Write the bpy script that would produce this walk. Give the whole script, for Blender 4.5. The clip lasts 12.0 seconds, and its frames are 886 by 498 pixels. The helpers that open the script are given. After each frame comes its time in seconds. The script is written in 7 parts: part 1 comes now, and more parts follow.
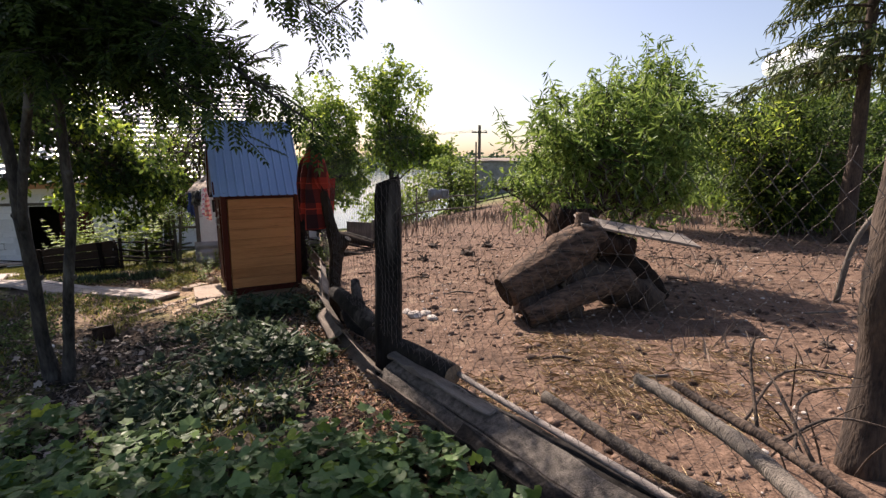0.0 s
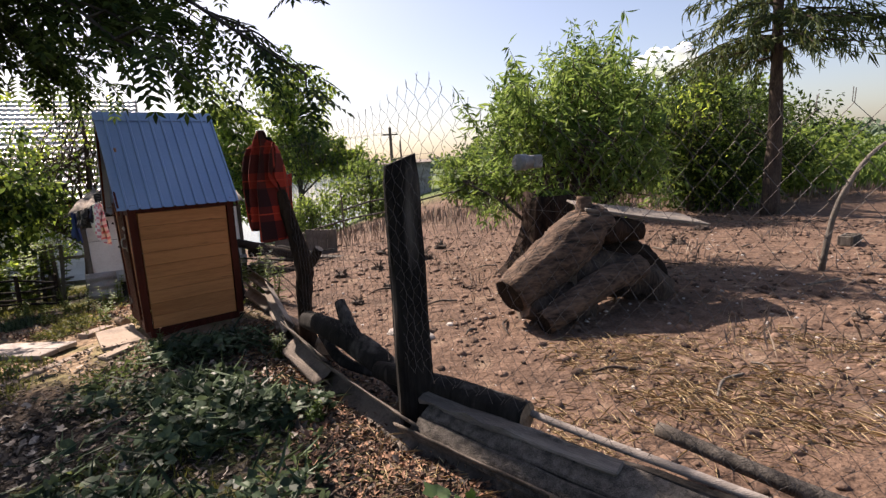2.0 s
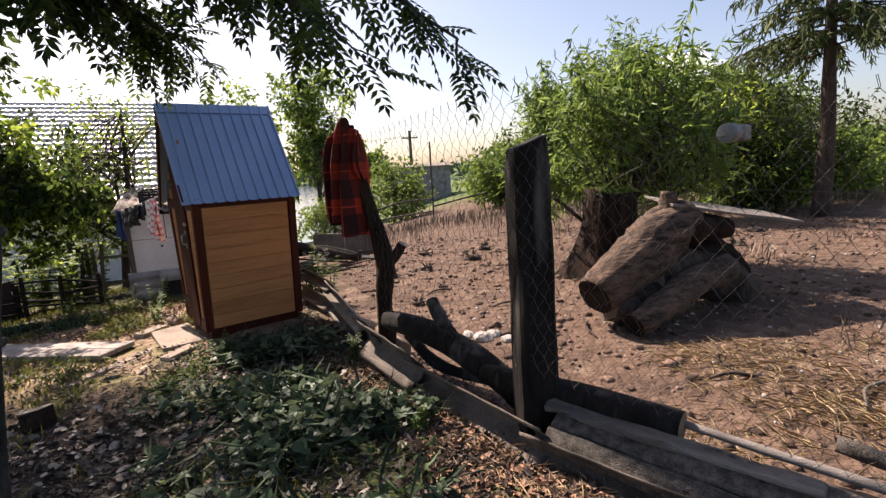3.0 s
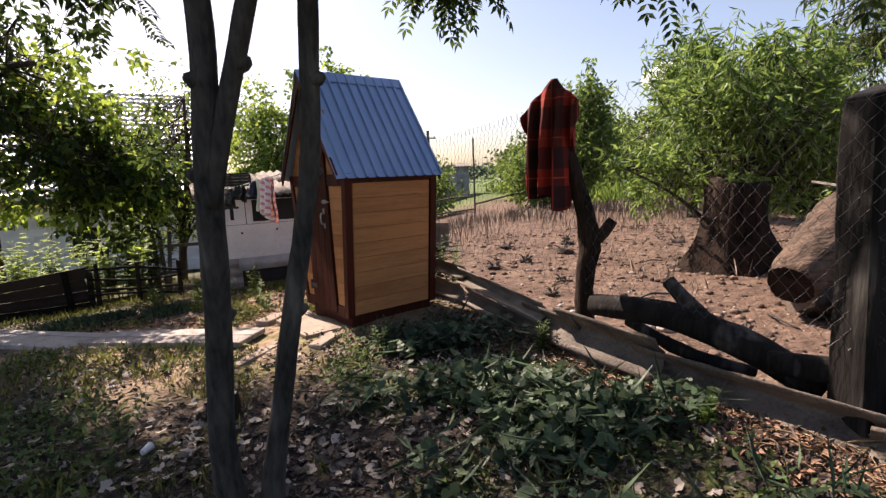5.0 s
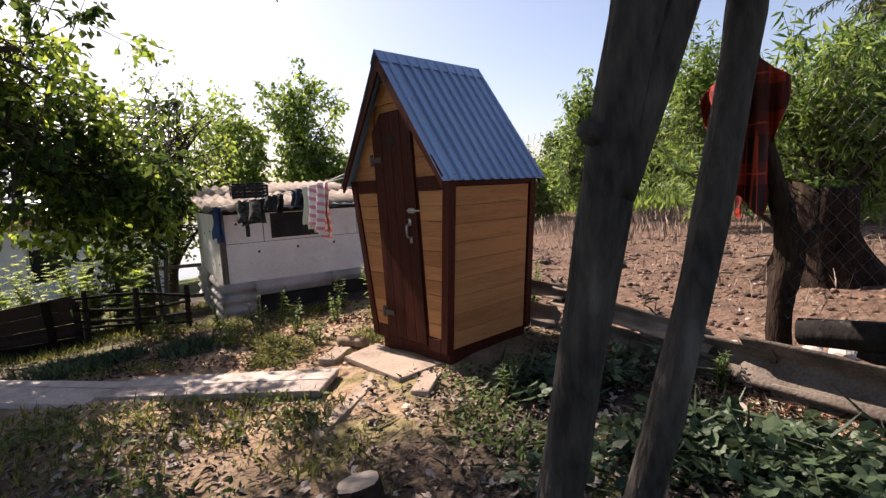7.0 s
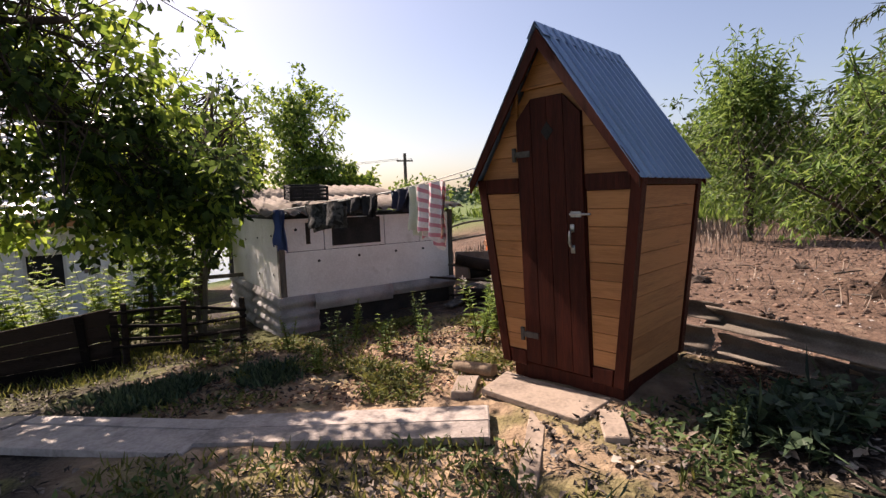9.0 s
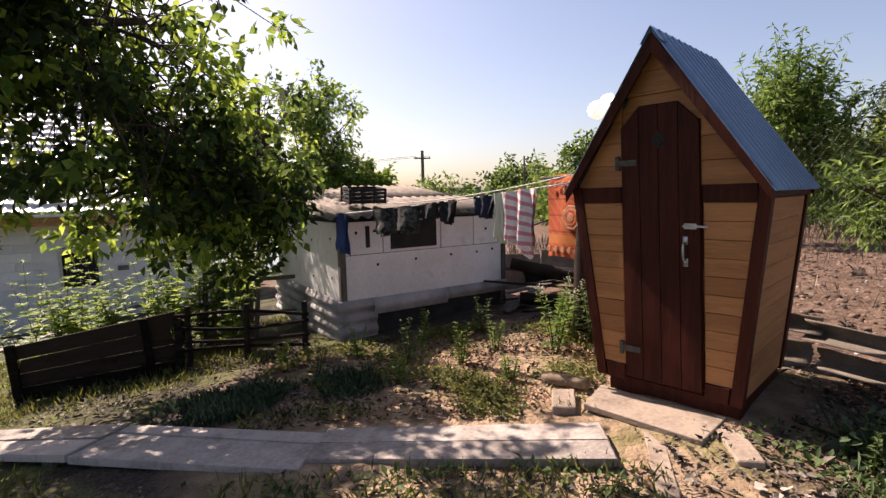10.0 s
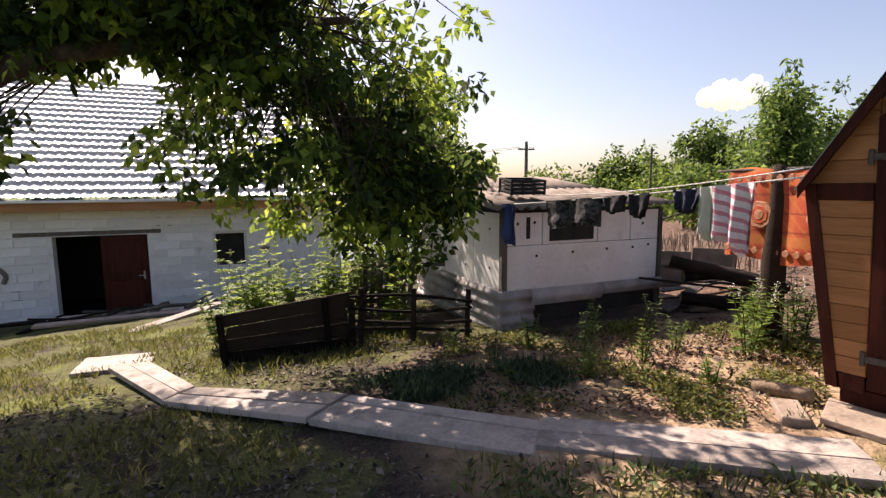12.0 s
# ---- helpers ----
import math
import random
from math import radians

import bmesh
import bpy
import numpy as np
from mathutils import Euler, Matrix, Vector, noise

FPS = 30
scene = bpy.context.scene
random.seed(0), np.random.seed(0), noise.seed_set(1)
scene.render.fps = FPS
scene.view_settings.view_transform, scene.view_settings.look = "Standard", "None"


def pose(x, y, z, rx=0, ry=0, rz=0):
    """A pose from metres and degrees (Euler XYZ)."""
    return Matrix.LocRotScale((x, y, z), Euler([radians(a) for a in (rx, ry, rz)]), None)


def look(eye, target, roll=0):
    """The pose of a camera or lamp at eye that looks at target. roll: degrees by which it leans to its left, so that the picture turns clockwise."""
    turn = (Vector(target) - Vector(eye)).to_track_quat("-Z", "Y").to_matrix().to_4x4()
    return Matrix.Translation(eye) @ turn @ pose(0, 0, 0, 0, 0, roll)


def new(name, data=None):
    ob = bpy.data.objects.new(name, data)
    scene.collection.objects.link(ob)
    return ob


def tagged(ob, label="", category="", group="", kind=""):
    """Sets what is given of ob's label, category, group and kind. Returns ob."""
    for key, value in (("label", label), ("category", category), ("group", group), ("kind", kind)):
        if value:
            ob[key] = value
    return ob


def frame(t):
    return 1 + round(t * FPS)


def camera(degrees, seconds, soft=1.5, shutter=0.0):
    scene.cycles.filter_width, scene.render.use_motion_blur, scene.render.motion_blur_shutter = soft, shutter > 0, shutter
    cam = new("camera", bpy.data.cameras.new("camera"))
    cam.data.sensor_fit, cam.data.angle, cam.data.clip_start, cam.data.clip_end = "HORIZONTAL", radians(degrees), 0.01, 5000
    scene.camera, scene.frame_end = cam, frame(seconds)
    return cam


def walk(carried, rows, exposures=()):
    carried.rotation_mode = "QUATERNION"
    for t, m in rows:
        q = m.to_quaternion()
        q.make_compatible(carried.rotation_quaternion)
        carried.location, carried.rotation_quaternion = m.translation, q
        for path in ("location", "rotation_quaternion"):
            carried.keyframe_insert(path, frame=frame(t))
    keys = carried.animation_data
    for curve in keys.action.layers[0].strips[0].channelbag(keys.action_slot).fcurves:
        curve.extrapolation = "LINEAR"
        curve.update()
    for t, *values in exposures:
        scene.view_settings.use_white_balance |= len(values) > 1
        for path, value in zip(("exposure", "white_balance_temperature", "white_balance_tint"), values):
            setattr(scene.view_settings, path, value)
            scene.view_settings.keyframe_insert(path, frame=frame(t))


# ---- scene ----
cam = camera(83.9, 12.0, soft=1.4)
METRES, EYE, TILT, LEAN, TURN = 7.65, 1.7, -10.0, 0.0, 0.0
ROWS = [
    (0.0, 0.0, 0.0, 0.0, 0.0, 0.0, -0.0),
    (0.5, -0.0221, 0.042, 0.0043, -2.58, 1.09, 1.32),
    (1.0, -0.0383, 0.0772, 0.0058, -4.77, 1.07, 2.04),
    (1.5, -0.0641, 0.1072, 0.0033, -10.78, 0.55, 4.93),
    (2.0, -0.0944, 0.1329, 0.0007, -10.44, 0.14, 5.22),
    (2.5, -0.1277, 0.1592, -0.0004, -9.01, 0.45, 4.91),
    (4.5, -0.3055, 0.2307, -0.0074, -10.45, 1.49, 5.05),
    (5.0, -0.3516, 0.2582, -0.0106, -9.76, 1.29, 4.03),
    (5.5, -0.3918, 0.2822, -0.0095, -10.31, 1.87, 4.81),
    (6.0, -0.4246, 0.3126, -0.0093, -11.03, 1.79, 4.85),
    (6.5, -0.4519, 0.3492, -0.0019, -12.55, 2.16, 5.15),
    (8.5, -0.5612, 0.4823, 0.0227, -16.75, 3.9, 4.59),
    (9.0, -0.5992, 0.5039, 0.0222, -16.14, 3.82, 4.68),
    (9.5, -0.6348, 0.5264, 0.0327, -15.26, 3.87, 4.41),
    (10.0, -0.6703, 0.5344, 0.0403, -15.27, 3.49, 4.09),
    (10.5, -0.7012, 0.5436, 0.0443, -16.27, 3.19, 4.06),
    (11.0, -0.7287, 0.5547, 0.0448, -16.82, 3.36, 3.99),
    (11.5, -0.7512, 0.5536, 0.0455, -15.37, 3.43, 3.5),
    (12.0, -0.7741, 0.5508, 0.0448, -5.23, 2.95, 1.32),
]
walk(cam, [(t, pose(0, 0, EYE, TILT, LEAN, TURN) @ pose(METRES * x, METRES * y, METRES * z, 90 + pitch, roll, yaw)) for t, x, y, z, yaw, pitch, roll in ROWS],
     exposures=[(0.0, 1.04, 7000, 22), (2.5, 1.08, 7000, 22), (5.0, 1.2, 7000, 23), (6.5, 1.2, 7000, 23), (9.0, 1.02, 7100, 25), (12.0, 1.14, 7100, 25)])

# ---- daylight ----
SUN_AZ, SUN_EL = -32.0, 46.0      # degrees from +y towards +x, and above the horizon
world = bpy.data.worlds.new("world")
scene.world = world
world.use_nodes = True
wn = world.node_tree
sky = wn.nodes.new("ShaderNodeTexSky")
sky.sky_type = 'NISHITA'
sky.sun_disc = False
sky.sun_elevation = radians(SUN_EL)
sky.sun_rotation = radians(SUN_AZ)
sky.air_density, sky.dust_density, sky.ozone_density = 1.0, 1.8, 1.3
wn.nodes["Background"].inputs[1].default_value = 0.084
wn.links.new(sky.outputs[0], wn.nodes["Background"].inputs[0])
sun = new("sun", bpy.data.lights.new("sun", 'SUN'))
sun.data.energy, sun.data.angle, sun.data.color = 5.0, radians(0.55), (1.0, 0.93, 0.82)
_az, _el = radians(SUN_AZ), radians(SUN_EL)
SUN_DIR = Vector((math.sin(_az) * math.cos(_el), math.cos(_az) * math.cos(_el), math.sin(_el)))
sun.matrix_world = look(SUN_DIR * 60, (0, 0, 0))


# ---- materials ----
def material(name, dark, light, scale=8.0, rough=0.8, bump=0.3, metal=0.0, fine=60.0, stretch=(1, 1, 1), island=0.0, thin=0.0, spec=0.4, spots=None):
    """Two-scale noise between a dark and a light colour, with bump. island: variation from piece to piece; thin: light let through."""
    m = bpy.data.materials.new(name)
    m.use_nodes = True
    nt = m.node_tree
    b = nt.nodes["Principled BSDF"]
    co = nt.nodes.new("ShaderNodeTexCoord")
    mp = nt.nodes.new("ShaderNodeMapping")
    mp.inputs["Scale"].default_value = stretch
    nt.links.new(co.outputs["Object"], mp.inputs[0])
    n1 = nt.nodes.new("ShaderNodeTexNoise")
    n1.inputs["Scale"].default_value, n1.inputs["Detail"].default_value = scale, 5
    n2 = nt.nodes.new("ShaderNodeTexNoise")
    n2.inputs["Scale"].default_value, n2.inputs["Detail"].default_value = fine, 3
    nt.links.new(mp.outputs[0], n1.inputs[0])
    nt.links.new(mp.outputs[0], n2.inputs[0])
    add = nt.nodes.new("ShaderNodeMix")
    add.inputs[0].default_value = 0.4
    nt.links.new(n1.outputs[0], add.inputs[2])
    nt.links.new(n2.outputs[0], add.inputs[3])
    val = add.outputs[0]
    if island:
        g = nt.nodes.new("ShaderNodeNewGeometry")
        oi = nt.nodes.new("ShaderNodeObjectInfo")
        s = nt.nodes.new("ShaderNodeMath"); s.operation = 'ADD'
        nt.links.new(g.outputs["Random Per Island"], s.inputs[0])
        nt.links.new(oi.outputs["Random"], s.inputs[1])
        f = nt.nodes.new("ShaderNodeMath"); f.operation = 'FRACT'
        nt.links.new(s.outputs[0], f.inputs[0])
        k = nt.nodes.new("ShaderNodeMath"); k.operation = 'MULTIPLY_ADD'
        k.inputs[1].default_value, k.inputs[2].default_value = island, -island / 2
        nt.links.new(f.outputs[0], k.inputs[0])
        a2 = nt.nodes.new("ShaderNodeMath"); a2.operation = 'ADD'
        nt.links.new(val, a2.inputs[0])
        nt.links.new(k.outputs[0], a2.inputs[1])
        val = a2.outputs[0]
    ramp = nt.nodes.new("ShaderNodeValToRGB")
    ramp.color_ramp.elements[0].position, ramp.color_ramp.elements[1].position = 0.36, 0.64
    ramp.color_ramp.elements[0].color = (*dark, 1)
    ramp.color_ramp.elements[1].color = (*light, 1)
    nt.links.new(val, ramp.inputs[0])
    col = ramp.outputs[0]
    if spots:
        sc, lo, hi, sp = spots
        n3 = nt.nodes.new("ShaderNodeTexNoise")
        n3.inputs["Scale"].default_value, n3.inputs["Detail"].default_value = sc, 6
        nt.links.new(mp.outputs[0], n3.inputs[0])
        r3 = nt.nodes.new("ShaderNodeMapRange")
        r3.inputs[1].default_value, r3.inputs[2].default_value = lo, hi
        nt.links.new(n3.outputs[0], r3.inputs[0])
        mx = nt.nodes.new("ShaderNodeMix"); mx.data_type = 'RGBA'
        nt.links.new(r3.outputs[0], mx.inputs[0])
        nt.links.new(col, mx.inputs[6])
        mx.inputs[7].default_value = (*sp, 1)
        col = mx.outputs[2]
    nt.links.new(col, b.inputs["Base Color"])
    b.inputs["Roughness"].default_value = rough
    b.inputs["Metallic"].default_value = metal
    b.inputs["Specular IOR Level"].default_value = spec
    if bump:
        bp = nt.nodes.new("ShaderNodeBump")
        bp.inputs["Strength"].default_value, bp.inputs["Distance"].default_value = min(1.0, bump * 1.3), 0.03
        nt.links.new(add.outputs[0], bp.inputs["Height"])
        nt.links.new(bp.outputs[0], b.inputs["Normal"])
    if thin:
        tr = nt.nodes.new("ShaderNodeBsdfTranslucent")
        hs = nt.nodes.new("ShaderNodeHueSaturation")
        hs.inputs["Hue"].default_value, hs.inputs["Value"].default_value = 0.47, 1.9
        nt.links.new(col, hs.inputs["Color"])
        nt.links.new(hs.outputs[0], tr.inputs[0])
        ms = nt.nodes.new("ShaderNodeMixShader")
        ms.inputs[0].default_value = thin
        nt.links.new(b.outputs[0], ms.inputs[1])
        nt.links.new(tr.outputs[0], ms.inputs[2])
        nt.links.new(ms.outputs[0], nt.nodes["Material Output"].inputs[0])
    return m


M = {}
M["bark_grey"] = material("bark_grey", (0.012, 0.011, 0.01), (0.07, 0.063, 0.055), 14, 0.92, 0.8, stretch=(1, 1, 0.3), spots=(7, 0.58, 0.7, (0.13, 0.125, 0.11)))
M["bark_brown"] = material("bark_brown", (0.018, 0.013, 0.011), (0.095, 0.068, 0.05), 9, 0.95, 1.0, stretch=(1, 1, 0.25))
M["log_bark"] = material("log_bark", (0.01, 0.007, 0.005), (0.145, 0.092, 0.062), 16, 0.95, 1.0, fine=45, stretch=(0.25, 1, 1))
M["wood_cut"] = material("wood_cut", (0.13, 0.09, 0.06), (0.3, 0.215, 0.14), 10, 0.9, 0.4)
M["wood_pine"] = material("wood_pine", (0.32, 0.128, 0.042), (0.5, 0.218, 0.08), 5, 0.6, 0.15, fine=40, stretch=(0.25, 0.25, 4), island=0.3, spots=(9, 0.66, 0.74, (0.17, 0.075, 0.028)))
M["wood_dark"] = material("wood_dark", (0.035, 0.007, 0.004), (0.085, 0.018, 0.01), 6, 0.55, 0.2, stretch=(4, 4, 0.3), island=0.15, spec=0.15)
M["wood_grey"] = material("wood_grey", (0.19, 0.165, 0.145), (0.42, 0.37, 0.33), 6, 0.85, 0.3, stretch=(0.3, 3, 3), island=0.3)
M["wood_step"] = material("wood_step", (0.17, 0.13, 0.1), (0.34, 0.265, 0.205), 5, 0.9, 0.4, fine=35, island=0.3, spots=(4, 0.55, 0.75, (0.12, 0.09, 0.065)))
M["wood_plank"] = material("wood_plank", (0.1, 0.085, 0.072), (0.24, 0.21, 0.18), 6, 0.85, 0.3, stretch=(0.3, 3, 3), island=0.3)
M["wood_deck"] = material("wood_deck", (0.22, 0.185, 0.16), (0.43, 0.37, 0.325), 5, 0.85, 0.4, stretch=(1.2, 1.2, 1.2), fine=35, island=0.35, spots=(3.5, 0.58, 0.78, (0.13, 0.105, 0.085)))
M["wood_rot"] = material("wood_rot", (0.007, 0.005, 0.004), (0.036, 0.025, 0.019), 6, 0.92, 0.6, stretch=(0.4, 2, 2), island=0.3, spec=0.15)
M["bark_dark"] = material("bark_dark", (0.007, 0.005, 0.0035), (0.05, 0.031, 0.022), 10, 0.95, 1.0, stretch=(1, 1, 0.25), spec=0.15)
M["wood_old"] = material("wood_old", (0.035, 0.03, 0.025), (0.16, 0.138, 0.115), 7, 0.9, 0.6, stretch=(3, 3, 0.3), island=0.2)
M["wood_burnt"] = material("wood_burnt", (0.005, 0.0045, 0.004), (0.022, 0.019, 0.017), 6, 0.85, 0.35, spec=0.15, fine=30, stretch=(2, 2, 0.3), spots=(4, 0.56, 0.72, (0.1, 0.09, 0.08)))
M["asbestos"] = material("asbestos", (0.13, 0.105, 0.085), (0.28, 0.235, 0.195), 5, 0.95, 0.12, fine=90, island=0.1, spots=(3, 0.5, 0.75, (0.12, 0.1, 0.075)))
# asbestos_dark: more weathered copy of asbestos, also darkened for sheet faces in shade
M["asbestos_dark"] = material("asbestos_dark", (0.045, 0.036, 0.029), (0.17, 0.138, 0.112), 5, 0.9, 0.4, fine=60, island=0.1, spots=(3, 0.5, 0.7, (0.035, 0.028, 0.023)))
M["skirt"] = material("skirt", (0.22, 0.21, 0.205), (0.42, 0.4, 0.395), 4, 0.9, 0.3, fine=90, island=0.12, spots=(3, 0.55, 0.8, (0.16, 0.14, 0.12)))
M["roof_blue"] = material("roof_blue", (0.23, 0.34, 0.53), (0.29, 0.41, 0.6), 2, 0.32, 0.03, metal=0.35, spec=0.5)
M["panel_white"] = material("panel_white", (0.6, 0.58, 0.55), (0.78, 0.77, 0.74), 2.5, 0.7, 0.1, spots=(5, 0.6, 0.85, (0.4, 0.36, 0.31)))
M["block_white"] = material("block_white", (0.66, 0.65, 0.63), (0.84, 0.83, 0.81), 3, 0.9, 0.4, island=0.25, spots=(2.2, 0.6, 0.75, (0.3, 0.28, 0.26)))
M["roof_tile"] = material("roof_tile", (0.62, 0.6, 0.59), (0.76, 0.74, 0.73), 3, 0.3, 0.05, metal=0.25)
M["fascia"] = material("fascia", (0.3, 0.13, 0.05), (0.45, 0.22, 0.1), 4, 0.6, 0.1, stretch=(0.3, 3, 3))
M["metal"] = material("metal", (0.3, 0.3, 0.3), (0.45, 0.45, 0.45), 20, 0.4, 0.1, metal=0.9)
M["wire"] = material("wire", (0.06, 0.05, 0.045), (0.13, 0.115, 0.105), 20, 0.6, 0.0, metal=0.4)
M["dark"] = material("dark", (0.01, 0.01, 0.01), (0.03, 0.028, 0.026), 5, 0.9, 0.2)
# leaf_deep is darkened for shaded foliage, leaf_bright lifted for sunlit foliage
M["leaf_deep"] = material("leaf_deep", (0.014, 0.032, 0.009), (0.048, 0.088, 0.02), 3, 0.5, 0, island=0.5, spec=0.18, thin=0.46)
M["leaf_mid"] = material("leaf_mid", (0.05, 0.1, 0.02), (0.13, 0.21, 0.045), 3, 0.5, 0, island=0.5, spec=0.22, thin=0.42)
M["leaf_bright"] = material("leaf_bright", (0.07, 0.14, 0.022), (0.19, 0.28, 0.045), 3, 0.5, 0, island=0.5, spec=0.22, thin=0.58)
M["leaf_willow"] = material("leaf_willow", (0.05, 0.105, 0.022), (0.15, 0.25, 0.06), 3, 0.45, 0, island=0.5, spec=0.22, thin=0.42)
M["needles"] = material("needles", (0.03, 0.055, 0.02), (0.09, 0.12, 0.035), 3, 0.6, 0, island=0.5, spec=0.22, thin=0.25)
# far_green: greyed green with the distance haze mixed into the colour
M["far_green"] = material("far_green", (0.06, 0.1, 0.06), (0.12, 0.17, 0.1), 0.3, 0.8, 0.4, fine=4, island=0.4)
M["grass"] = material("grass", (0.046, 0.063, 0.015), (0.155, 0.168, 0.042), 3, 0.6, 0, island=0.5, spec=0.18, thin=0.3)
M["straw"] = material("straw", (0.3, 0.22, 0.12), (0.55, 0.43, 0.25), 3, 0.8, 0, island=0.5)
M["stalk"] = material("stalk", (0.17, 0.135, 0.11), (0.34, 0.275, 0.22), 3, 0.9, 0, island=0.6)
M["litter"] = material("litter", (0.022, 0.017, 0.013), (0.19, 0.15, 0.12), 3, 0.8, 0, island=0.9)
M["litter_pale"] = material("litter_pale", (0.05, 0.04, 0.033), (0.36, 0.31, 0.26), 3, 0.75, 0, island=0.9, spec=0.3)
M["litter_red"] = material("litter_red", (0.05, 0.024, 0.015), (0.3, 0.165, 0.1), 3, 0.8, 0, island=0.9)
M["clod"] = material("clod", (0.05, 0.031, 0.022), (0.2, 0.13, 0.094), 8, 1.0, 0.6, island=0.5)
M["leaf_ground"] = material("leaf_ground", (0.05, 0.1, 0.035), (0.14, 0.22, 0.08), 3, 0.42, 0, island=0.5, spec=0.22, thin=0.3)
M["leaf_wilt"] = material("leaf_wilt", (0.018, 0.036, 0.018), (0.075, 0.115, 0.058), 3, 0.5, 0, island=0.7, spec=0.25, thin=0.2)
M["leaf_herb"] = material("leaf_herb", (0.03, 0.055, 0.018), (0.1, 0.15, 0.05), 3, 0.6, 0, island=0.6, spec=0.2, thin=0.25)
M["flower"] = material("flower", (0.4, 0.38, 0.36), (0.6, 0.57, 0.55), 3, 0.8, 0)
M["stone"] = material("stone", (0.3, 0.27, 0.24), (0.5, 0.46, 0.42), 8, 0.9, 0.4)


M["rope"] = material("rope", (0.5, 0.48, 0.44), (0.7, 0.68, 0.63), 30, 0.8, 0.2)
M["cloth_blue"] = material("cloth_blue", (0.03, 0.05, 0.14), (0.06, 0.1, 0.24), 6, 0.9, 0.3, fine=200)
M["cloth_black"] = material("cloth_black", (0.012, 0.012, 0.013), (0.1, 0.1, 0.1), 22, 0.9, 0.3, fine=30, spots=(16, 0.5, 0.56, (0.012, 0.012, 0.012)))
M["cloth_plain"] = material("cloth_plain", (0.01, 0.01, 0.012), (0.03, 0.03, 0.035), 8, 0.9, 0.3, fine=200)
M["cloth_navy"] = material("cloth_navy", (0.015, 0.018, 0.035), (0.03, 0.035, 0.07), 8, 0.9, 0.3, fine=200, spots=(9, 0.66, 0.68, (0.5, 0.5, 0.5)))
M["cloth_pale"] = material("cloth_pale", (0.5, 0.55, 0.42), (0.68, 0.7, 0.58), 6, 0.9, 0.3, fine=200)
M["plastic_grey"] = material("plastic_grey", (0.13, 0.13, 0.13), (0.22, 0.22, 0.22), 6, 0.5, 0.1)
M["carpet_pale"] = material("carpet_pale", (0.36, 0.15, 0.08), (0.47, 0.25, 0.15), 18, 0.95, 0.4, fine=120)


def banded(name, base, bands, rough=0.9, bump=0.2):
    """A woven cloth: bands are (axis, period, share, offset, colour) laid over the base in turn, by the object's own axes."""
    m = bpy.data.materials.new(name)
    m.use_nodes = True
    nt = m.node_tree
    b = nt.nodes["Principled BSDF"]
    co = nt.nodes.new("ShaderNodeTexCoord")
    nz = nt.nodes.new("ShaderNodeTexNoise")
    nz.inputs["Scale"].default_value = 60
    nt.links.new(co.outputs["Object"], nz.inputs[0])
    ramp = nt.nodes.new("ShaderNodeValToRGB")
    ramp.color_ramp.elements[0].color = (*[c * 0.75 for c in base], 1)
    ramp.color_ramp.elements[1].color = (*[min(1, c * 1.25) for c in base], 1)
    nt.links.new(nz.outputs[0], ramp.inputs[0])
    col = ramp.outputs[0]
    for vec, period, share, offset, c, amount in bands:
        dt = nt.nodes.new("ShaderNodeVectorMath"); dt.operation = 'DOT_PRODUCT'
        dt.inputs[1].default_value = vec
        nt.links.new(co.outputs["Object"], dt.inputs[0])
        md = nt.nodes.new("ShaderNodeMath"); md.operation = 'MULTIPLY_ADD'
        md.inputs[1].default_value, md.inputs[2].default_value = 1 / period, offset + 100
        nt.links.new(dt.outputs["Value"], md.inputs[0])
        fr = nt.nodes.new("ShaderNodeMath"); fr.operation = 'FRACT'
        nt.links.new(md.outputs[0], fr.inputs[0])
        lt = nt.nodes.new("ShaderNodeMath"); lt.operation = 'LESS_THAN'
        lt.inputs[1].default_value = share
        nt.links.new(fr.outputs[0], lt.inputs[0])
        k = nt.nodes.new("ShaderNodeMath"); k.operation = 'MULTIPLY'
        k.inputs[1].default_value = amount
        nt.links.new(lt.outputs[0], k.inputs[0])
        mx = nt.nodes.new("ShaderNodeMix"); mx.data_type = 'RGBA'
        nt.links.new(k.outputs[0], mx.inputs[0])
        nt.links.new(col, mx.inputs[6])
        mx.inputs[7].default_value = (*c, 1)
        col = mx.outputs[2]
    nt.links.new(col, b.inputs["Base Color"])
    b.inputs["Roughness"].default_value = rough
    b.inputs["Specular IOR Level"].default_value = 0.2
    bp = nt.nodes.new("ShaderNodeBump")
    bp.inputs["Strength"].default_value, bp.inputs["Distance"].default_value = bump, 0.01
    nt.links.new(nz.outputs[0], bp.inputs["Height"])
    nt.links.new(bp.outputs[0], b.inputs["Normal"])
    return m


BLK = (0.012, 0.01, 0.012)
M["plaid"] = banded("plaid", (0.36, 0.032, 0.017), [((0.72, -0.69, 0), 0.16, 0.55, 0.2, BLK, 0.78), ((0, 0, 1), 0.26, 0.55, 0.05, BLK, 0.72), ((0, 0, 1), 0.26, 0.04, 0.3, (0.5, 0.06, 0.03), 0.8), ((0.93, -0.36, 0), 0.16, 0.05, 0.45, (0.5, 0.06, 0.03), 0.7), ((0, 0, 1), 0.9, 0.5, 0.422, (0.1, 0.028, 0.02), 0.3)])
M["cloth_stripe"] = banded("cloth_stripe", (0.75, 0.7, 0.7), [((0.15, -0.3, 0.95), 0.07, 0.4, 0.0, (0.6, 0.12, 0.19), 0.75)])
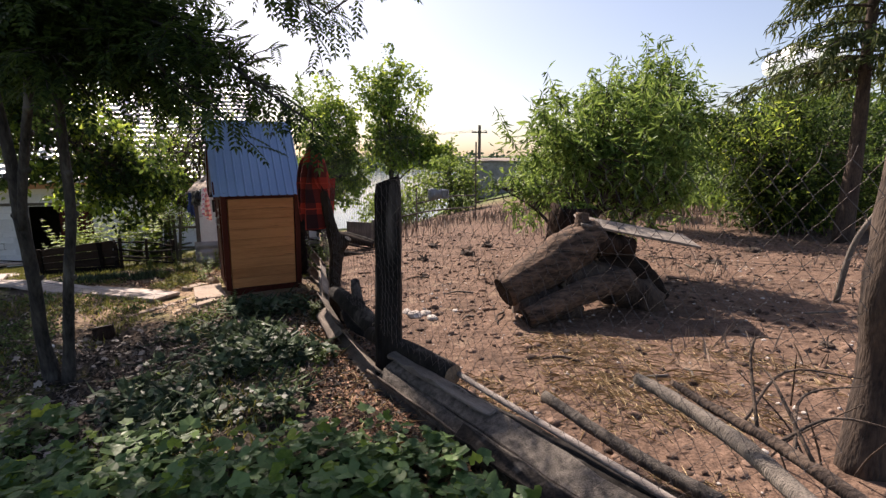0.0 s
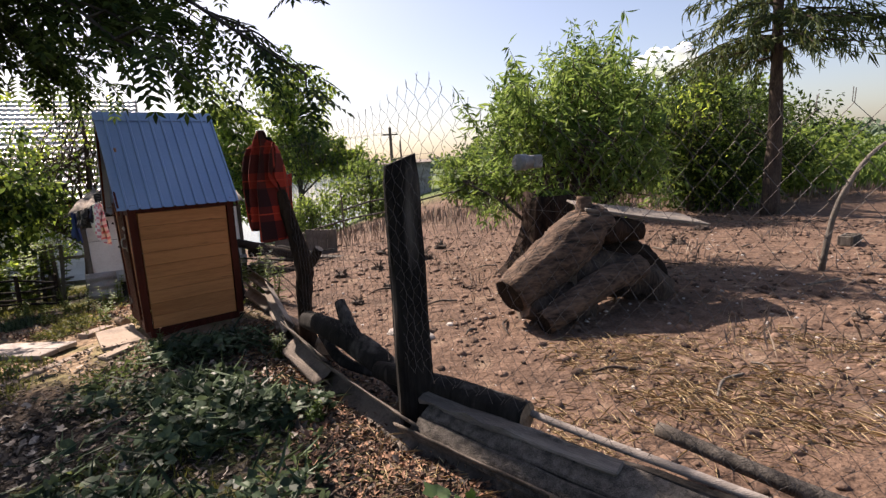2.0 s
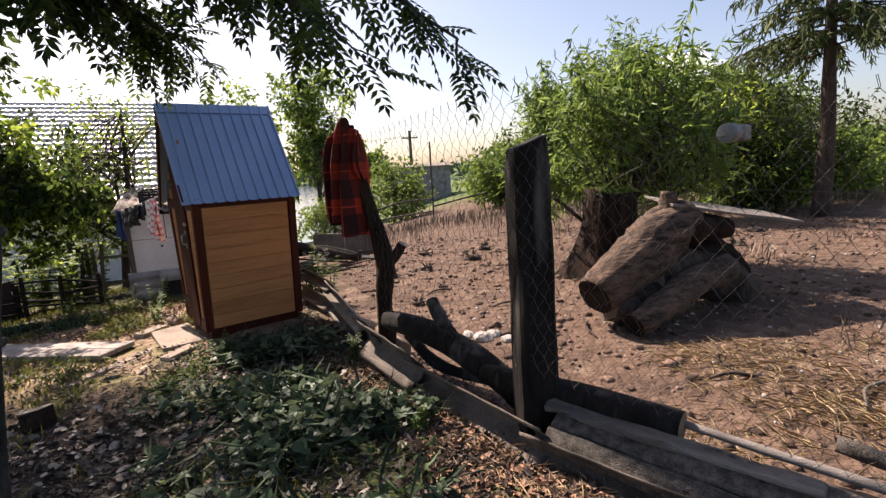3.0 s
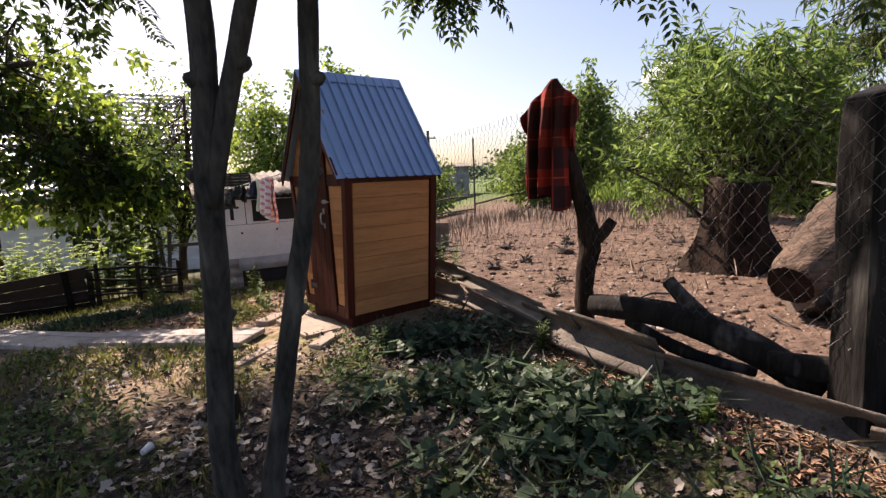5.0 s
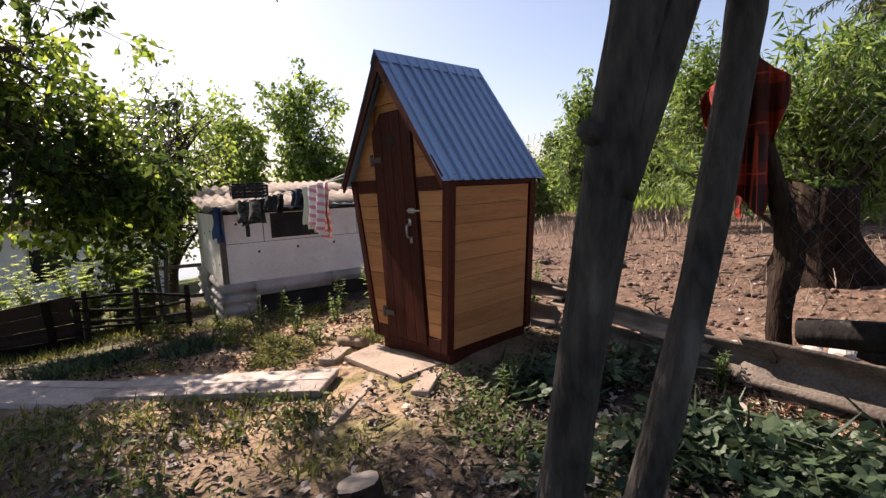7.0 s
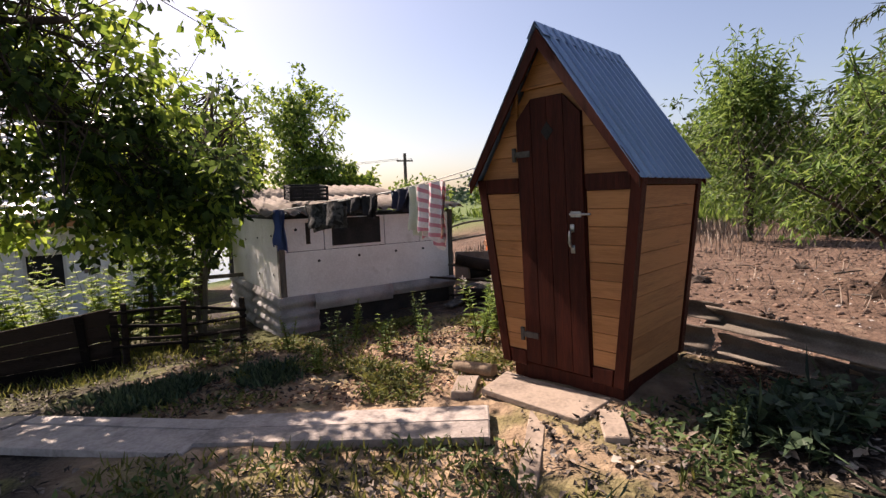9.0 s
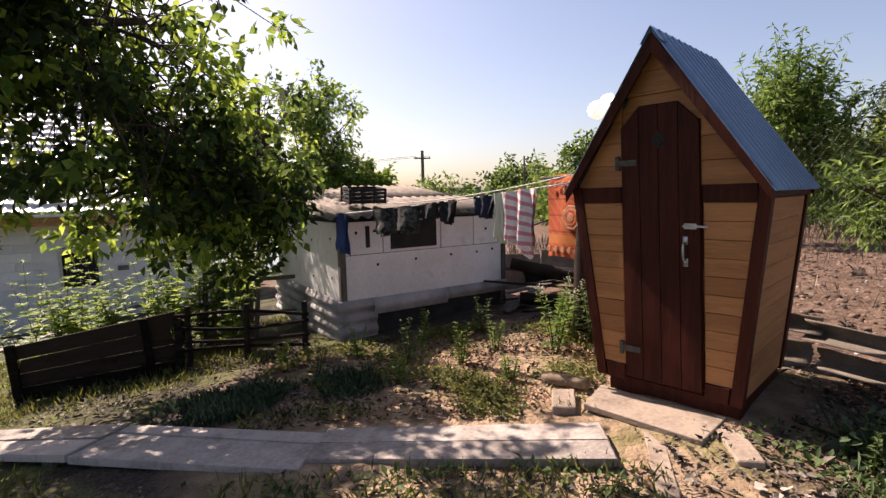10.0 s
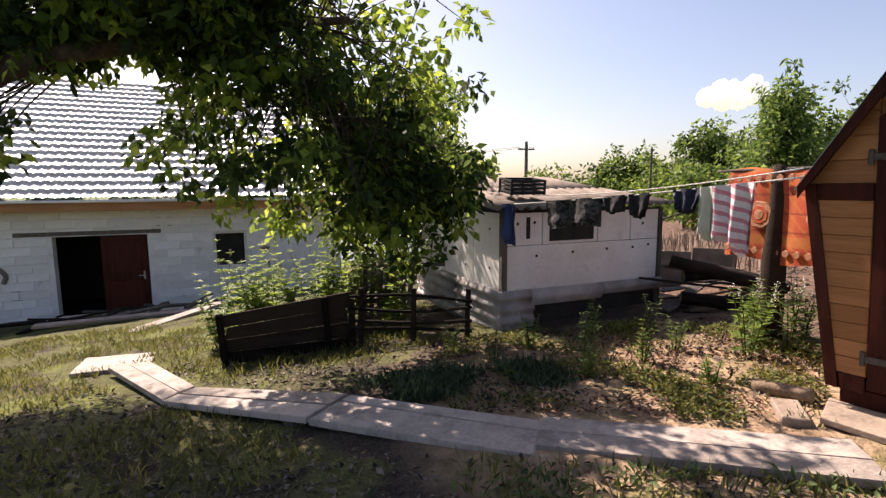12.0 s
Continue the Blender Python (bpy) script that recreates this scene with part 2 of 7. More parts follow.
M["carpet"] = banded("carpet", (0.42, 0.085, 0.04), [((0, 0, 1), 0.68, 0.14, 0.0, (0.48, 0.2, 0.06), 0.6), ((1, 0, 0), 0.23, 0.22, 0.1, (0.48, 0.15, 0.04), 0.45), ((0.7, 0, 0.7), 0.09, 0.25, 0.0, (0.5, 0.2, 0.06), 0.35), ((0, 0, 1), 0.17, 0.12, 0.3, (0.12, 0.03, 0.02), 0.5)])


# ---- the lie of the land ----
def lie(x, y):
    """Ground height without small bumps: level by the pen, falling away north-west to the house and the lake."""
    s = -0.66 * (x + 2.8) + 0.75 * (y - 5.8)
    if x > -1.5:
        s *= max(0.2, 1 - 0.11 * (x + 1.5))
    s = max(0.0, s - 1.6)
    z = -0.14 * s * s / (s + 2.5) - 0.1 * min(1.0, max(0.0, (-0.9 - x) / 1.6))
    if z < -3.0:
        z = -3.0 - (1 - math.exp((z + 3.0) / 2.5)) * 2.5
    z += 0.1 * math.exp(-((x + 2.45) ** 2 + (y - 6.75) ** 2) / 0.4)
    z += 0.03 * math.exp(-((x + 3.12) ** 2 + (y - 6.4) ** 2) / 0.22)
    far = math.hypot(x, y)
    if far > 300:
        z += min(14.0, (far - 300) * 0.05)
    return z


def ground_z(x, y):
    z = lie(x, y)
    w = max(0.0, 1 - math.hypot(x, y - 6) / 60)
    z += w * (0.03 * noise.noise((x * 0.5, y * 0.5, 3.1)) + 0.022 * noise.noise((x * 1.9, y * 1.9, 7.7)))
    return z


# ---- mesh helpers ----
def link_mesh(name, me, mat, parent=None, label="", smooth=False):
    if mat:
        for one in (mat if isinstance(mat, (list, tuple)) else [mat]):
            me.materials.append(one)
    if smooth:
        me.polygons.foreach_set("use_smooth", [True] * len(me.polygons))
    ob = new(name, me)
    if parent:
        ob.parent = parent
    if label:
        ob["label"] = label
    return ob


def part(name, bm, mat, parent=None, label="", smooth=False):
    me = bpy.data.meshes.new(name)
    bm.to_mesh(me)
    bm.free()
    return link_mesh(name, me, mat, parent, label, smooth)


def thing(name, m, label, category, group="", kind=""):
    """An Empty at the base of a thing, to parent its parts."""
    ob = new(name)
    ob.empty_display_size = 0.1
    ob.matrix_basis = m
    return tagged(ob, label, category, group, kind)


def box(bm, size, m=None, bevel=0.0, rough=0.0, cuts=0):
    """A box of that size, its centre at m, with bevelled and slightly worn edges."""
    b2 = bmesh.new()
    bmesh.ops.create_cube(b2, size=1.0, matrix=Matrix.Diagonal((*size, 1)))
    if cuts:
        axis = max(range(3), key=lambda i: size[i])
        ed = [e for e in b2.edges if abs((e.verts[0].co - e.verts[1].co)[axis]) > size[axis] * 0.9]
        bmesh.ops.subdivide_edges(b2, edges=ed, cuts=cuts, use_grid_fill=True)
    if rough:
        for v in b2.verts:
            v.co += Vector((random.uniform(-1, 1), random.uniform(-1, 1), random.uniform(-1, 1))) * rough
    if bevel:
        bmesh.ops.bevel(b2, geom=[e for e in b2.edges if len(e.link_faces) == 2 and e.calc_face_angle(0) > 0.5], offset=bevel, segments=1, affect='EDGES')
    me = bpy.data.meshes.new("tmp")
    b2.to_mesh(me)
    b2.free()
    if m is not None:
        me.transform(m)
    bm.from_mesh(me)
    bpy.data.meshes.remove(me)
    return bm


def boxed(size, m=None, bevel=0.004, rough=0.0, cuts=0):
    return box(bmesh.new(), size, m, bevel, rough, cuts)


def tube(bm, pts, radii, sides=8, wob=0.0, seed=0, caps=True):
    """A tapered tube through points; wob roughens it."""
    pts = [Vector(p) for p in pts]
    rings = []
    n = len(pts)
    ref = Vector((0.31, 0.77, 0.55))
    for i, p in enumerate(pts):
        d = (pts[min(i + 1, n - 1)] - pts[max(i - 1, 0)]).normalized()
        u = d.cross(ref).normalized()
        w = d.cross(u)
        ring = []
        for k in range(sides):
            a = 2 * math.pi * k / sides
            r = radii[i]
            if wob:
                r *= 1 + wob * noise.noise((math.cos(a) * 1.3 + seed, math.sin(a) * 1.3, i * 0.7 + seed)) + wob * 0.5 * noise.noise((math.cos(a) * 4 + seed, math.sin(a) * 4, i * 2.1))
            ring.append(bm.verts.new(p + (u * math.cos(a) + w * math.sin(a)) * r))
        rings.append(ring)
    for a, b in zip(rings, rings[1:]):
        for k in range(sides):
            bm.faces.new((a[k], a[(k + 1) % sides], b[(k + 1) % sides], b[k]))
    if caps:
        bm.faces.new(list(reversed(rings[0])))
        bm.faces.new(rings[-1])
    return bm


def smooth_line(pts, step=4):
    """A Catmull-Rom curve through points."""
    pts = [Vector(p) for p in pts]
    ext = [2 * pts[0] - pts[1]] + pts + [2 * pts[-1] - pts[-2]]
    out = []
    for i in range(1, len(ext) - 2):
        a, b, c, d = ext[i - 1:i + 3]
        for k in range(step):
            t = k / step
            out.append(0.5 * ((2 * b) + (c - a) * t + (2 * a - 5 * b + 4 * c - d) * t * t + (3 * b - a - 3 * c + d) * t ** 3))
    return out + [pts[-1]]


def blades_mesh(name, P, D, N, L, W, fold=0.15):
    """Leaves as folded lozenges: base points P, directions D, side axes from normals N, lengths L, widths W."""
    P, D, N = np.asarray(P, float), np.asarray(D, float), np.asarray(N, float)
    D = D / np.linalg.norm(D, axis=1, keepdims=True)
    S = np.cross(D, N)
    S /= np.maximum(np.linalg.norm(S, axis=1, keepdims=True), 1e-6)
    U = np.cross(S, D)
    L, W = np.asarray(L)[:, None], np.asarray(W)[:, None]
    mid = P + D * L * 0.45
    v = np.stack([P, mid + S * W * 0.5 + U * W * fold, P + D * L - U * L * 0.12, mid - S * W * 0.5 + U * W * fold], 1).reshape(-1, 3)
    n = len(P)
    me = bpy.data.meshes.new(name)
    idx = np.arange(n * 4).reshape(n, 4)
    f = np.concatenate([idx[:, [0, 1, 2]], idx[:, [0, 2, 3]]], 0)
    me.vertices.add(n * 4)
    me.vertices.foreach_set("co", v.ravel())
    me.loops.add(f.size)
    me.loops.foreach_set("vertex_index", f.ravel())
    me.polygons.add(len(f))
    me.polygons.foreach_set("loop_start", np.arange(0, f.size, 3))
    me.update(calc_edges=True)
    return me


def unit(rng, n):
    v = rng.normal(size=(n, 3))
    return v / np.linalg.norm(v, axis=1, keepdims=True)


def sprays(rng, tips, per, spread, length, width, droop=0.3, flat=0.5):
    """Leaf arrays scattered round twig tips."""
    tips = np.asarray(tips)
    c = np.repeat(tips, per, axis=0)
    n = len(c)
    off = unit(rng, n) * (rng.random((n, 1)) ** 0.5) * spread
    off[:, 2] *= 0.75
    d = unit(rng, n) * 0.8 + off / spread * 0.7
    d[:, 2] -= droop
    nn = unit(rng, n) * (1 - flat) + np.array([0, 0, 1.0]) * flat
    return c + off, d, nn, length * rng.uniform(0.6, 1.25, n), width * rng.uniform(0.6, 1.25, n)
# ---- ground, water, distance ----
def graded(lo, hi, fine, reach):
    core = list(np.arange(lo, hi + 1e-6, fine))
    a, step = [lo], fine
    while a[-1] > -reach:
        step *= 1.3
        a.append(a[-1] - step)
    b, step = [hi], fine
    while b[-1] < reach:
        step *= 1.3
        b.append(b[-1] + step)
    return list(reversed(a[1:])) + core + b[1:]


def soil_material():
    m = bpy.data.materials.new("soil")
    m.use_nodes = True
    nt = m.node_tree
    b = nt.nodes["Principled BSDF"]
    b.inputs["Roughness"].default_value = 0.95
    b.inputs["Specular IOR Level"].default_value = 0.2
    g = nt.nodes.new("ShaderNodeNewGeometry")

    def nz(scale, detail=6):
        n = nt.nodes.new("ShaderNodeTexNoise")
        n.inputs["Scale"].default_value, n.inputs["Detail"].default_value = scale, detail
        nt.links.new(g.outputs["Position"], n.inputs[0])
        return n.outputs[0]

    def ramp(src, a, b_, lo=0.3, hi=0.7):
        r = nt.nodes.new("ShaderNodeValToRGB")
        r.color_ramp.elements[0].position, r.color_ramp.elements[1].position = lo, hi
        r.color_ramp.elements[0].color, r.color_ramp.elements[1].color = (*a, 1), (*b_, 1)
        nt.links.new(src, r.inputs[0])
        return r.outputs[0]

    def mix(f, a, c):
        x = nt.nodes.new("ShaderNodeMix"); x.data_type = 'RGBA'
        nt.links.new(f, x.inputs[0]); nt.links.new(a, x.inputs[6]); nt.links.new(c, x.inputs[7])
        return x.outputs[2]

    def math_(op, a, c):
        x = nt.nodes.new("ShaderNodeMath"); x.operation = op
        for i, q in enumerate((a, c)):
            if isinstance(q, (int, float)):
                x.inputs[i].default_value = q
            else:
                nt.links.new(q, x.inputs[i])
        return x.outputs[0]

    def rng_(src, a, c):
        x = nt.nodes.new("ShaderNodeMapRange"); x.interpolation_type = 'SMOOTHSTEP'
        x.inputs[1].default_value, x.inputs[2].default_value = a, c
        nt.links.new(src, x.inputs[0])
        return x.outputs[0]

    sep = nt.nodes.new("ShaderNodeSeparateXYZ")
    nt.links.new(g.outputs["Position"], sep.inputs[0])
    x, y = sep.outputs[0], sep.outputs[1]
    fine, mid, big = nz(55, 8), nz(7), nz(0.9)
    # pen: dry reddish-brown trodden earth
    pen = ramp(math_('ADD', math_('MULTIPLY', fine, 0.5), math_('MULTIPLY', mid, 0.5)), (0.05, 0.029, 0.02), (0.215, 0.14, 0.1))
    def vivid(f, k):
        return math_('MULTIPLY', f, k)
    pen = mix(vivid(rng_(nz(1.4), 0.48, 0.66), 0.7), pen, ramp(fine, (0.035, 0.022, 0.016), (0.12, 0.078, 0.056)))
    pen = mix(vivid(rng_(nz(3.1), 0.56, 0.68), 0.5), pen, ramp(fine, (0.16, 0.115, 0.08), (0.34, 0.25, 0.18)))
    # yard: darker loam with green mould and dry leaf crumbs, darkened further for tree shade
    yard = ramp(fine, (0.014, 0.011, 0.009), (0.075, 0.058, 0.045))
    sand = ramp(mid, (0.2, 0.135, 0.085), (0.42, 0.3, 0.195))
    green = ramp(fine, (0.06, 0.075, 0.02), (0.19, 0.2, 0.055))
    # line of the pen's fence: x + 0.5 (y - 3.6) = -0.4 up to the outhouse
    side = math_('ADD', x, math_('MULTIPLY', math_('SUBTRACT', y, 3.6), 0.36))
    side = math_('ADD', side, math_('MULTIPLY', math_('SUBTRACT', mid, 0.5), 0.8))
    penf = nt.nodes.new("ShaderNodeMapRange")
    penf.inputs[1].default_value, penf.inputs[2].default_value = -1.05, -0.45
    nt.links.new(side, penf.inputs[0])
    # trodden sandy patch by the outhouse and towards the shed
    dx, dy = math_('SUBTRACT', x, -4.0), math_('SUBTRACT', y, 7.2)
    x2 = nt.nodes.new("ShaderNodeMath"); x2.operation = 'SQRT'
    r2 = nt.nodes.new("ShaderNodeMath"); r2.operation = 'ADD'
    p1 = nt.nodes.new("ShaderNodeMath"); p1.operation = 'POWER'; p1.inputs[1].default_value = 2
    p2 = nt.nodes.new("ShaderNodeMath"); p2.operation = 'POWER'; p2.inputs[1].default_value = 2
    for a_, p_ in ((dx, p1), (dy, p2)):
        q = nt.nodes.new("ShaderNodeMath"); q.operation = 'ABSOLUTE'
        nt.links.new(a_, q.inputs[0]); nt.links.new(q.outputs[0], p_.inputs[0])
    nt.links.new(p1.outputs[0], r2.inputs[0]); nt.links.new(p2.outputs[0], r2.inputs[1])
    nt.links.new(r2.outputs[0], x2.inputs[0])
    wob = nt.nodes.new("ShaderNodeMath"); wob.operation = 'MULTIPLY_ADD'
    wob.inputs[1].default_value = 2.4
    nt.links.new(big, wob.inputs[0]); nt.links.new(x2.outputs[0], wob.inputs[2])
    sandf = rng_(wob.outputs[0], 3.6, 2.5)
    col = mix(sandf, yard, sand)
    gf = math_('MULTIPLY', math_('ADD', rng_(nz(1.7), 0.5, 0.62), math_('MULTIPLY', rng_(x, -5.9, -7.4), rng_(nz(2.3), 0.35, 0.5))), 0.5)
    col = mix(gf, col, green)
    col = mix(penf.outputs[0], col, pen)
    far = nt.nodes.new("ShaderNodeVectorMath"); far.operation = 'LENGTH'
    nt.links.new(g.outputs["Position"], far.inputs[0])
    farf = rng_(far.outputs["Value"], 22, 34)
    col = mix(farf, col, ramp(nz(0.2), (0.06, 0.1, 0.03), (0.14, 0.18, 0.06)))
    nt.links.new(col, b.inputs["Base Color"])
    bp = nt.nodes.new("ShaderNodeBump")
    bp.inputs["Strength"].default_value, bp.inputs["Distance"].default_value = 0.9, 0.085
    nt.links.new(math_('ADD', math_('MULTIPLY', fine, 0.18), math_('MULTIPLY', nz(11), 0.8)), bp.inputs["Height"])
    nt.links.new(bp.outputs[0], b.inputs["Normal"])
    return m


gx, gy = graded(-16, 12, 0.14, 2600), graded(-3, 22, 0.14, 2600)
gv = [(x, y, ground_z(x, y) + (0.02 * noise.noise((x * 5, y * 5, 1.0)) if -16 <= x <= 12 and -3 <= y <= 22 else 0)) for y in gy for x in gx]
nx = len(gx)
gf = [(j * nx + i, j * nx + i + 1, (j + 1) * nx + i + 1, (j + 1) * nx + i) for j in range(len(gy) - 1) for i in range(nx - 1)]
gme = bpy.data.meshes.new("ground")
gme.from_pydata(gv, [], gf)
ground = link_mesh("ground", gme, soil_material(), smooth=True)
tagged(ground, "bare reddish-brown earth with leaf litter and weeds", "ground", kind="structure")

mw = bpy.data.materials.new("lake_water")
mw.use_nodes = True
mw.node_tree.nodes["Principled BSDF"].inputs["Base Color"].default_value = (0.1, 0.13, 0.14, 1)
mw.node_tree.nodes["Principled BSDF"].inputs["Roughness"].default_value = 0.12
wbm = bmesh.new()
bmesh.ops.create_grid(wbm, x_segments=24, y_segments=24, size=280, matrix=Matrix.Translation((-60, 300, -3.3)))
water = part("water", wbm, mw)
tagged(water, "calm pale lake behind the trees", "lake", kind="structure")

# a small fair-weather cloud low in the north-east
mc = bpy.data.materials.new("cloud")
mc.use_nodes = True
bc = mc.node_tree.nodes["Principled BSDF"]
bc.inputs["Base Color"].default_value = (0.9, 0.9, 0.9, 1)
# weak emission stands in for sunlight on the cloud
bc.inputs["Emission Color"].default_value = (0.95, 0.97, 1.0, 1)
bc.inputs["Emission Strength"].default_value = 0.3
cr = np.random.default_rng(2)
cb = bmesh.new()
for i in range(34):
    q = cr.normal(size=3) * np.array([38, 15, 14])
    rad = 12 + 16 * cr.random()
    q[2] = abs(q[2]) * (1.6 - abs(q[0]) / 70)
    bmesh.ops.create_icosphere(cb, subdivisions=3, radius=rad, matrix=Matrix.Translation(Vector(q)))
for v in cb.verts:
    v.co += Vector((1, 1, 1)) * 5 * noise.noise(v.co * 0.09) + v.co.normalized() * 4 * noise.noise(v.co * 0.25)
cloud = part("cloud", cb, mc, None, "", True)
cloud.matrix_basis = pose(865, 1226, 222, 0, 0, -35)
tagged(cloud, "small white cumulus cloud low in the sky", "cloud", kind="structure")
# ---- outhouse ----
def frame_of(o, ax, z=0.0):
    """A pose at o whose x axis runs along ax on the level."""
    a = math.atan2(ax[1], ax[0])
    return pose(o[0], o[1], z, 0, 0, math.degrees(a))


def planks_between(name, parent, mat, corners, n, t=0.02, gap=0.006, axis="v", label="", clip=None):
    """n boards filling a quad (bl, br, tr, tl): courses one above another for v, side by side for u; thickness along the normal."""
    bl, br, tr, tl = [Vector(c) for c in corners]
    nor = (br - bl).cross(tl - bl).normalized()
    for i in range(n):
        a, b = i / n, (i + 1) / n
        if axis == "v":
            g = gap / max((tl - bl).length, 0.01)
            q = [bl.lerp(tl, a + g / 2), br.lerp(tr, a + g / 2), br.lerp(tr, b - g / 2), bl.lerp(tl, b - g / 2)]
        else:
            g = gap / max((br - bl).length, 0.01)
            q = [bl.lerp(br, a + g / 2), bl.lerp(br, b - g / 2), tl.lerp(tr, b - g / 2), tl.lerp(tr, a + g / 2)]
        slab(name, parent, mat, q, nor, t + random.uniform(0, 0.003), label)


def slab(name, parent, mat, q, nor, t, label="", ease=0.004):
    """A board from its inner outline q (3 or 4 points or more), t thick along nor, with eased outer edges."""
    bm = bmesh.new()
    c = sum(q, Vector()) / len(q)
    r1 = [bm.verts.new(p) for p in q]
    r2 = [bm.verts.new(p + nor * (t - ease)) for p in q]
    r3 = [bm.verts.new(p + (c - p).normalized() * ease * 1.4 + nor * t) for p in q]
    k = len(q)
    for a, b in ((r1, r2), (r2, r3)):
        for i in range(k):
            bm.faces.new((a[i], a[(i + 1) % k], b[(i + 1) % k], b[i]))
    bm.faces.new(r3)
    bm.faces.new(list(reversed(r1)))
    bmesh.ops.recalc_face_normals(bm, faces=bm.faces)
    return part(name, bm, mat, parent, label)


def ribbed_sheet(length, width, pitch, height, t=0.003, kind="trap", nl=2, sag=0.0, phase=0.0):
    """A profiled sheet: ribs run along x (length), repeat along y (width)."""
    bm = bmesh.new()
    prof = []
    n = max(1, round(width / pitch))
    p = width / n
    for i in range(n):
        y0 = i * p
        if kind == "trap":
            prof += [(y0, 0), (y0 + p * 0.72, 0), (y0 + p * 0.79, height), (y0 + p * 0.93, height)]
        else:
            prof += [(y0 + p * k / 8, height * 0.5 * (1 - math.cos(2 * math.pi * k / 8 + phase))) for k in range(8)]
    prof.append((width, height * 0.5 * (1 - math.cos(phase)) if kind == "wave" else 0))
    top, bot = [], []
    for j in range(nl + 1):
        u = j / nl
        dz = sag * math.sin(math.pi * u)
        top.append([bm.verts.new((length * u, y, z + t + dz)) for y, z in prof])
        bot.append([bm.verts.new((length * u, y, z + dz)) for y, z in prof])
    m = len(prof)
    for rows_, flip in ((top, False), (bot, True)):
        for j in range(nl):
            for i in range(m - 1):
                f = [rows_[j][i], rows_[j + 1][i], rows_[j + 1][i + 1], rows_[j][i + 1]]
                bm.faces.new(f if not flip else list(reversed(f)))
    for j in range(nl):
        for i in (0, m - 1):
            bm.faces.new((top[j][i], top[j + 1][i], bot[j + 1][i], bot[j][i]))
    for i in range(m - 1):
        for j in (0, nl):
            bm.faces.new((top[j][i], top[j][i + 1], bot[j][i + 1], bot[j][i]))
    bmesh.ops.recalc_face_normals(bm, faces=bm.faces)
    return bm


def build_outhouse():
    # own axes: x along the front from the north end to the south end, y from the front to the back
    A, B = Vector((-3.21, 6.99)), Vector((-2.79, 6.21))
    dx = (B - A).normalized()
    mid = (A + B) / 2
    oh = thing("outhouse", frame_of(mid, dx, 0.05),
               "small orange pine outhouse with blue ribbed metal roof and brown door", "outhouse")
    wb, we, dep = 0.43, 0.585, 0.93      # half width at the base and at the eaves, depth
    he, hr = 1.27, 2.17                  # eaves and ridge heights
    V = Vector

    def P(x, y, z):
        return V((x, y, z))
    pine, dk = M["wood_pine"], M["wood_dark"]

    def halfw(z):
        return wb + (we - wb) * z / he if z <= he else we * (hr - z) / (hr - he)
    part("plinth", boxed((0.8, dep - 0.06, 0.26), Matrix.Translation((0.02, dep / 2, -0.12)), 0.006), dk, oh, "dark timber footing")
    # side walls: horizontal boards between corner posts
    for sgn in (-1, 1):
        n = 9
        for i in range(n):
            z0, z1 = 0.02 + (he - 0.1) * i / n, 0.02 + (he - 0.1) * (i + 1) / n - 0.002
            q = [P(sgn * halfw(z0), 0.06, z0), P(sgn * halfw(z0), dep - 0.06, z0), P(sgn * halfw(z1), dep - 0.06, z1), P(sgn * halfw(z1), 0.06, z1)]
            nor = V((sgn, 0, -0.12)).normalized()
            slab("board", oh, pine, [p - nor * 0.02 for p in q], nor, 0.02)
        q = [P(sgn * halfw(he - 0.075), 0.0, he - 0.075), P(sgn * halfw(he - 0.075), dep, he - 0.075), P(sgn * we, dep, he), P(sgn * we, 0, he)]
        nor = V((sgn, 0, -0.12)).normalized()
        slab("rail", oh, dk, [p - nor * 0.02 for p in q], nor, 0.03)
        for y in (0.0, dep):
            s2 = -1 if y == 0 else 1
            q = [P(sgn * (wb - 0.052), y, 0), P(sgn * (wb + 0.012), y, 0), P(sgn * (we + 0.012), y, he), P(sgn * (we - 0.052), y, he)]
            slab("corner_post", oh, dk, [p - V((0, s2 * 0.05, 0)) for p in q], V((0, s2, 0)), 0.066)
    # back wall
    for i in range(9):
        z0, z1 = 0.02 + (he - 0.02) * i / 9, 0.02 + (he - 0.02) * (i + 1) / 9 - 0.002
        slab("board", oh, pine, [P(-halfw(z0) + .03, dep - 0.02, z0), P(halfw(z0) - .03, dep - 0.02, z0), P(halfw(z1) - .03, dep - 0.02, z1), P(-halfw(z1) + .03, dep - 0.02, z1)], V((0, 1, 0)), 0.02)
    zz = [he + (hr - he - 0.06) * i / 6 for i in range(7)]
    for y, s2 in ((0.02, -1), (dep - 0.02, 1)):
        for z0, z1 in zip(zz, zz[1:]):
            parts_ = [(-1, 1)] if (s2 == 1 or z0 > 1.72) else [(-1, -0.0), (0.0, 1)]
            for a, b in parts_:
                if len(parts_) == 1:
                    q = [P(-halfw(z0) + .02, y, z0), P(halfw(z0) - .02, y, z0), P(max(halfw(z1) - .02, .01), y, z1 - .002), P(-max(halfw(z1) - .02, .01), y, z1 - .002)]
                elif a < 0:
                    q = [P(-halfw(z0) + .02, y, z0), P(-0.235, y, z0), P(-0.235, y, z1 - .002), P(min(-0.245, -halfw(z1) + .02), y, z1 - .002)]
                else:
                    q = [P(0.235, y, z0), P(halfw(z0) - .02, y, z0), P(max(.245, halfw(z1) - .02), y, z1 - .002), P(0.235, y, z1 - .002)]
                slab("board", oh, pine, q, V((0, s2, 0)), 0.02)
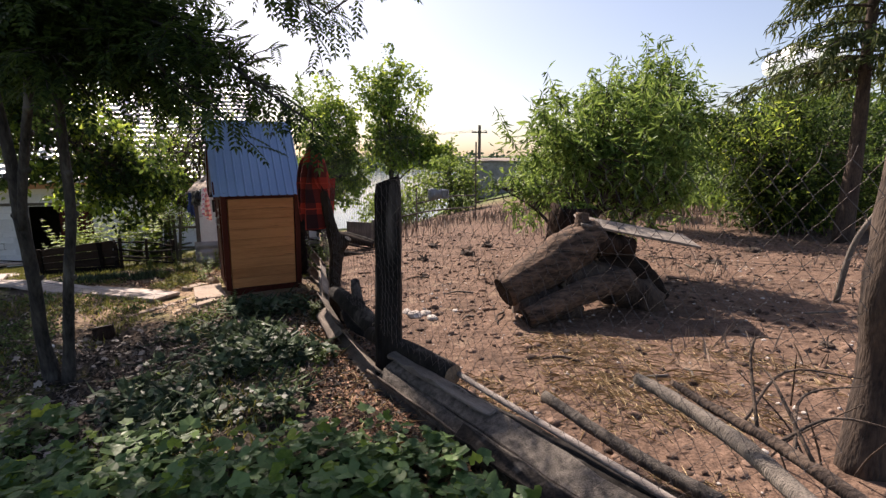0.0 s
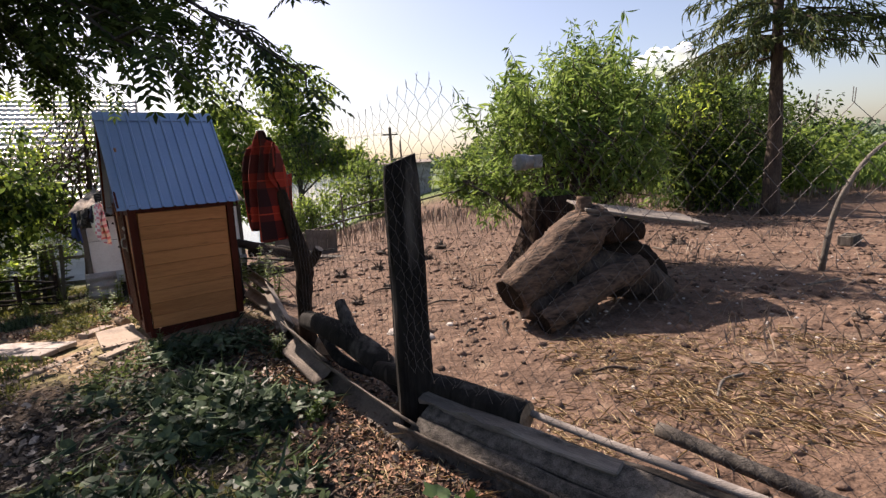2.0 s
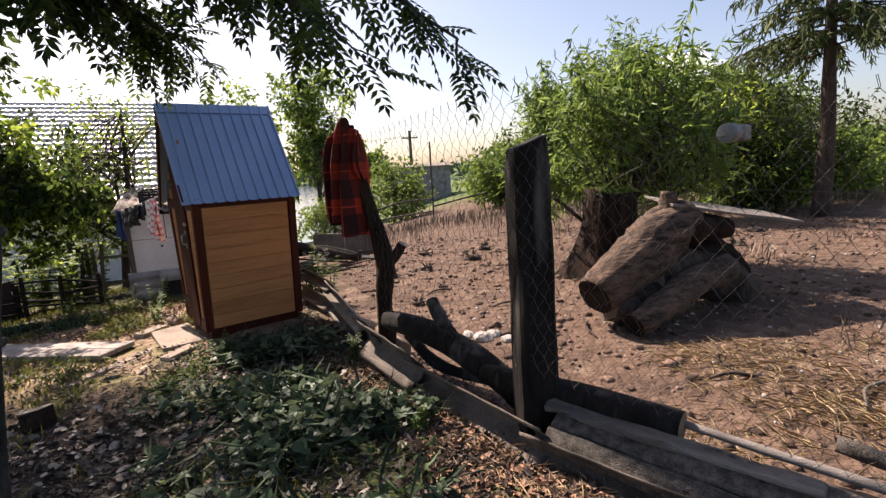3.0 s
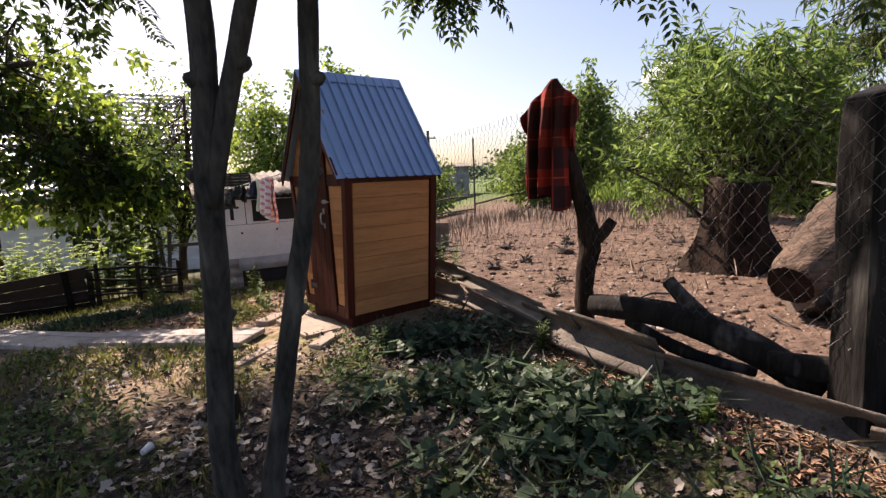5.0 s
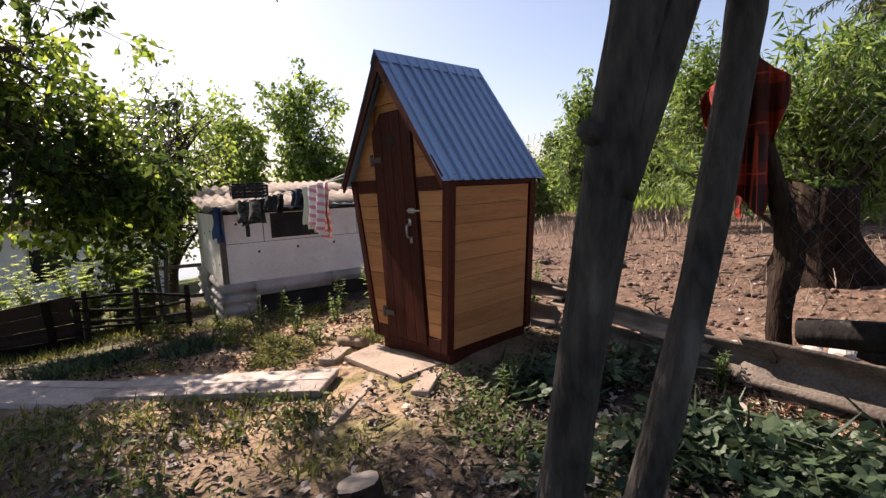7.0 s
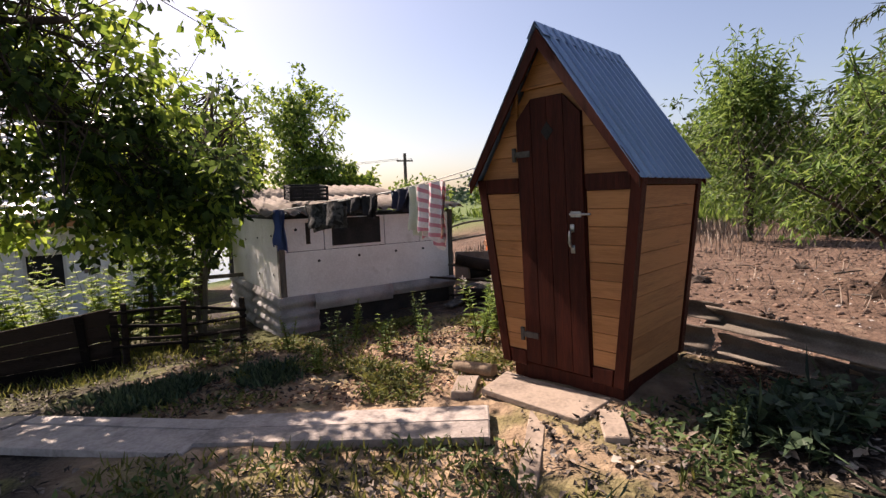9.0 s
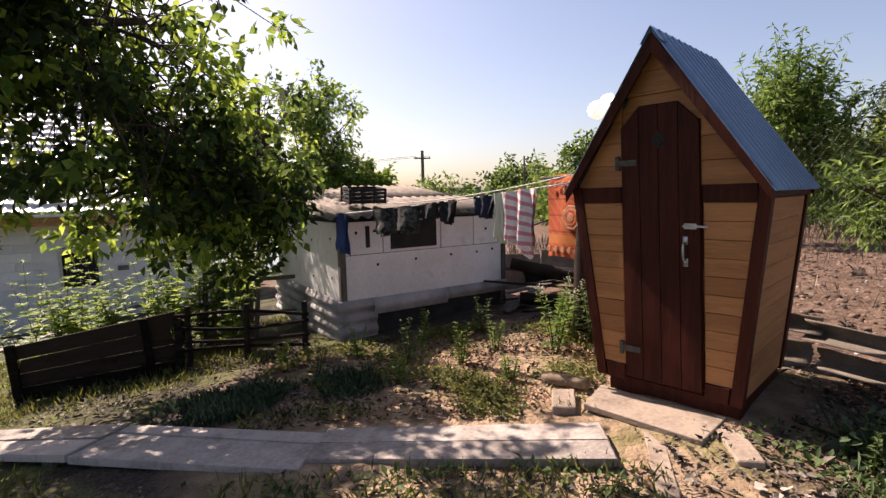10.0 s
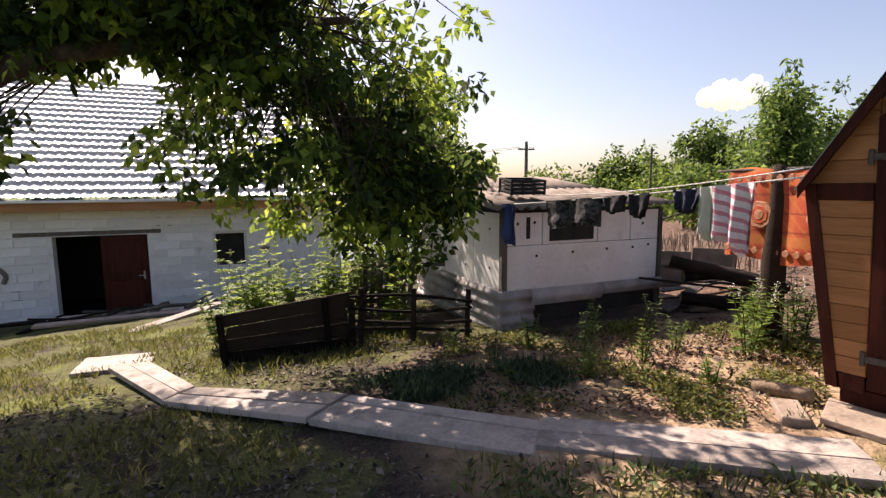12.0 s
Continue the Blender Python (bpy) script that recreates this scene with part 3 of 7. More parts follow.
    slab("gable_board", oh, pine, [P(-we + .03, 0.03, he - .05), P(we - .03, 0.03, he - .05), P(0.02, 0.03, hr - 0.06), P(-0.02, 0.03, hr - 0.06)], V((0, -1, 0)), 0.008)
    # front boards on both sides of the door
    n = 10
    for sgn in (-1, 1):
        for i in range(n):
            z0, z1 = 0.1 + (he - 0.2) * i / n, 0.1 + (he - 0.2) * (i + 1) / n - 0.002
            q = [P(sgn * 0.245, 0.02, z0), P(sgn * (halfw(z0) - .04), 0.02, z0), P(sgn * (halfw(z1) - .04), 0.02, z1), P(sgn * 0.245, 0.02, z1)]
            slab("board", oh, pine, q, V((0, -1, 0)), 0.02)
        slab("rail", oh, dk, [P(sgn * 0.245, 0.0, he - 0.1), P(sgn * (we - 0.06), 0.0, he - 0.1), P(sgn * (we - 0.06), 0.0, he), P(sgn * 0.245, 0.0, he)], V((0, -1, 0)), 0.014)
        slab("rail", oh, dk, [P(sgn * 0.245, 0.0, 0.0), P(sgn * (wb - 0.06), 0.0, 0.0), P(sgn * (wb - 0.05), 0.0, 0.1), P(sgn * 0.245, 0.0, 0.1)], V((0, -1, 0)), 0.014)
    # door of four upright boards with a rounded head and a diamond hole
    door = part("door", boxed((0.47, 0.018, 1.6), Matrix.Translation((0, 0.012, 0.85)), 0.003), dk, oh, "dark red-brown stained plank door with a diamond cut-out")
    for i in range(4):
        x0, x1 = -0.235 + 0.1175 * i, -0.235 + 0.1175 * (i + 1) - 0.004
        h0 = 1.64 if i == 0 else 1.76
        h1 = 1.76 if i in (0, 1, 2) else 1.64
        if i in (1, 2):
            h0 = h1 = 1.765
        slab("plank", door, dk, [P(x0, 0.003, 0.03), P(x1, 0.003, 0.03), P(x1, 0.003, h1), P(x0, 0.003, h0)], V((0, -1, 0)), 0.022)
    # near-black inlay stands for the shade inside the diamond cut-out
    slab("diamond_hole", door, M["dark"], [P(-0.045, -0.0195, 1.55), P(0, -0.0195, 1.49), P(0.045, -0.0195, 1.55), P(0, -0.0195, 1.61)], V((0, -1, 0)), 0.003, ease=0.001)
    hbm = bmesh.new()
    tube(hbm, smooth_line([(0.15, -0.02, 0.83), (0.15, -0.05, 0.84), (0.15, -0.055, 0.88), (0.15, -0.05, 0.92), (0.15, -0.02, 0.93)]), [0.009] * 17, 6)
    box(hbm, (0.03, 0.006, 0.05), Matrix.Translation((0.15, -0.021, 0.815)), 0.002)
    box(hbm, (0.03, 0.006, 0.05), Matrix.Translation((0.15, -0.021, 0.945)), 0.002)
    part("door_handle", hbm, M["metal"], door, "pale metal pull handle", True)
    lbm = bmesh.new()
    tube(lbm, [(0.14, -0.028, 1.03), (0.28, -0.028, 1.03)], [0.007, 0.007], 6)
    box(lbm, (0.07, 0.01, 0.035), Matrix.Translation((0.18, -0.022, 1.03)), 0.002)
    part("latch", lbm, M["metal"], door)
    for z in (0.22, 1.42):
        hb = boxed((0.13, 0.008, 0.04), Matrix.Translation((-0.2, -0.022, z)), 0.002)
        box(hb, (0.025, 0.02, 0.09), Matrix.Translation((-0.26, -0.022, z)), 0.003)
        part("hinge", hb, M["wire"], door)
    # roof sheets, verge boards and ridge cap
    L = dep + 0.17
    for sgn in (-1, 1):
        run, rise = we + 0.035, (hr - he) * (we + 0.035) / we
        slope = math.hypot(run, rise)
        bm = ribbed_sheet(slope, L, 0.1, 0.02, 0.002)
        # local x down the slope, local y along the ridge
        xd = V((sgn * run, 0, -rise)).normalized()
        yd = V((0, 1, 0))
        zd = xd.cross(yd)
        if zd.z < 0:
            zd = -zd
        m = Matrix((xd, yd, zd)).transposed().to_4x4()
        m.translation = V((0, -0.1, hr + 0.012))
        bmesh.ops.transform(bm, matrix=m, verts=bm.verts)
        bmesh.ops.recalc_face_normals(bm, faces=bm.faces)
        part("roof_sheet", bm, M["roof_blue"], oh, "blue ribbed metal sheet")
        for y in (-0.085, dep + 0.05 - 0.0):
            q = [P(sgn * (we + 0.02), y, he - 0.09), P(sgn * (we + 0.02), y, he - 0.01), P(0, y, hr - 0.01), P(0, y, hr - 0.12)]
            slab("verge_board", oh, dk, [p - V((0, 0.009, 0)) for p in q], V((0, 1, 0)), 0.018)
    for sgn in (-1, 1):
        xd = V((sgn * 0.545, 0, -0.84)).normalized()
        q = [P(0, -0.105, hr + 0.03), P(0, L - 0.095, hr + 0.03), P(0, L - 0.095, hr + 0.03) + xd * 0.11, P(0, -0.105, hr + 0.03) + xd * 0.11]
        nor = V((sgn * 0.84, 0, 0.545))
        slab("ridge_cap", oh, M["roof_blue"], q, nor, 0.003, "bare bluish metal ridge flashing", 0.001)
    # the whole hut leans a little to the north
    done = set()
    for ob in oh.children_recursive:
        if ob.data.name not in done:
            done.add(ob.data.name)
            for v in ob.data.vertices:
                v.co.x -= 0.04 * v.co.z
    return oh


build_outhouse()
# ---- white poultry shed ----
def build_shed():
    o, ax = Vector((-4.78, 9.48)), Vector((0.955, 0.297))
    g = -0.36
    sh = thing("shed", frame_of(o, ax, g), "low white-panelled shed with corrugated asbestos roof and skirt", "shed")
    Lx, Dy, H, K = 2.3, 2.6, 1.42, 0.5     # front length, depth, height, skirt height
    V = Vector
    wh = M["panel_white"]
    # inner core behind the panels, near black to stand for shade below the skirt
    part("wall", boxed((Lx - 0.06, Dy - 0.06, H - 0.02), Matrix.Translation((Lx / 2, Dy / 2, H / 2)), 0), M["dark"], sh)
    # front: long lower sheet, upper row of sheets, left end sheets
    def panel(q, nor, t=0.012):
        return slab("panel", sh, wh, [V(p) for p in q], V(nor), t, "", 0.003)
    zt = 1.02
    panel([(0.06, 0.02, K - .02), (Lx - .05, 0.02, K - .02), (Lx - .05, 0.02, zt), (0.06, 0.02, zt)], (0, -1, 0))
    for a, b in ((0.06, 0.52), (0.53, 1.3), (1.31, 1.8), (1.81, Lx - .05)):
        panel([(a, 0.022, zt + 0.006), (b, 0.022, zt + 0.006), (b, 0.022, H - 0.03), (a, 0.022, H - 0.03)], (0, -1, 0))
    for a, b in ((0.06, 0.72), (0.73, 1.6), (1.61, 2.57)):
        panel([(0.02, b, K - .02), (0.02, a, K - .02), (0.02, a, H - 0.03), (0.02, b, H - 0.03)], (-1, 0, 0))
    for y in (0.01,):
        slab("corner_post", sh, M["wood_old"], [V((-0.01, 0.05, 0.1)), V((0.06, 0.05, 0.1)), V((0.06, 0.05, H)), V((-0.01, 0.05, H))], V((0, -1, 0)), 0.06)
    slab("corner_post", sh, M["wood_old"], [V((Lx - .05, 0.05, 0.1)), V((Lx + .01, 0.05, 0.1)), V((Lx + .01, 0.05, H)), V((Lx - .05, 0.05, H))], V((0, -1, 0)), 0.06)
    # dark nail caps and slots
    for x, z in ((0.45, 0.9), (0.95, 0.92), (1.45, 0.93), (1.85, 0.93), (2.1, 0.95), (0.2, 1.27), (0.42, 1.28), (0.75, 1.25), (2.0, 1.22)):
        bm = bmesh.new()
        tube(bm, [(x, 0.01, z), (x, 0.0, z)], [0.018, 0.014], 8)
        part("nail_cap", bm, M["dark"], sh)
    for y, z in ((0.3, 1.2), (0.3, 0.75), (0.95, 1.15), (0.95, 0.7), (1.6, 1.1)):
        bm = bmesh.new()
        tube(bm, [(0.01, y, z), (0.0, y, z)], [0.016, 0.012], 8)
        part("nail_cap", bm, M["dark"], sh)
    slab("slot", sh, M["dark"], [V((0.31, 0.008, 1.1)), V((0.36, 0.008, 1.1)), V((0.36, 0.008, 1.34)), V((0.31, 0.008, 1.34))], V((0, -1, 0)), 0.006)
    part("window", boxed((0.62, 0.03, 0.32), Matrix.Translation((0.93, 0.012, 1.22)), 0.004), M["dark"], sh, "dark opening covered with black film")
    # skirt of corrugated sheets laid lengthways: three bays in front, two on the end
    for x0, w, dz, hh in ((-0.05, 0.45, 0.0, 0.56), (0.36, 1.0, 0.012, 0.19), (1.32, 1.0, 0.0, 0.15)):
        bm = ribbed_sheet(w, hh, 0.14, 0.035, 0.006, "wave")
        bmesh.ops.transform(bm, matrix=Matrix.Translation((x0, -0.0 - 0.012 - dz, 0.53 - hh)) @ pose(0, 0, 0, 90, 0, 0), verts=bm.verts)
        part("skirt_sheet", bm, M["skirt"], sh, "grey wavy asbestos sheet", True)
    for y0, w, dz in ((-0.05, 1.3, 0.0), (1.2, 1.42, 0.012)):
        bm = ribbed_sheet(w, 0.56, 0.14, 0.035, 0.006, "wave")
        bmesh.ops.transform(bm, matrix=Matrix.Translation((-0.012 - dz, y0 + w, -0.03)) @ pose(0, 0, 0, 90, 0, -90), verts=bm.verts)
        part("skirt_sheet", bm, M["skirt"], sh, "grey wavy asbestos sheet", True)
    # roof: corrugated sheets sloping up to the back, uneven and overlapping
    for r in range(2):
        for c in range(2):
            bm = ribbed_sheet(1.5, 1.3, 0.15, 0.045, 0.007, "wave")
            m = Matrix.Translation((-0.15 + c * 1.24, -0.16 + r * 1.4, H + 0.005 + r * 0.17 + c * 0.02)) @ pose(0, 0, 0, 7.0 + random.uniform(-1, 1), 0, random.uniform(-1.5, 1.5)) @ pose(0, 0, 0, 0, 0, 90) @ Matrix.Translation((0, -1.3, 0))
            bmesh.ops.transform(bm, matrix=m, verts=bm.verts)
            part("roof_sheet", bm, M["asbestos"], sh, "grey weathered wavy asbestos sheet", True)
    return sh


build_shed()
# ---- house ----
def build_house():
    # own axes: x along the front wall, y into the house
    o, ax = Vector((-13.8, 16.22)), Vector((0.952, 0.306))
    g = -1.75
    hs = thing("house", frame_of(o, ax, g), "white aerated-block house with grey metal tile roof", "house")
    V = Vector
    x0, x1, H, D = -7.0, 6.6, 2.62, 11.0
    openings = [(0.0, 1.9, 0.0, 2.02), (3.35, 4.15, 1.05, 2.0)]   # doorway and window
    core = M["block_white"]

    def wall(name, q, t=0.3):
        return part(name, boxed(q[0], Matrix.Translation(q[1]), 0.0), core, hs)
    def wbox(a, b, za, zb):
        wall("wall", ((b - a, 0.28, zb - za), ((a + b) / 2, 0.16, (za + zb) / 2)))
    wbox(x0, 0.0, -0.3, H)
    wbox(0.0, 1.9, 2.02, H)
    wbox(1.9, 3.35, -0.3, H)
    wbox(3.35, 4.15, -0.3, 1.05)
    wbox(3.35, 4.15, 2.0, H)
    wbox(4.15, x1, -0.3, H)
    for xx in (x0 + 0.14, x1 - 0.14):
        wall("wall", ((0.28, D - 0.34, H + 0.3), (xx, 0.3 + (D - 0.3) / 2, (H - 0.3) / 2)))
    wall("wall", ((x1 - x0, 0.28, H + 0.3), ((x0 + x1) / 2, D + 0.16, (H - 0.3) / 2)))
    # room surfaces coloured near black to stand for the unlit interior
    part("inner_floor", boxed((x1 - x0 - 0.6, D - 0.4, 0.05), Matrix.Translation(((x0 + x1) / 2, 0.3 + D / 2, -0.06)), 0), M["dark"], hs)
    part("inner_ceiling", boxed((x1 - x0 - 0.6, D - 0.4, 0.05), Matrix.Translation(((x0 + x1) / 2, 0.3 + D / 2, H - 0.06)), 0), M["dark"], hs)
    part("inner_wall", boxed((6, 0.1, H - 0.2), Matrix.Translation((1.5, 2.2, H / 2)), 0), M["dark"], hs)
    # lintel, closed leaf of the double door, frame
    part("lintel", boxed((2.9, 0.05, 0.1), Matrix.Translation((0.75, 0.015, 2.07)), 0.01, 0.004), M["wood_old"], hs, "grey weathered board above the door")
    leaf = part("door", boxed((0.95, 0.05, 1.98), Matrix.Translation((1.4, 0.06, 0.99)), 0.006), M["wood_dark"], hs, "dark brown metal door leaf, closed beside an open half")
    for z in (0.5, 1.45):
        part("door_panel", boxed((0.7, 0.012, 0.72), Matrix.Translation((1.4, 0.03, z)), 0.005), M["wood_dark"], leaf)
    hb = bmesh.new()
    tube(hb, [(1.78, 0.03, 1.0), (1.78, -0.03, 1.0), (1.66, -0.03, 1.0)], [0.011] * 3, 6)
    box(hb, (0.04, 0.012, 0.2), Matrix.Translation((1.78, 0.03, 1.0)), 0.003)
    part("door_handle", hb, M["metal"], leaf, "metal lever handle")
    # near-black slab fills the opening in place of the shade inside
    part("window", boxed((0.8, 0.04, 0.95), Matrix.Translation((3.75, 0.22, 1.525)), 0), M["dark"], hs, "near-black panel standing for the shade in the window opening")
    wf = bmesh.new()
    for s, c in (((0.06, 0.08, 0.95), (3.38, 0.12, 1.525)), ((0.06, 0.08, 0.95), (4.12, 0.12, 1.525)), ((0.68, 0.08, 0.06), (3.75, 0.12, 1.08)), ((0.68, 0.08, 0.06), (3.75, 0.12, 1.97))):
        box(wf, s, Matrix.Translation(c), 0.004)
    part("window_frame", wf, M["panel_white"], hs)
    # graffiti-like smears of mortar and pipes on the wall
    for x, z, w, h in ((-1.1, 1.2, 0.1, 0.35), (-0.75, 0.75, 0.22, 0.35), (-1.35, 0.95, 0.1, 0.75), (2.15, 2.3, 0.09, 0.3), (2.4, 2.3, 0.09, 0.3), (2.6, 0.35, 0.12, 0.15), (4.6, 1.5, 0.25, 0.12), (4.8, 1.1, 0.3, 0.2)):
        part("mortar_smear", boxed((w, 0.012, h), Matrix.Translation((x, 0.013, z)), 0.004, 0.004), M["asbestos"], hs, "grey mortar smear")
    rb = bmesh.new()
    tube(rb, smooth_line([(-1.45, 0.0, 0.75), (-1.42, -0.01, 1.2), (-1.15, -0.01, 1.42), (-0.9, -0.01, 1.2), (-0.95, -0.01, 1.0)]), [0.05] * 17, 6)
    part("cable_loop", rb, M["asbestos"], hs, "grey loop on the wall")
    # aerated blocks: proud courses with recessed joints
    bl = bmesh.new()
    box(bl, (0.59, 0.022, 0.19), None, 0.006)
    bme = bpy.data.meshes.new("block")
    bl.to_mesh(bme); bl.free()
    bme.materials.append(core)
    for r in range(13):
        z = 0.1 + 0.2 * r
        xo = x0 + 0.3 + (0.3 if r % 2 else 0)
        while xo < x1 - 0.3:
            if not any(a - 0.3 < xo < b + 0.3 and c - 0.08 < z < d + 0.08 for a, b, c, d in openings):
                k = new("block", bme)
                k.parent = hs
                k.matrix_basis = pose(xo, 0.012 + random.uniform(-0.003, 0.003), z, 0, random.uniform(-0.3, 0.3), 0)
            xo += 0.6
    # fascia and roof
    part("fascia", boxed((x1 - x0 + 0.8, 0.03, 0.2), Matrix.Translation(((x0 + x1) / 2, -0.46, H + 0.08)), 0.004), M["fascia"], hs, "orange-brown wooden fascia board")
    part("soffit", boxed((x1 - x0 + 0.8, 0.5, 0.02), Matrix.Translation(((x0 + x1) / 2, -0.2, H - 0.0)), 0.0), M["fascia"], hs)
    part("gutter", boxed((x1 - x0 + 0.8, 0.09, 0.07), Matrix.Translation(((x0 + x1) / 2, -0.53, H + 0.2)), 0.02), M["roof_tile"], hs)
    pitch = radians(31)
    run = 6.3
    n_rows = 20
    bm = bmesh.new()
    w_t, l_t = 0.2, run / math.cos(pitch) / n_rows
    nxx = int((x1 - x0 + 1.0) / w_t)
    grid = []
    cols = []
    for i in range(nxx):
        for k in range(5):
            cols.append((x0 - 0.5 + i * w_t + w_t * k / 5, 0.028 * (1 - math.cos(2 * math.pi * k / 5)) * 0.5))
    for r in range(n_rows):
        for e in (0, 1):
            u = (r + e) * l_t
            lift = 0.075 if e == 0 else 0.0
            yy, zz = -0.52 + u * math.cos(pitch), H + 0.22 + u * math.sin(pitch)
            grid.append([bm.verts.new((x, yy - math.sin(pitch) * (h + lift), zz + math.cos(pitch) * (h + lift))) for x, h in cols])
    for a, b in zip(grid, grid[1:]):
        for i in range(len(cols) - 1):
            bm.faces.new((a[i], a[i + 1], b[i + 1], b[i]))
    part("roof", bm, M["roof_tile"], hs, "light grey glossy metal tile roof")
    hb = bmesh.new()
    zr = H + 0.2 + run * math.tan(pitch)
    v = [hb.verts.new(p) for p in ((x0 - 0.5, -0.52 + run, zr), (x1 + 0.5, -0.52 + run, zr), (x1 + 0.5, 2 * run - 0.5, H + 0.2), (x0 - 0.5, 2 * run - 0.5, H + 0.2), (x0 - 0.5, -0.5, H + 0.16), (x1 + 0.5, -0.5, H + 0.16))]
    hb.faces.new((v[0], v[1], v[2], v[3])); hb.faces.new((v[4], v[0], v[3])); hb.faces.new((v[5], v[2], v[1]))
    part("roof_back", hb, M["roof_tile"], hs)
    return hs


build_house()
# ---- the pen: posts, sheets on edge, logs ----
def square_post(name, base, top, w, mat, label, category):
    """A hewn square timber with chipped edges and a sloped top."""
    b, t = Vector(base), Vector(top)
    L = (t - b).length
    bm = bmesh.new()
    n = 14
    rings = []
    prof = [(-1, -0.82), (-0.82, -1), (0.0, -1.02), (0.82, -1), (1, -0.82), (1.02, 0), (1, 0.82), (0.82, 1), (0, 1.02), (-0.82, 1), (-1, 0.82), (-1.02, 0)]
    for i in range(n + 1):
        u = i / n
        c = b.lerp(t, u)
        f = w / 2 * (1 - 0.06 * u)
        if i == n:
            f *= 0.86
        ring = []
        for px, py in prof:
            k = 1 + 0.07 * noise.noise((px * 1.2, py * 1.2, u * 7)) + 0.04 * noise.noise((px * 5, py * 5, u * 3))
            ring.append(bm.verts.new(c + Vector((px * f * k, py * f * k, 0.03 * px if i == n else 0))))
        rings.append(ring)
    for a, c in zip(rings, rings[1:]):
        for k in range(12):
            bm.faces.new((a[k], a[(k + 1) % 12], c[(k + 1) % 12], c[k]))
    bm.faces.new(rings[-1]); bm.faces.new(list(reversed(rings[0])))
    ob = part(name, bm, mat)
    return tagged(ob, label, category)


square_post("fence_post", (-0.43, 3.70, -0.1), (-0.42, 3.78, 1.57), 0.2, M["wood_burnt"], "thick charred black square wooden fence post", "post")


def log(name, pts, radii, mat, label, category="log", sides=14, wob=0.12, seed=1, cut=True, parent=None, ridge=0.0):
    """A log or branch with bark; the sawn ends are faces of their own material."""
    bm = bmesh.new()
    line = smooth_line(pts, 5)
    rr = np.interp(np.linspace(0, 1, len(line)), np.linspace(0, 1, len(radii)), radii)
    if parent:
        line = [q - parent.matrix_basis.translation for q in line]
    tube(bm, line, rr, sides, wob, seed)
    if ridge:
        # furrowed bark: every third or fourth lengthwise strip stands proud
        bm.verts.ensure_lookup_table()
        for i, v in enumerate(bm.verts):
            c = line[i // sides]
            k = i % sides
            f = noise.noise((k * 0.9, (i // sides) * 0.35, seed)) + 0.5 * noise.noise((k * 2.3, (i // sides) * 0.8, seed + 5))
            v.co = c + (v.co - c) * (1 + ridge * f)
    bm.faces.ensure_lookup_table()
    if cut:
        bm.faces[-1].material_index = 1
        bm.faces[-2].material_index = 1
    for f in bm.faces:
        f.smooth = len(f.verts) == 4
    if parent:
        return part(name, bm, [mat, M["wood_step" if mat is not M["log_bark"] else "wood_rot"]], parent, label)
    ob = part(name, bm, [mat, M["wood_cut"]])
    return tagged(ob, label, category)


LB = "weathered grey-brown wavy asbestos sheet standing on edge"


def sheet_strip(a, b, width, lean, mat="asbestos", ribs=2, depth=0.055, seed=0):
    """A broken strip of wavy sheet between two points of its lower edge, rolled back by lean degrees; the upper edge curls over."""
    r = np.random.default_rng(seed)
    a, b = Vector(a), Vector(b)
    xd = (b - a).normalized()
    side = Vector((-xd.y, xd.x, 0)).normalized()
    nl, n = 9, ribs * 10
    up = Vector((0, 0, 1)) * math.cos(radians(lean)) + side * math.sin(radians(lean))
    out = -side * math.cos(radians(lean)) + Vector((0, 0, 1)) * math.sin(radians(lean))
    bm = bmesh.new()
    layers = []
    for lay in (0, 1):
        rows_ = []
        for i in range(nl + 1):
            u = i / nl
            row = []
            for k in range(n + 1):
                v = k / n
                h = depth * math.cos(2 * math.pi * ribs * v) * 0.5
                p = a.lerp(b, u) + up * (width * v) + out * (h - lay * 0.009)
                p += xd * (0.025 * noise.noise((v * 9, seed, 2.0)) * (1 if i == nl else -1 if i == 0 else 0))
                p += up * (0.012 * noise.noise((u * 5, seed, 4.0)) if k == n else 0)
                row.append(bm.verts.new(p))
            rows_.append(row)
        layers.append(rows_)
    for lay, rows_ in enumerate(layers):
        for i in range(nl):
            for k in range(n):
                f = (rows_[i][k], rows_[i + 1][k], rows_[i + 1][k + 1], rows_[i][k + 1])
                bm.faces.new(f if lay else tuple(reversed(f)))
    A, B = layers
    for i in range(nl):
        for k in (0, n):
            bm.faces.new((A[i][k], A[i + 1][k], B[i + 1][k], B[i][k]))
    for k in range(n):
        for i in (0, nl):
            bm.faces.new((A[i][k], A[i][k + 1], B[i][k + 1], B[i][k]))
    bmesh.ops.recalc_face_normals(bm, faces=bm.faces)
    for f in bm.faces:
        f.smooth = f.calc_area() > 4e-4
    ob = part("asbestos_sheet", bm, M[mat])
    return tagged(ob, LB, "fence sheet", "sheets along the pen fence")


sheet_strip((-2.04, 7.5, 0.27), (-1.66, 6.62, 0.24), 0.13, 12, "asbestos", 1, 0.07, 1)
sheet_strip((-2.08, 7.46, 0.04), (-1.7, 6.66, 0.02), 0.17, 8, "asbestos", 1, 0.07, 2)
sheet_strip((-1.7, 6.72, 0.2), (-1.34, 5.36, 0.14), 0.15, 10, "asbestos", 1, 0.08, 3)
sheet_strip((-1.66, 6.66, 0.0), (-1.49, 5.96, -0.02), 0.15, 18, "asbestos", 1, 0.08, 4)
sheet_strip((-1.5, 6.05, -0.02), (-1.34, 5.3, -0.02), 0.16, 4, "asbestos_dark", 1, 0.06, 5)
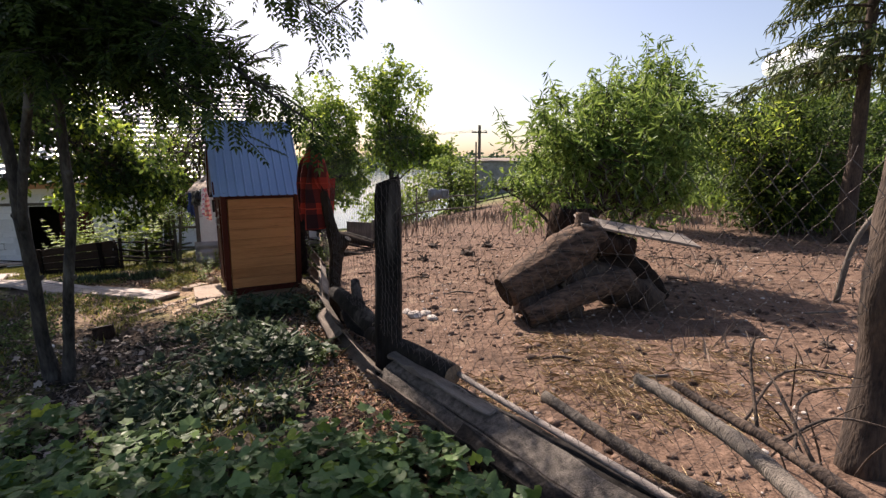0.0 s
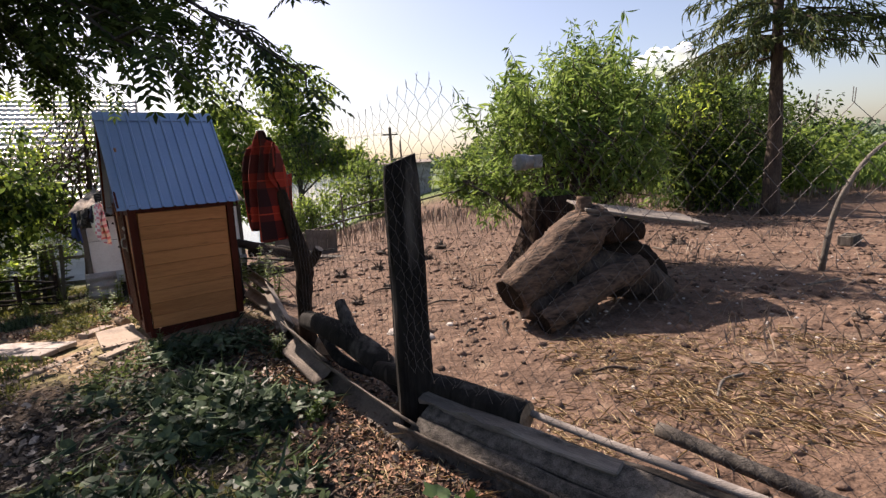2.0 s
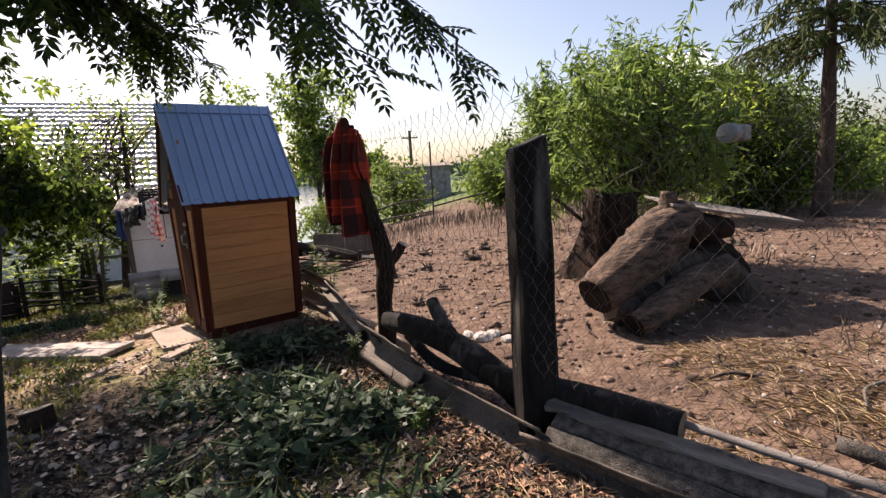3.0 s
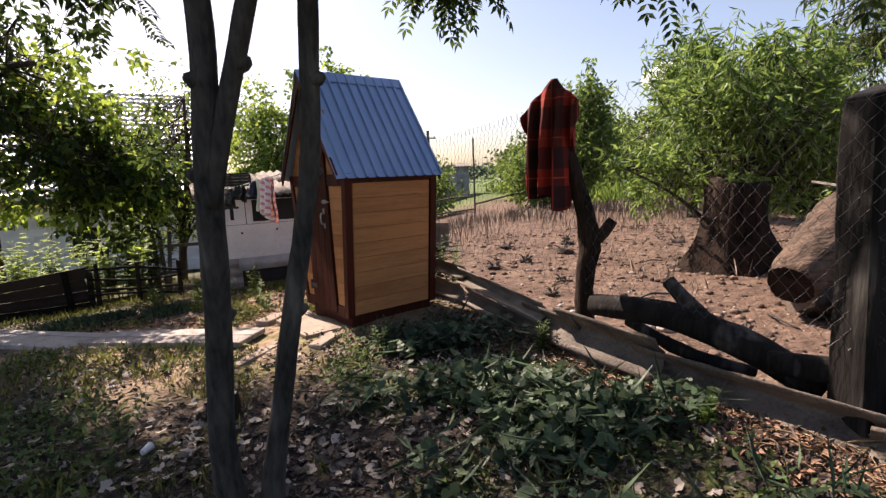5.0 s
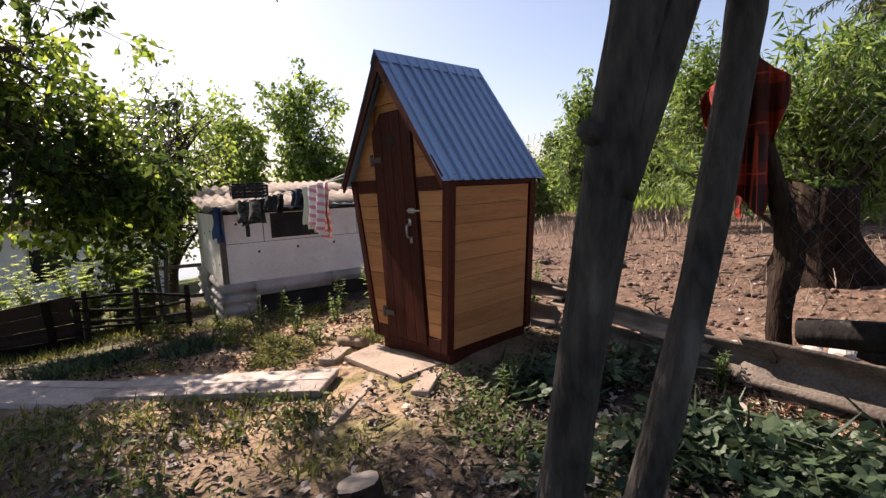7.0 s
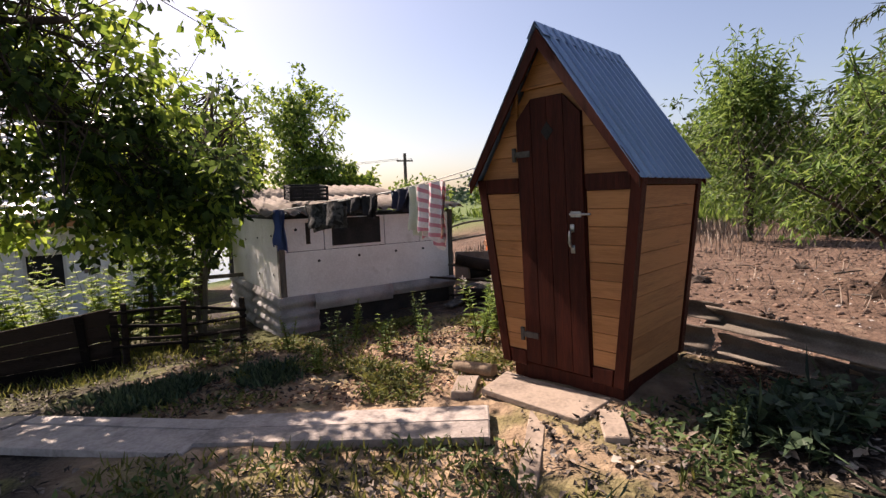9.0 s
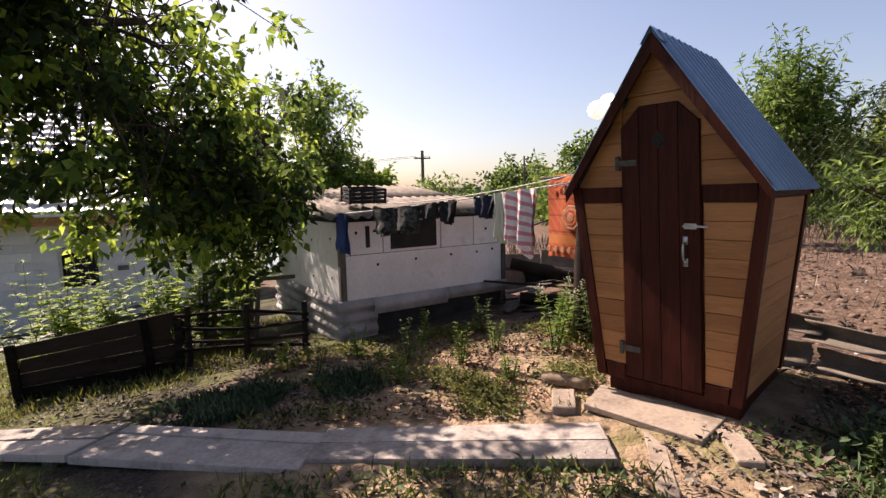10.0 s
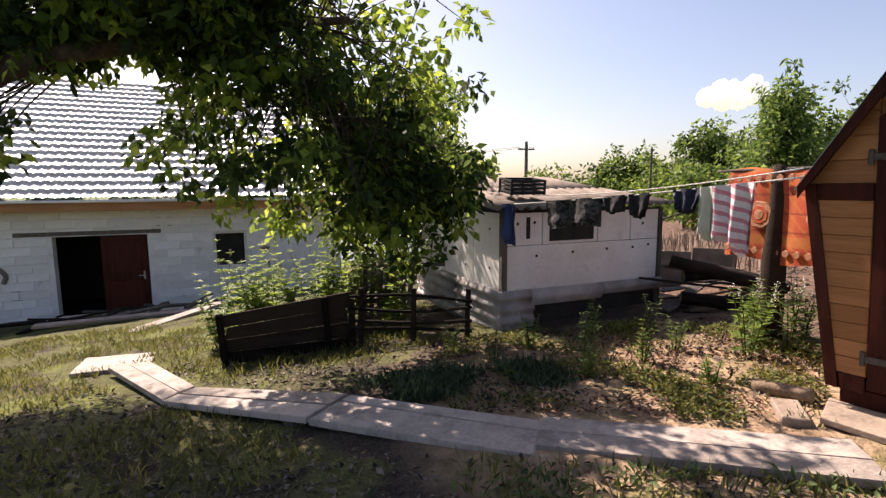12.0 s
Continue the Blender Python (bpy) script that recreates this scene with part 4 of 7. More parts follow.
sheet_strip((-1.4, 5.62, 0.02), (-1.25, 5.02, 0.05), 0.22, 4, "asbestos_dark", 1, 0.08, 6)
sheet_strip((-1.32, 5.16, 0.05), (-1.0, 4.42, 0.02), 0.27, 4, "asbestos_dark", 1, 0.12, 7)
sheet_strip((-1.3, 4.98, -0.03), (-0.98, 4.36, -0.03), 0.11, 20, "asbestos", 1, 0.06, 8)
sheet_strip((-1.04, 4.6, -0.02), (-0.48, 3.46, -0.02), 0.22, 5, "asbestos_dark", 1, 0.12, 9)
sheet_strip((-0.58, 3.55, -0.03), (0.08, 2.66, -0.03), 0.17, 10, "asbestos_dark", 1, 0.07, 10)
sheet_strip((0.0, 2.76, -0.03), (0.6, 1.92, -0.03), 0.17, 10, "asbestos_dark", 1, 0.07, 11)
sheet_strip((0.48, 2.02, -0.03), (1.28, 0.97, -0.03), 0.17, 10, "asbestos_dark", 1, 0.07, 12)
log("peeled_log", [(-1.02, 5.0, 0.1), (-1.2, 5.42, 0.13), (-1.42, 5.9, 0.12)], [0.06, 0.06, 0.055], M["wood_cut"], "short peeled log lying behind the fence sheets", "log", 14, 0.12, 20)

# crooked post: a thin trunk with a stub branch
cp = thing("crooked_post", pose(-1.125, 5.09, ground_z(-1.17, 5.09)), "crooked bark-covered fence post with a sawn side branch", "post")
log("trunk", [(-1.125, 5.09, -0.1), (-1.145, 5.08, 0.45), (-1.115, 5.06, 0.8), (-1.195, 5.1, 1.2), (-1.285, 5.15, 1.6), (-1.295, 5.17, 1.82)], [0.075, 0.058, 0.07, 0.05, 0.042, 0.03], M["bark_dark"], "", seed=4, parent=cp, sides=30, ridge=0.22)
log("branch_stub", [(-1.120, 5.06, 0.78), (-1.045, 5.03, 0.83), (-0.975, 5.0, 0.93)], [0.06, 0.042, 0.036], M["bark_dark"], "sawn branch stub", sides=12, seed=5, parent=cp)
# charred branch and beams by the fence
bb = thing("burnt_branch", pose(-0.8, 4.3, ground_z(-0.8, 4.3)), "charred black forked branch leaning on the pen fence", "branch")
log("stem", [(-1.12, 4.98, 0.36), (-0.9, 4.5, 0.4), (-0.62, 4.15, 0.28), (-0.42, 3.92, 0.12)], [0.07, 0.08, 0.088, 0.08], M["wood_burnt"], "", seed=8, parent=bb, sides=24, ridge=0.12)
log("fork", [(-0.72, 4.27, 0.33), (-0.79, 4.42, 0.45), (-0.84, 4.58, 0.58)], [0.055, 0.048, 0.043], M["wood_burnt"], "", sides=14, seed=9, parent=bb, ridge=0.1)
log("lower_fork", [(-1.0, 4.75, 0.3), (-0.85, 4.4, 0.2), (-0.55, 4.2, 0.12)], [0.035, 0.04, 0.03], M["wood_burnt"], "", sides=12, seed=10, parent=bb, ridge=0.1)
log("burnt_beam", [(-0.62, 4.05, 0.25), (-0.25, 3.58, 0.27), (0.07, 3.2, 0.25)], [0.06, 0.07, 0.075], M["wood_burnt"], "charred black beam lying behind the fence post", "beam", 16, 0.1, 12, ridge=0.1)
log("long_pole", [(0.0, 3.4, 0.25), (0.3, 2.95, 0.24), (0.75, 2.4, 0.2), (1.35, 1.7, 0.12)], [0.018, 0.02, 0.022, 0.024], M["wood_grey"], "thin pale-brown pole lying along the fence", "pole", 8, 0.06, 13)
for nm, a_, b_, w_, t_, roll_, mt, lb in (
        ("grey_beam", (-0.36, 3.56, 0.2), (0.98, 1.72, 0.16), 0.17, 0.06, 24, "wood_old", "weathered grey split beam along the fence foot"),
        ("dark_beam", (-0.22, 3.55, 0.14), (1.15, 1.9, 0.1), 0.15, 0.07, -8, "wood_burnt", "dark rotten beam along the fence foot"),
        ("split_slab", (-0.46, 3.5, 0.12), (0.62, 2.02, 0.1), 0.12, 0.05, 50, "wood_old", "grey split slab lying along the fence foot"),
        ("split_slab", (-0.4, 3.62, 0.24), (0.3, 2.72, 0.22), 0.09, 0.035, 12, "wood_plank", "weathered grey board lying on the fence beams"),
        ("split_slab", (0.1, 2.62, 0.17), (1.02, 1.4, 0.13), 0.1, 0.05, 30, "wood_burnt", "dark weathered slab lying along the fence foot")):
    A_, B_ = Vector(a_), Vector(b_)
    xd = (B_ - A_).normalized()
    yd = Vector((-xd.y, xd.x, 0)).normalized()
    m_ = Matrix((xd, yd, xd.cross(yd))).transposed().to_4x4()
    m_.translation = (A_ + B_) / 2
    ob = part(nm, boxed(((B_ - A_).length, w_, t_), None, 0.008, 0.009, 9), M[mt])
    ob.matrix_basis = m_ @ pose(0, 0, 0, roll_, 0, 0)
    tagged(ob, lb, "beam")
log("grey_pole", [(0.66, 3.0, 0.2), (1.0, 2.55, 0.12), (1.36, 2.15, 0.06)], [0.035, 0.038, 0.04], M["wood_old"], "grey weathered pole lying on the earth", "pole", 14, 0.14, 16, ridge=0.08)
log("fence_rail", [(0.82, 1.96, 0.8), (0.9, 1.79, 0.79), (0.975, 1.56, 0.78), (1.0, 1.38, 0.775), (1.02, 1.0, 0.76)], [0.022, 0.027, 0.03, 0.031, 0.032], M["wood_old"], "grey weathered pole propped as a rail along the fence", "pole", 18, 0.14, 17, ridge=0.1)
log("fence_rail", [(0.95, 1.92, 0.8), (0.99, 1.8, 0.79), (1.048, 1.62, 0.79), (1.105, 1.46, 0.785), (1.2, 1.05, 0.76)], [0.012, 0.017, 0.02, 0.022, 0.024], M["bark_brown"], "brown branch propped on the fence beside the rail", "branch", 12, 0.12, 18, ridge=0.08)
log("rail_stake", [(1.08, 1.12, -0.1), (1.08, 1.11, 0.4), (1.06, 1.1, 0.75)], [0.035, 0.033, 0.03], M["wood_old"], "rough stake carrying the fence rails", "stake", 10, 0.12, 15)
for k, (a_, ln, up_) in enumerate(((0.5, 0.5, 0.18), (1.2, 0.45, 0.3), (0.1, 0.4, 0.1), (0.9, 0.6, 0.1), (1.7, 0.35, 0.22))):
    o_ = Vector((1.05 + 0.02 * k, 1.6 - 0.06 * k, 0.79))
    log("side_twig", [o_, o_ + Vector((math.cos(a_), math.sin(a_), 0)) * ln * 0.5 + Vector((0, 0, up_ * 0.8)), o_ + Vector((math.cos(a_ - 0.3), math.sin(a_ - 0.3), 0)) * ln + Vector((0, 0, up_ * 0.7))], [0.007, 0.005, 0.002], M["bark_brown"], "thin bare twig springing from the propped branch", "twig", 5, 0.05, 200 + k, cut=False)
log("leaning_stick", [(4.87, 5.9, -0.02), (4.89, 5.82, 0.63), (5.05, 5.8, 1.02), (5.4, 5.8, 1.4), (6.0, 5.8, 1.68)], [0.035, 0.032, 0.028, 0.022, 0.012], M["wood_old"], "bent grey-brown stick stuck in the earth", "stick", 10, 0.12, 19)
for i in range(9):
    r = np.random.default_rng(500 + i)
    x0, y0 = r.uniform(1.7, 3.0), r.uniform(2.1, 3.4)
    a = r.uniform(0, 6.28)
    log("dry_shoot", [(x0, y0, 0.02), (x0 + 0.12 * math.cos(a), y0 + 0.12 * math.sin(a), 0.22), (x0 + 0.4 * math.cos(a), y0 + 0.4 * math.sin(a), 0.45 + 0.2 * r.random())], [0.007, 0.006, 0.003], M["bark_brown"], "thin dry shoot arching over the earth", "twig", 5, 0.05, 30 + i, cut=False)

# felled trunk propped on thick limbs
ft = thing("felled_tree", pose(1.4, 5.3, ground_z(1.4, 5.3)), "felled furrowed-bark tree trunk lying on thick limbs", "log")
log("trunk", [(0.66, 5.2, 0.3), (0.9, 5.29, 0.42), (1.2, 5.39, 0.58), (1.5, 5.5, 0.76), (1.78, 5.55, 0.92)], [0.17, 0.21, 0.235, 0.24, 0.17], M["log_bark"], "", "log", 64, 0.14, 21, parent=ft, ridge=0.08)
log("branch_stub", [(1.5, 5.5, 0.82), (1.56, 5.53, 0.98), (1.575, 5.54, 1.14)], [0.1, 0.085, 0.07], M["log_bark"], "sawn branch stub", "branch stub", 20, 0.12, 22, parent=ft, ridge=0.1)
log("upper_limb", [(1.68, 5.52, 0.8), (1.95, 5.48, 0.78), (2.15, 5.45, 0.76)], [0.16, 0.12, 0.09], M["bark_dark"], "short dark limb", "limb", 24, 0.2, 23, parent=ft, ridge=0.14)
log("lower_limb", [(0.87, 4.92, 0.1), (1.15, 5.0, 0.2), (1.6, 5.2, 0.34), (2.1, 5.4, 0.4)], [0.1, 0.12, 0.13, 0.13], M["log_bark"], "", "limb", 48, 0.16, 24, parent=ft, ridge=0.08)
log("back_limb", [(1.3, 5.45, 0.4), (2.0, 5.6, 0.3), (2.5, 5.6, 0.06)], [0.22, 0.24, 0.16], M["bark_brown"], "dark forked limb", "limb", 24, 0.25, 25, parent=ft, ridge=0.14)
# near-black colour on this limb mass stands for the shadow behind the trunk
log("dark_mass", [(1.75, 5.6, 0.5), (2.1, 5.68, 0.5), (2.45, 5.75, 0.3), (2.65, 5.8, 0.08)], [0.15, 0.17, 0.14, 0.09], M["wood_rot"], "dark limb mass blackened for shadow", "limb", 28, 0.25, 27, parent=ft, ridge=0.1)
log("root_end", [(0.8, 5.25, 0.2), (1.1, 5.3, 0.15), (1.5, 5.4, 0.1)], [0.14, 0.2, 0.2], M["bark_brown"], "dark rotten underside", "limb", 24, 0.25, 26, parent=ft, ridge=0.14)
pb = boxed((1.32, 0.55, 0.025), None, 0.004, 0.004, 4)
plank = tagged(part("loose_plank", pb, M["wood_plank"]), "grey weathered plank balanced on the felled trunk", "plank")
xd = (Vector((2.82, 5.33, 0.765)) - Vector((1.55, 5.42, 1.0))).normalized()
yd = Vector((0.1, 0.97, 0.1)); yd = (yd - xd * yd.dot(xd)).normalized()
pm = Matrix((xd, yd, xd.cross(yd))).transposed().to_4x4()
pm.translation = (2.2, 5.63, 0.925)
plank.matrix_basis = pm

# hollow willow stump with spreading root feet
def stump():
    bm = bmesh.new()
    n, sides = 12, 44
    rings = []
    for i in range(n + 1):
        u = i / n
        ring = []
        for k in range(sides):
            a = 2 * math.pi * k / sides
            r = 0.32 + 0.34 * (1 - u) ** 3 * (0.65 + 0.7 * max(0, math.sin(a * 2.5 + 0.8))) + 0.05 * noise.noise((math.cos(a) * 2, math.sin(a) * 2, u * 3)) + 0.07 * noise.noise((math.cos(a) * 5, math.sin(a) * 5, u * 1.2))
            z = -0.05 + u * 1.12 + (0.1 * noise.noise((a * 1.5, 2.0, 5.0)) if i == n else 0)
            ring.append(bm.verts.new((r * math.cos(a), r * math.sin(a), z)))
        rings.append(ring)
    inner = [bm.verts.new((v.co.x * 0.72, v.co.y * 0.72, v.co.z - 0.04)) for v in rings[-1]]
    rings.append(inner)
    for a, b in zip(rings, rings[1:]):
        for k in range(sides):
            f = bm.faces.new((a[k], a[(k + 1) % sides], b[(k + 1) % sides], b[k]))
            f.smooth = True
    bm.faces.new(inner).material_index = 1
    # stump takes the darker bark to carry the shade under the willow
    ob = part("tree_stump", bm, [M["bark_dark"], M["wood_rot"]])
    ob.location = (1.92, 7.25, ground_z(1.92, 7.25))
    return tagged(ob, "broad dark tree stump with spreading roots", "stump")


stump()

# ---- boardwalk ----
def deck_board(q, t, label):
    """A plank from its four upper corners, with rounded and slightly uneven edges."""
    q = [Vector(p) + Vector((random.uniform(-.008, .008), random.uniform(-.008, .008), random.uniform(-.003, .003))) for p in q]
    ob = slab("plank", None, M["wood_deck"], [p - Vector((0, 0, t)) for p in q], Vector((0, 0, 1)), t, "", 0.006)
    return tagged(ob, label, "plank", "boardwalk planks")


BL = "sun-bleached grey wooden plank of the boardwalk"
# back and front edges of each stretch, as (x, y) at both ends, with the heights of the ends
for (b0, b1, f0, f1, z0, z1, split) in (
        ((-5.05, 7.0), (-3.56, 6.46), (-5.2, 6.67), (-3.69, 6.08), -0.08, -0.02, (0.47, 0.52)),
        ((-6.27, 7.58), (-5.06, 6.96), (-6.5, 7.23), (-5.22, 6.6), -0.125, -0.09, (0.3, 0.34)),
        ((-7.6, 8.27), (-6.29, 7.6), (-7.75, 8.02), (-6.52, 7.24), -0.3, -0.125, (0.5, 0.5)),
        ((-8.5, 9.39), (-7.61, 8.3), (-8.83, 9.26), (-7.76, 8.04), -0.45, -0.3, (0.5, 0.5))):
    B0, B1, F0, F1 = (Vector((*p, z)) for p, z in ((b0, z0), (b1, z1), (f0, z0), (f1, z1)))
    m0, m1 = B0.lerp(F0, split[0]), B1.lerp(F1, split[1])
    e = (F0 - B0).normalized() * 0.006
    deck_board([F0, F1, m1 + e, m0 + e], 0.045, BL)
    deck_board([m0 - e, m1 - e, B1, B0], 0.045, BL)
    for u in (0.12, 0.88):
        p0, p1 = B0.lerp(B1, u), F0.lerp(F1, u)
        g = min(ground_z(p0.x, p0.y), ground_z(p1.x, p1.y))
        top = (p0.z + p1.z) / 2 - 0.046
        h = max(0.04, top - g + 0.03)
        o = part("bearer", boxed(((p1 - p0).length * 0.9, 0.09, h), None, 0.004), M["wood_old"])
        c = (p0 + p1) / 2
        o.matrix_basis = frame_of((c.x, c.y), (p1 - p0), top - h / 2)
        tagged(o, "dark wooden bearer under the boardwalk", "bearer", "boardwalk bearers")
for (x, y, a) in ((-8.95, 9.55, 14), (-9.05, 9.8, 10), (-9.15, 10.05, 12)):
    o = part("plank", boxed((0.72, 0.2, 0.045), None, 0.005, 0.004, 3), M["wood_deck"])
    o.matrix_basis = pose(x, y, ground_z(x, y) + 0.03, 0, 0, a)
    tagged(o, "short cross plank at the end of the boardwalk", "plank", "boardwalk planks")
for i, (x, y, L, a) in enumerate(((-10.6, 14.6, 4.5, 20), (-11.2, 15.4, 4.0, 16), (-10.0, 13.8, 2.6, 70), (-12.5, 15.2, 3.0, 12))):
    o = part("plank", boxed((L, 0.24, 0.05), None, 0.005, 0.004, 3), M["wood_deck"])
    o.matrix_basis = pose(x, y, ground_z(x, y) + 0.05, 0, 0, a)
    tagged(o, "grey plank lying before the house", "plank", "planks before the house")
for i in range(14):
    r = np.random.default_rng(700 + i)
    x, y = -13.6 + 4.6 * r.random(), 14.6 + 1.4 * r.random()
    o = part("rubble_board", boxed((r.uniform(0.5, 1.6), r.uniform(0.1, 0.2), 0.04), None, 0.004, 0.004, 2), M["wood_old" if i % 2 else "wood_rot"])
    o.matrix_basis = pose(x, y + (x + 12) * 0.3, ground_z(x, y + (x + 12) * 0.3) + 0.05 + 0.1 * r.random(), r.uniform(-12, 12), r.uniform(-6, 6), r.uniform(0, 180))
    tagged(o, "grey scrap board lying before the house", "board", "scrap boards before the house")
# ---- things in the yard and on the lines ----
def step_slab():
    bm = bmesh.new()
    z = -0.03
    q = [Vector(p) for p in ((-3.5, 6.71, z), (-3.17, 6.1, z), (-2.83, 6.28, z), (-3.05, 6.62, z), (-3.22, 6.95, z))]
    ob = slab("doorstep", None, M["wood_step"], [p - Vector((0, 0, 0.03)) for p in q], Vector((0, 0, 1)), 0.035)
    tagged(ob, "pale worn board lying as a doorstep", "doorstep")
    for (x, y, a, s) in ((-3.56, 6.86, 62, (0.3, 0.15, 0.1)), (-3.0, 6.03, 62, (0.34, 0.13, 0.1))):
        o = part("wood_block", boxed(s, None, 0.006, 0.004, 2), M["wood_step"])
        o.matrix_basis = pose(x, y, -0.085, 0, 0, a)
        tagged(o, "short sawn block of wood beside the doorstep", "wood block", "blocks by the doorstep")
    o = part("plank_strip", boxed((0.95, 0.1, 0.02), None, 0.004, 0.003, 3), M["wood_step"])
    o.matrix_basis = pose(-3.5, 6.0, ground_z(-3.5, 6.0) + 0.002, 0, -2, 58)
    tagged(o, "thin plank pressed into the sandy soil", "plank")
    o = log("short_log", [(-3.5, 7.25, -0.05), (-3.3, 6.98, -0.02)], [0.045, 0.045], M["wood_cut"], "short peeled log by the outhouse corner", "log", 10, 0.05, 61)


step_slab()


def tree_stub():
    bm = bmesh.new()
    tube(bm, smooth_line([(0, 0, -0.05), (0.01, 0, 0.06), (0, 0.01, 0.13)], 4), [0.12, 0.105, 0.1, 0.098, 0.096, 0.095, 0.094, 0.093, 0.092], 18, 0.16, 3)
    bm.faces.ensure_lookup_table()
    bm.faces[-1].material_index = 1
    ob = part("cut_stump", bm, [M["bark_dark"], M["wood_plank"]])
    ob.location = (-3.55, 4.91, ground_z(-3.55, 4.91))
    tagged(ob, "low sawn tree stump among dry leaves", "stump")


tree_stub()


def cup():
    """A white plastic cup lying on its side."""
    bm = bmesh.new()
    tube(bm, [(0, 0, 0), (0.004, 0, 0), (0.09, 0, 0.006), (0.094, 0, 0.006), (0.088, 0, 0.006), (0.012, 0, 0.002)], [0.02, 0.025, 0.034, 0.037, 0.031, 0.021], 14)
    ob = part("plastic_cup", bm, M["panel_white"])
    ob.matrix_basis = pose(-3.86, 4.56, ground_z(-3.86, 4.56) + 0.02, 0, 0, 70) @ Matrix.Scale(0.65, 4)
    tagged(ob, "white plastic cup lying among dry leaves", "cup")


cup()


def garden_panel():
    a, b = Vector((-7.74, 9.3)), Vector((-6.44, 9.58))
    g = ground_z(-7.1, 9.4) - 0.02
    th = thing("board_panel", frame_of(a, b - a, g), "dark rotten board panel standing beside the boardwalk", "panel fence")
    L = (b - a).length
    for i in range(4):
        z0, z1 = 0.13 * i, 0.13 * (i + 1) - 0.006
        e0, e1 = 0.17 * i, 0.17 * (i + 1) - 0.008
        j = random.uniform(0, 0.04)
        slab("board", th, M["wood_rot"], [Vector((j, 0, z0)), Vector((L - j, 0, e0)), Vector((L - j * 2, 0, e1)), Vector((j * 2, 0, z1))], Vector((0, -1, 0)), 0.025)
    for x, h in ((0.02, 0.6), (L * 0.8, 0.7), (L, 0.66)):
        part("post", boxed((0.07, 0.05, h), Matrix.Translation((x, -0.045, h / 2 - 0.06)) @ pose(0, 0, 0, 0, random.uniform(-4, 4), 0), 0.006, 0.003), M["wood_rot"], th)
    # rough rail fence running on to the shed
    a, b = Vector((-6.35, 9.5)), Vector((-5.2, 9.3))
    th = thing("stick_fence", frame_of(a, b - a, ground_z(-5.8, 9.4)), "rough dark stick fence between panel and shed", "stick fence")
    L = (b - a).length
    for k, z in enumerate((0.12, 0.24, 0.36, 0.47)):
        bm = bmesh.new()
        tube(bm, smooth_line([(-0.1, 0, z + random.uniform(-.03, .03)), (L / 2, 0.03, z + random.uniform(-.05, .05)), (L + 0.06, 0, z + random.uniform(-.03, .03))]), [0.018] * 9, 7, 0.2, k)
        part("rail", bm, M["wood_rot"], th)
    for x in (0.0, L * 0.5, L):
        bm = bmesh.new()
        tube(bm, [(x, 0.03, -0.1), (x + 0.01, 0.03, 0.3), (x + 0.02, 0.03, 0.58)], [0.035, 0.03, 0.028], 8, 0.15, x)
        part("post", bm, M["wood_rot"], th)
    th = thing("picket_fence", frame_of((-6.35, 10.6), (0.9, 0.1), ground_z(-5.7, 10.4)), "old grey picket fence leaning beside the shed", "picket fence")
    for i in range(7):
        part("picket", boxed((0.06, 0.018, 0.95 + random.uniform(-.1, .1)), Matrix.Translation((i * 0.1, 0, 0.45)) @ pose(0, 0, 0, 0, random.uniform(-5, 5), 0), 0.004, 0.002), M["wood_old"], th)
    for z in (0.25, 0.7):
        part("rail", boxed((1.15, 0.03, 0.05), Matrix.Translation((0.5, 0.03, z)), 0.004), M["wood_old"], th)


garden_panel()


def plastic_crate():
    th = thing("plastic_crate", pose(-4.45, 9.95, 1.24, 6, 0, 12), "black plastic slatted crate on the shed roof", "crate")
    w, d, h = 0.42, 0.32, 0.17
    part("base", boxed((w, d, 0.012), Matrix.Translation((0, 0, 0.01)), 0.003), M["dark"], th)
    for z in (0.03, 0.075, 0.12, 0.16):
        for s, c in (((w, 0.012, 0.028), (0, -d / 2, z)), ((w, 0.012, 0.028), (0, d / 2, z)), ((0.012, d, 0.028), (-w / 2, 0, z)), ((0.012, d, 0.028), (w / 2, 0, z))):
            part("slat", boxed(s, Matrix.Translation(c), 0.003), M["dark"], th)
    for x in (-w / 2, -0.07, 0.07, w / 2):
        for y in (-d / 2, d / 2):
            part("upright", boxed((0.03, 0.02, h), Matrix.Translation((x, y, h / 2)), 0.003), M["dark"], th)


plastic_crate()


# clothes line from the shed corner to the outhouse, and what hangs on it
LA, LB_ = Vector((-4.80, 9.36, 1.13)), Vector((-3.37, 7.12, 1.36))


def on_line(u, sag=0.03):
    p = LA.lerp(LB_, u)
    p.z -= sag * 4 * u * (1 - u) * 0.6
    return p


def rope(name, fn, r, label):
    bm = bmesh.new()
    tube(bm, [fn(i / 16) for i in range(17)], [r] * 17, 6)
    return tagged(part(name, bm, M["rope"], None, "", True), label, "clothes line")


rope("clothes_line", on_line, 0.006, "white clothes line from shed to outhouse")
rope("clothes_line", lambda u: Vector((-4.3, 9.9, 1.22)).lerp(Vector((-3.3, 7.2, 1.42)), u) - Vector((0, 0, 0.05 * 4 * u * (1 - u))), 0.005, "pale second clothes line above the first")


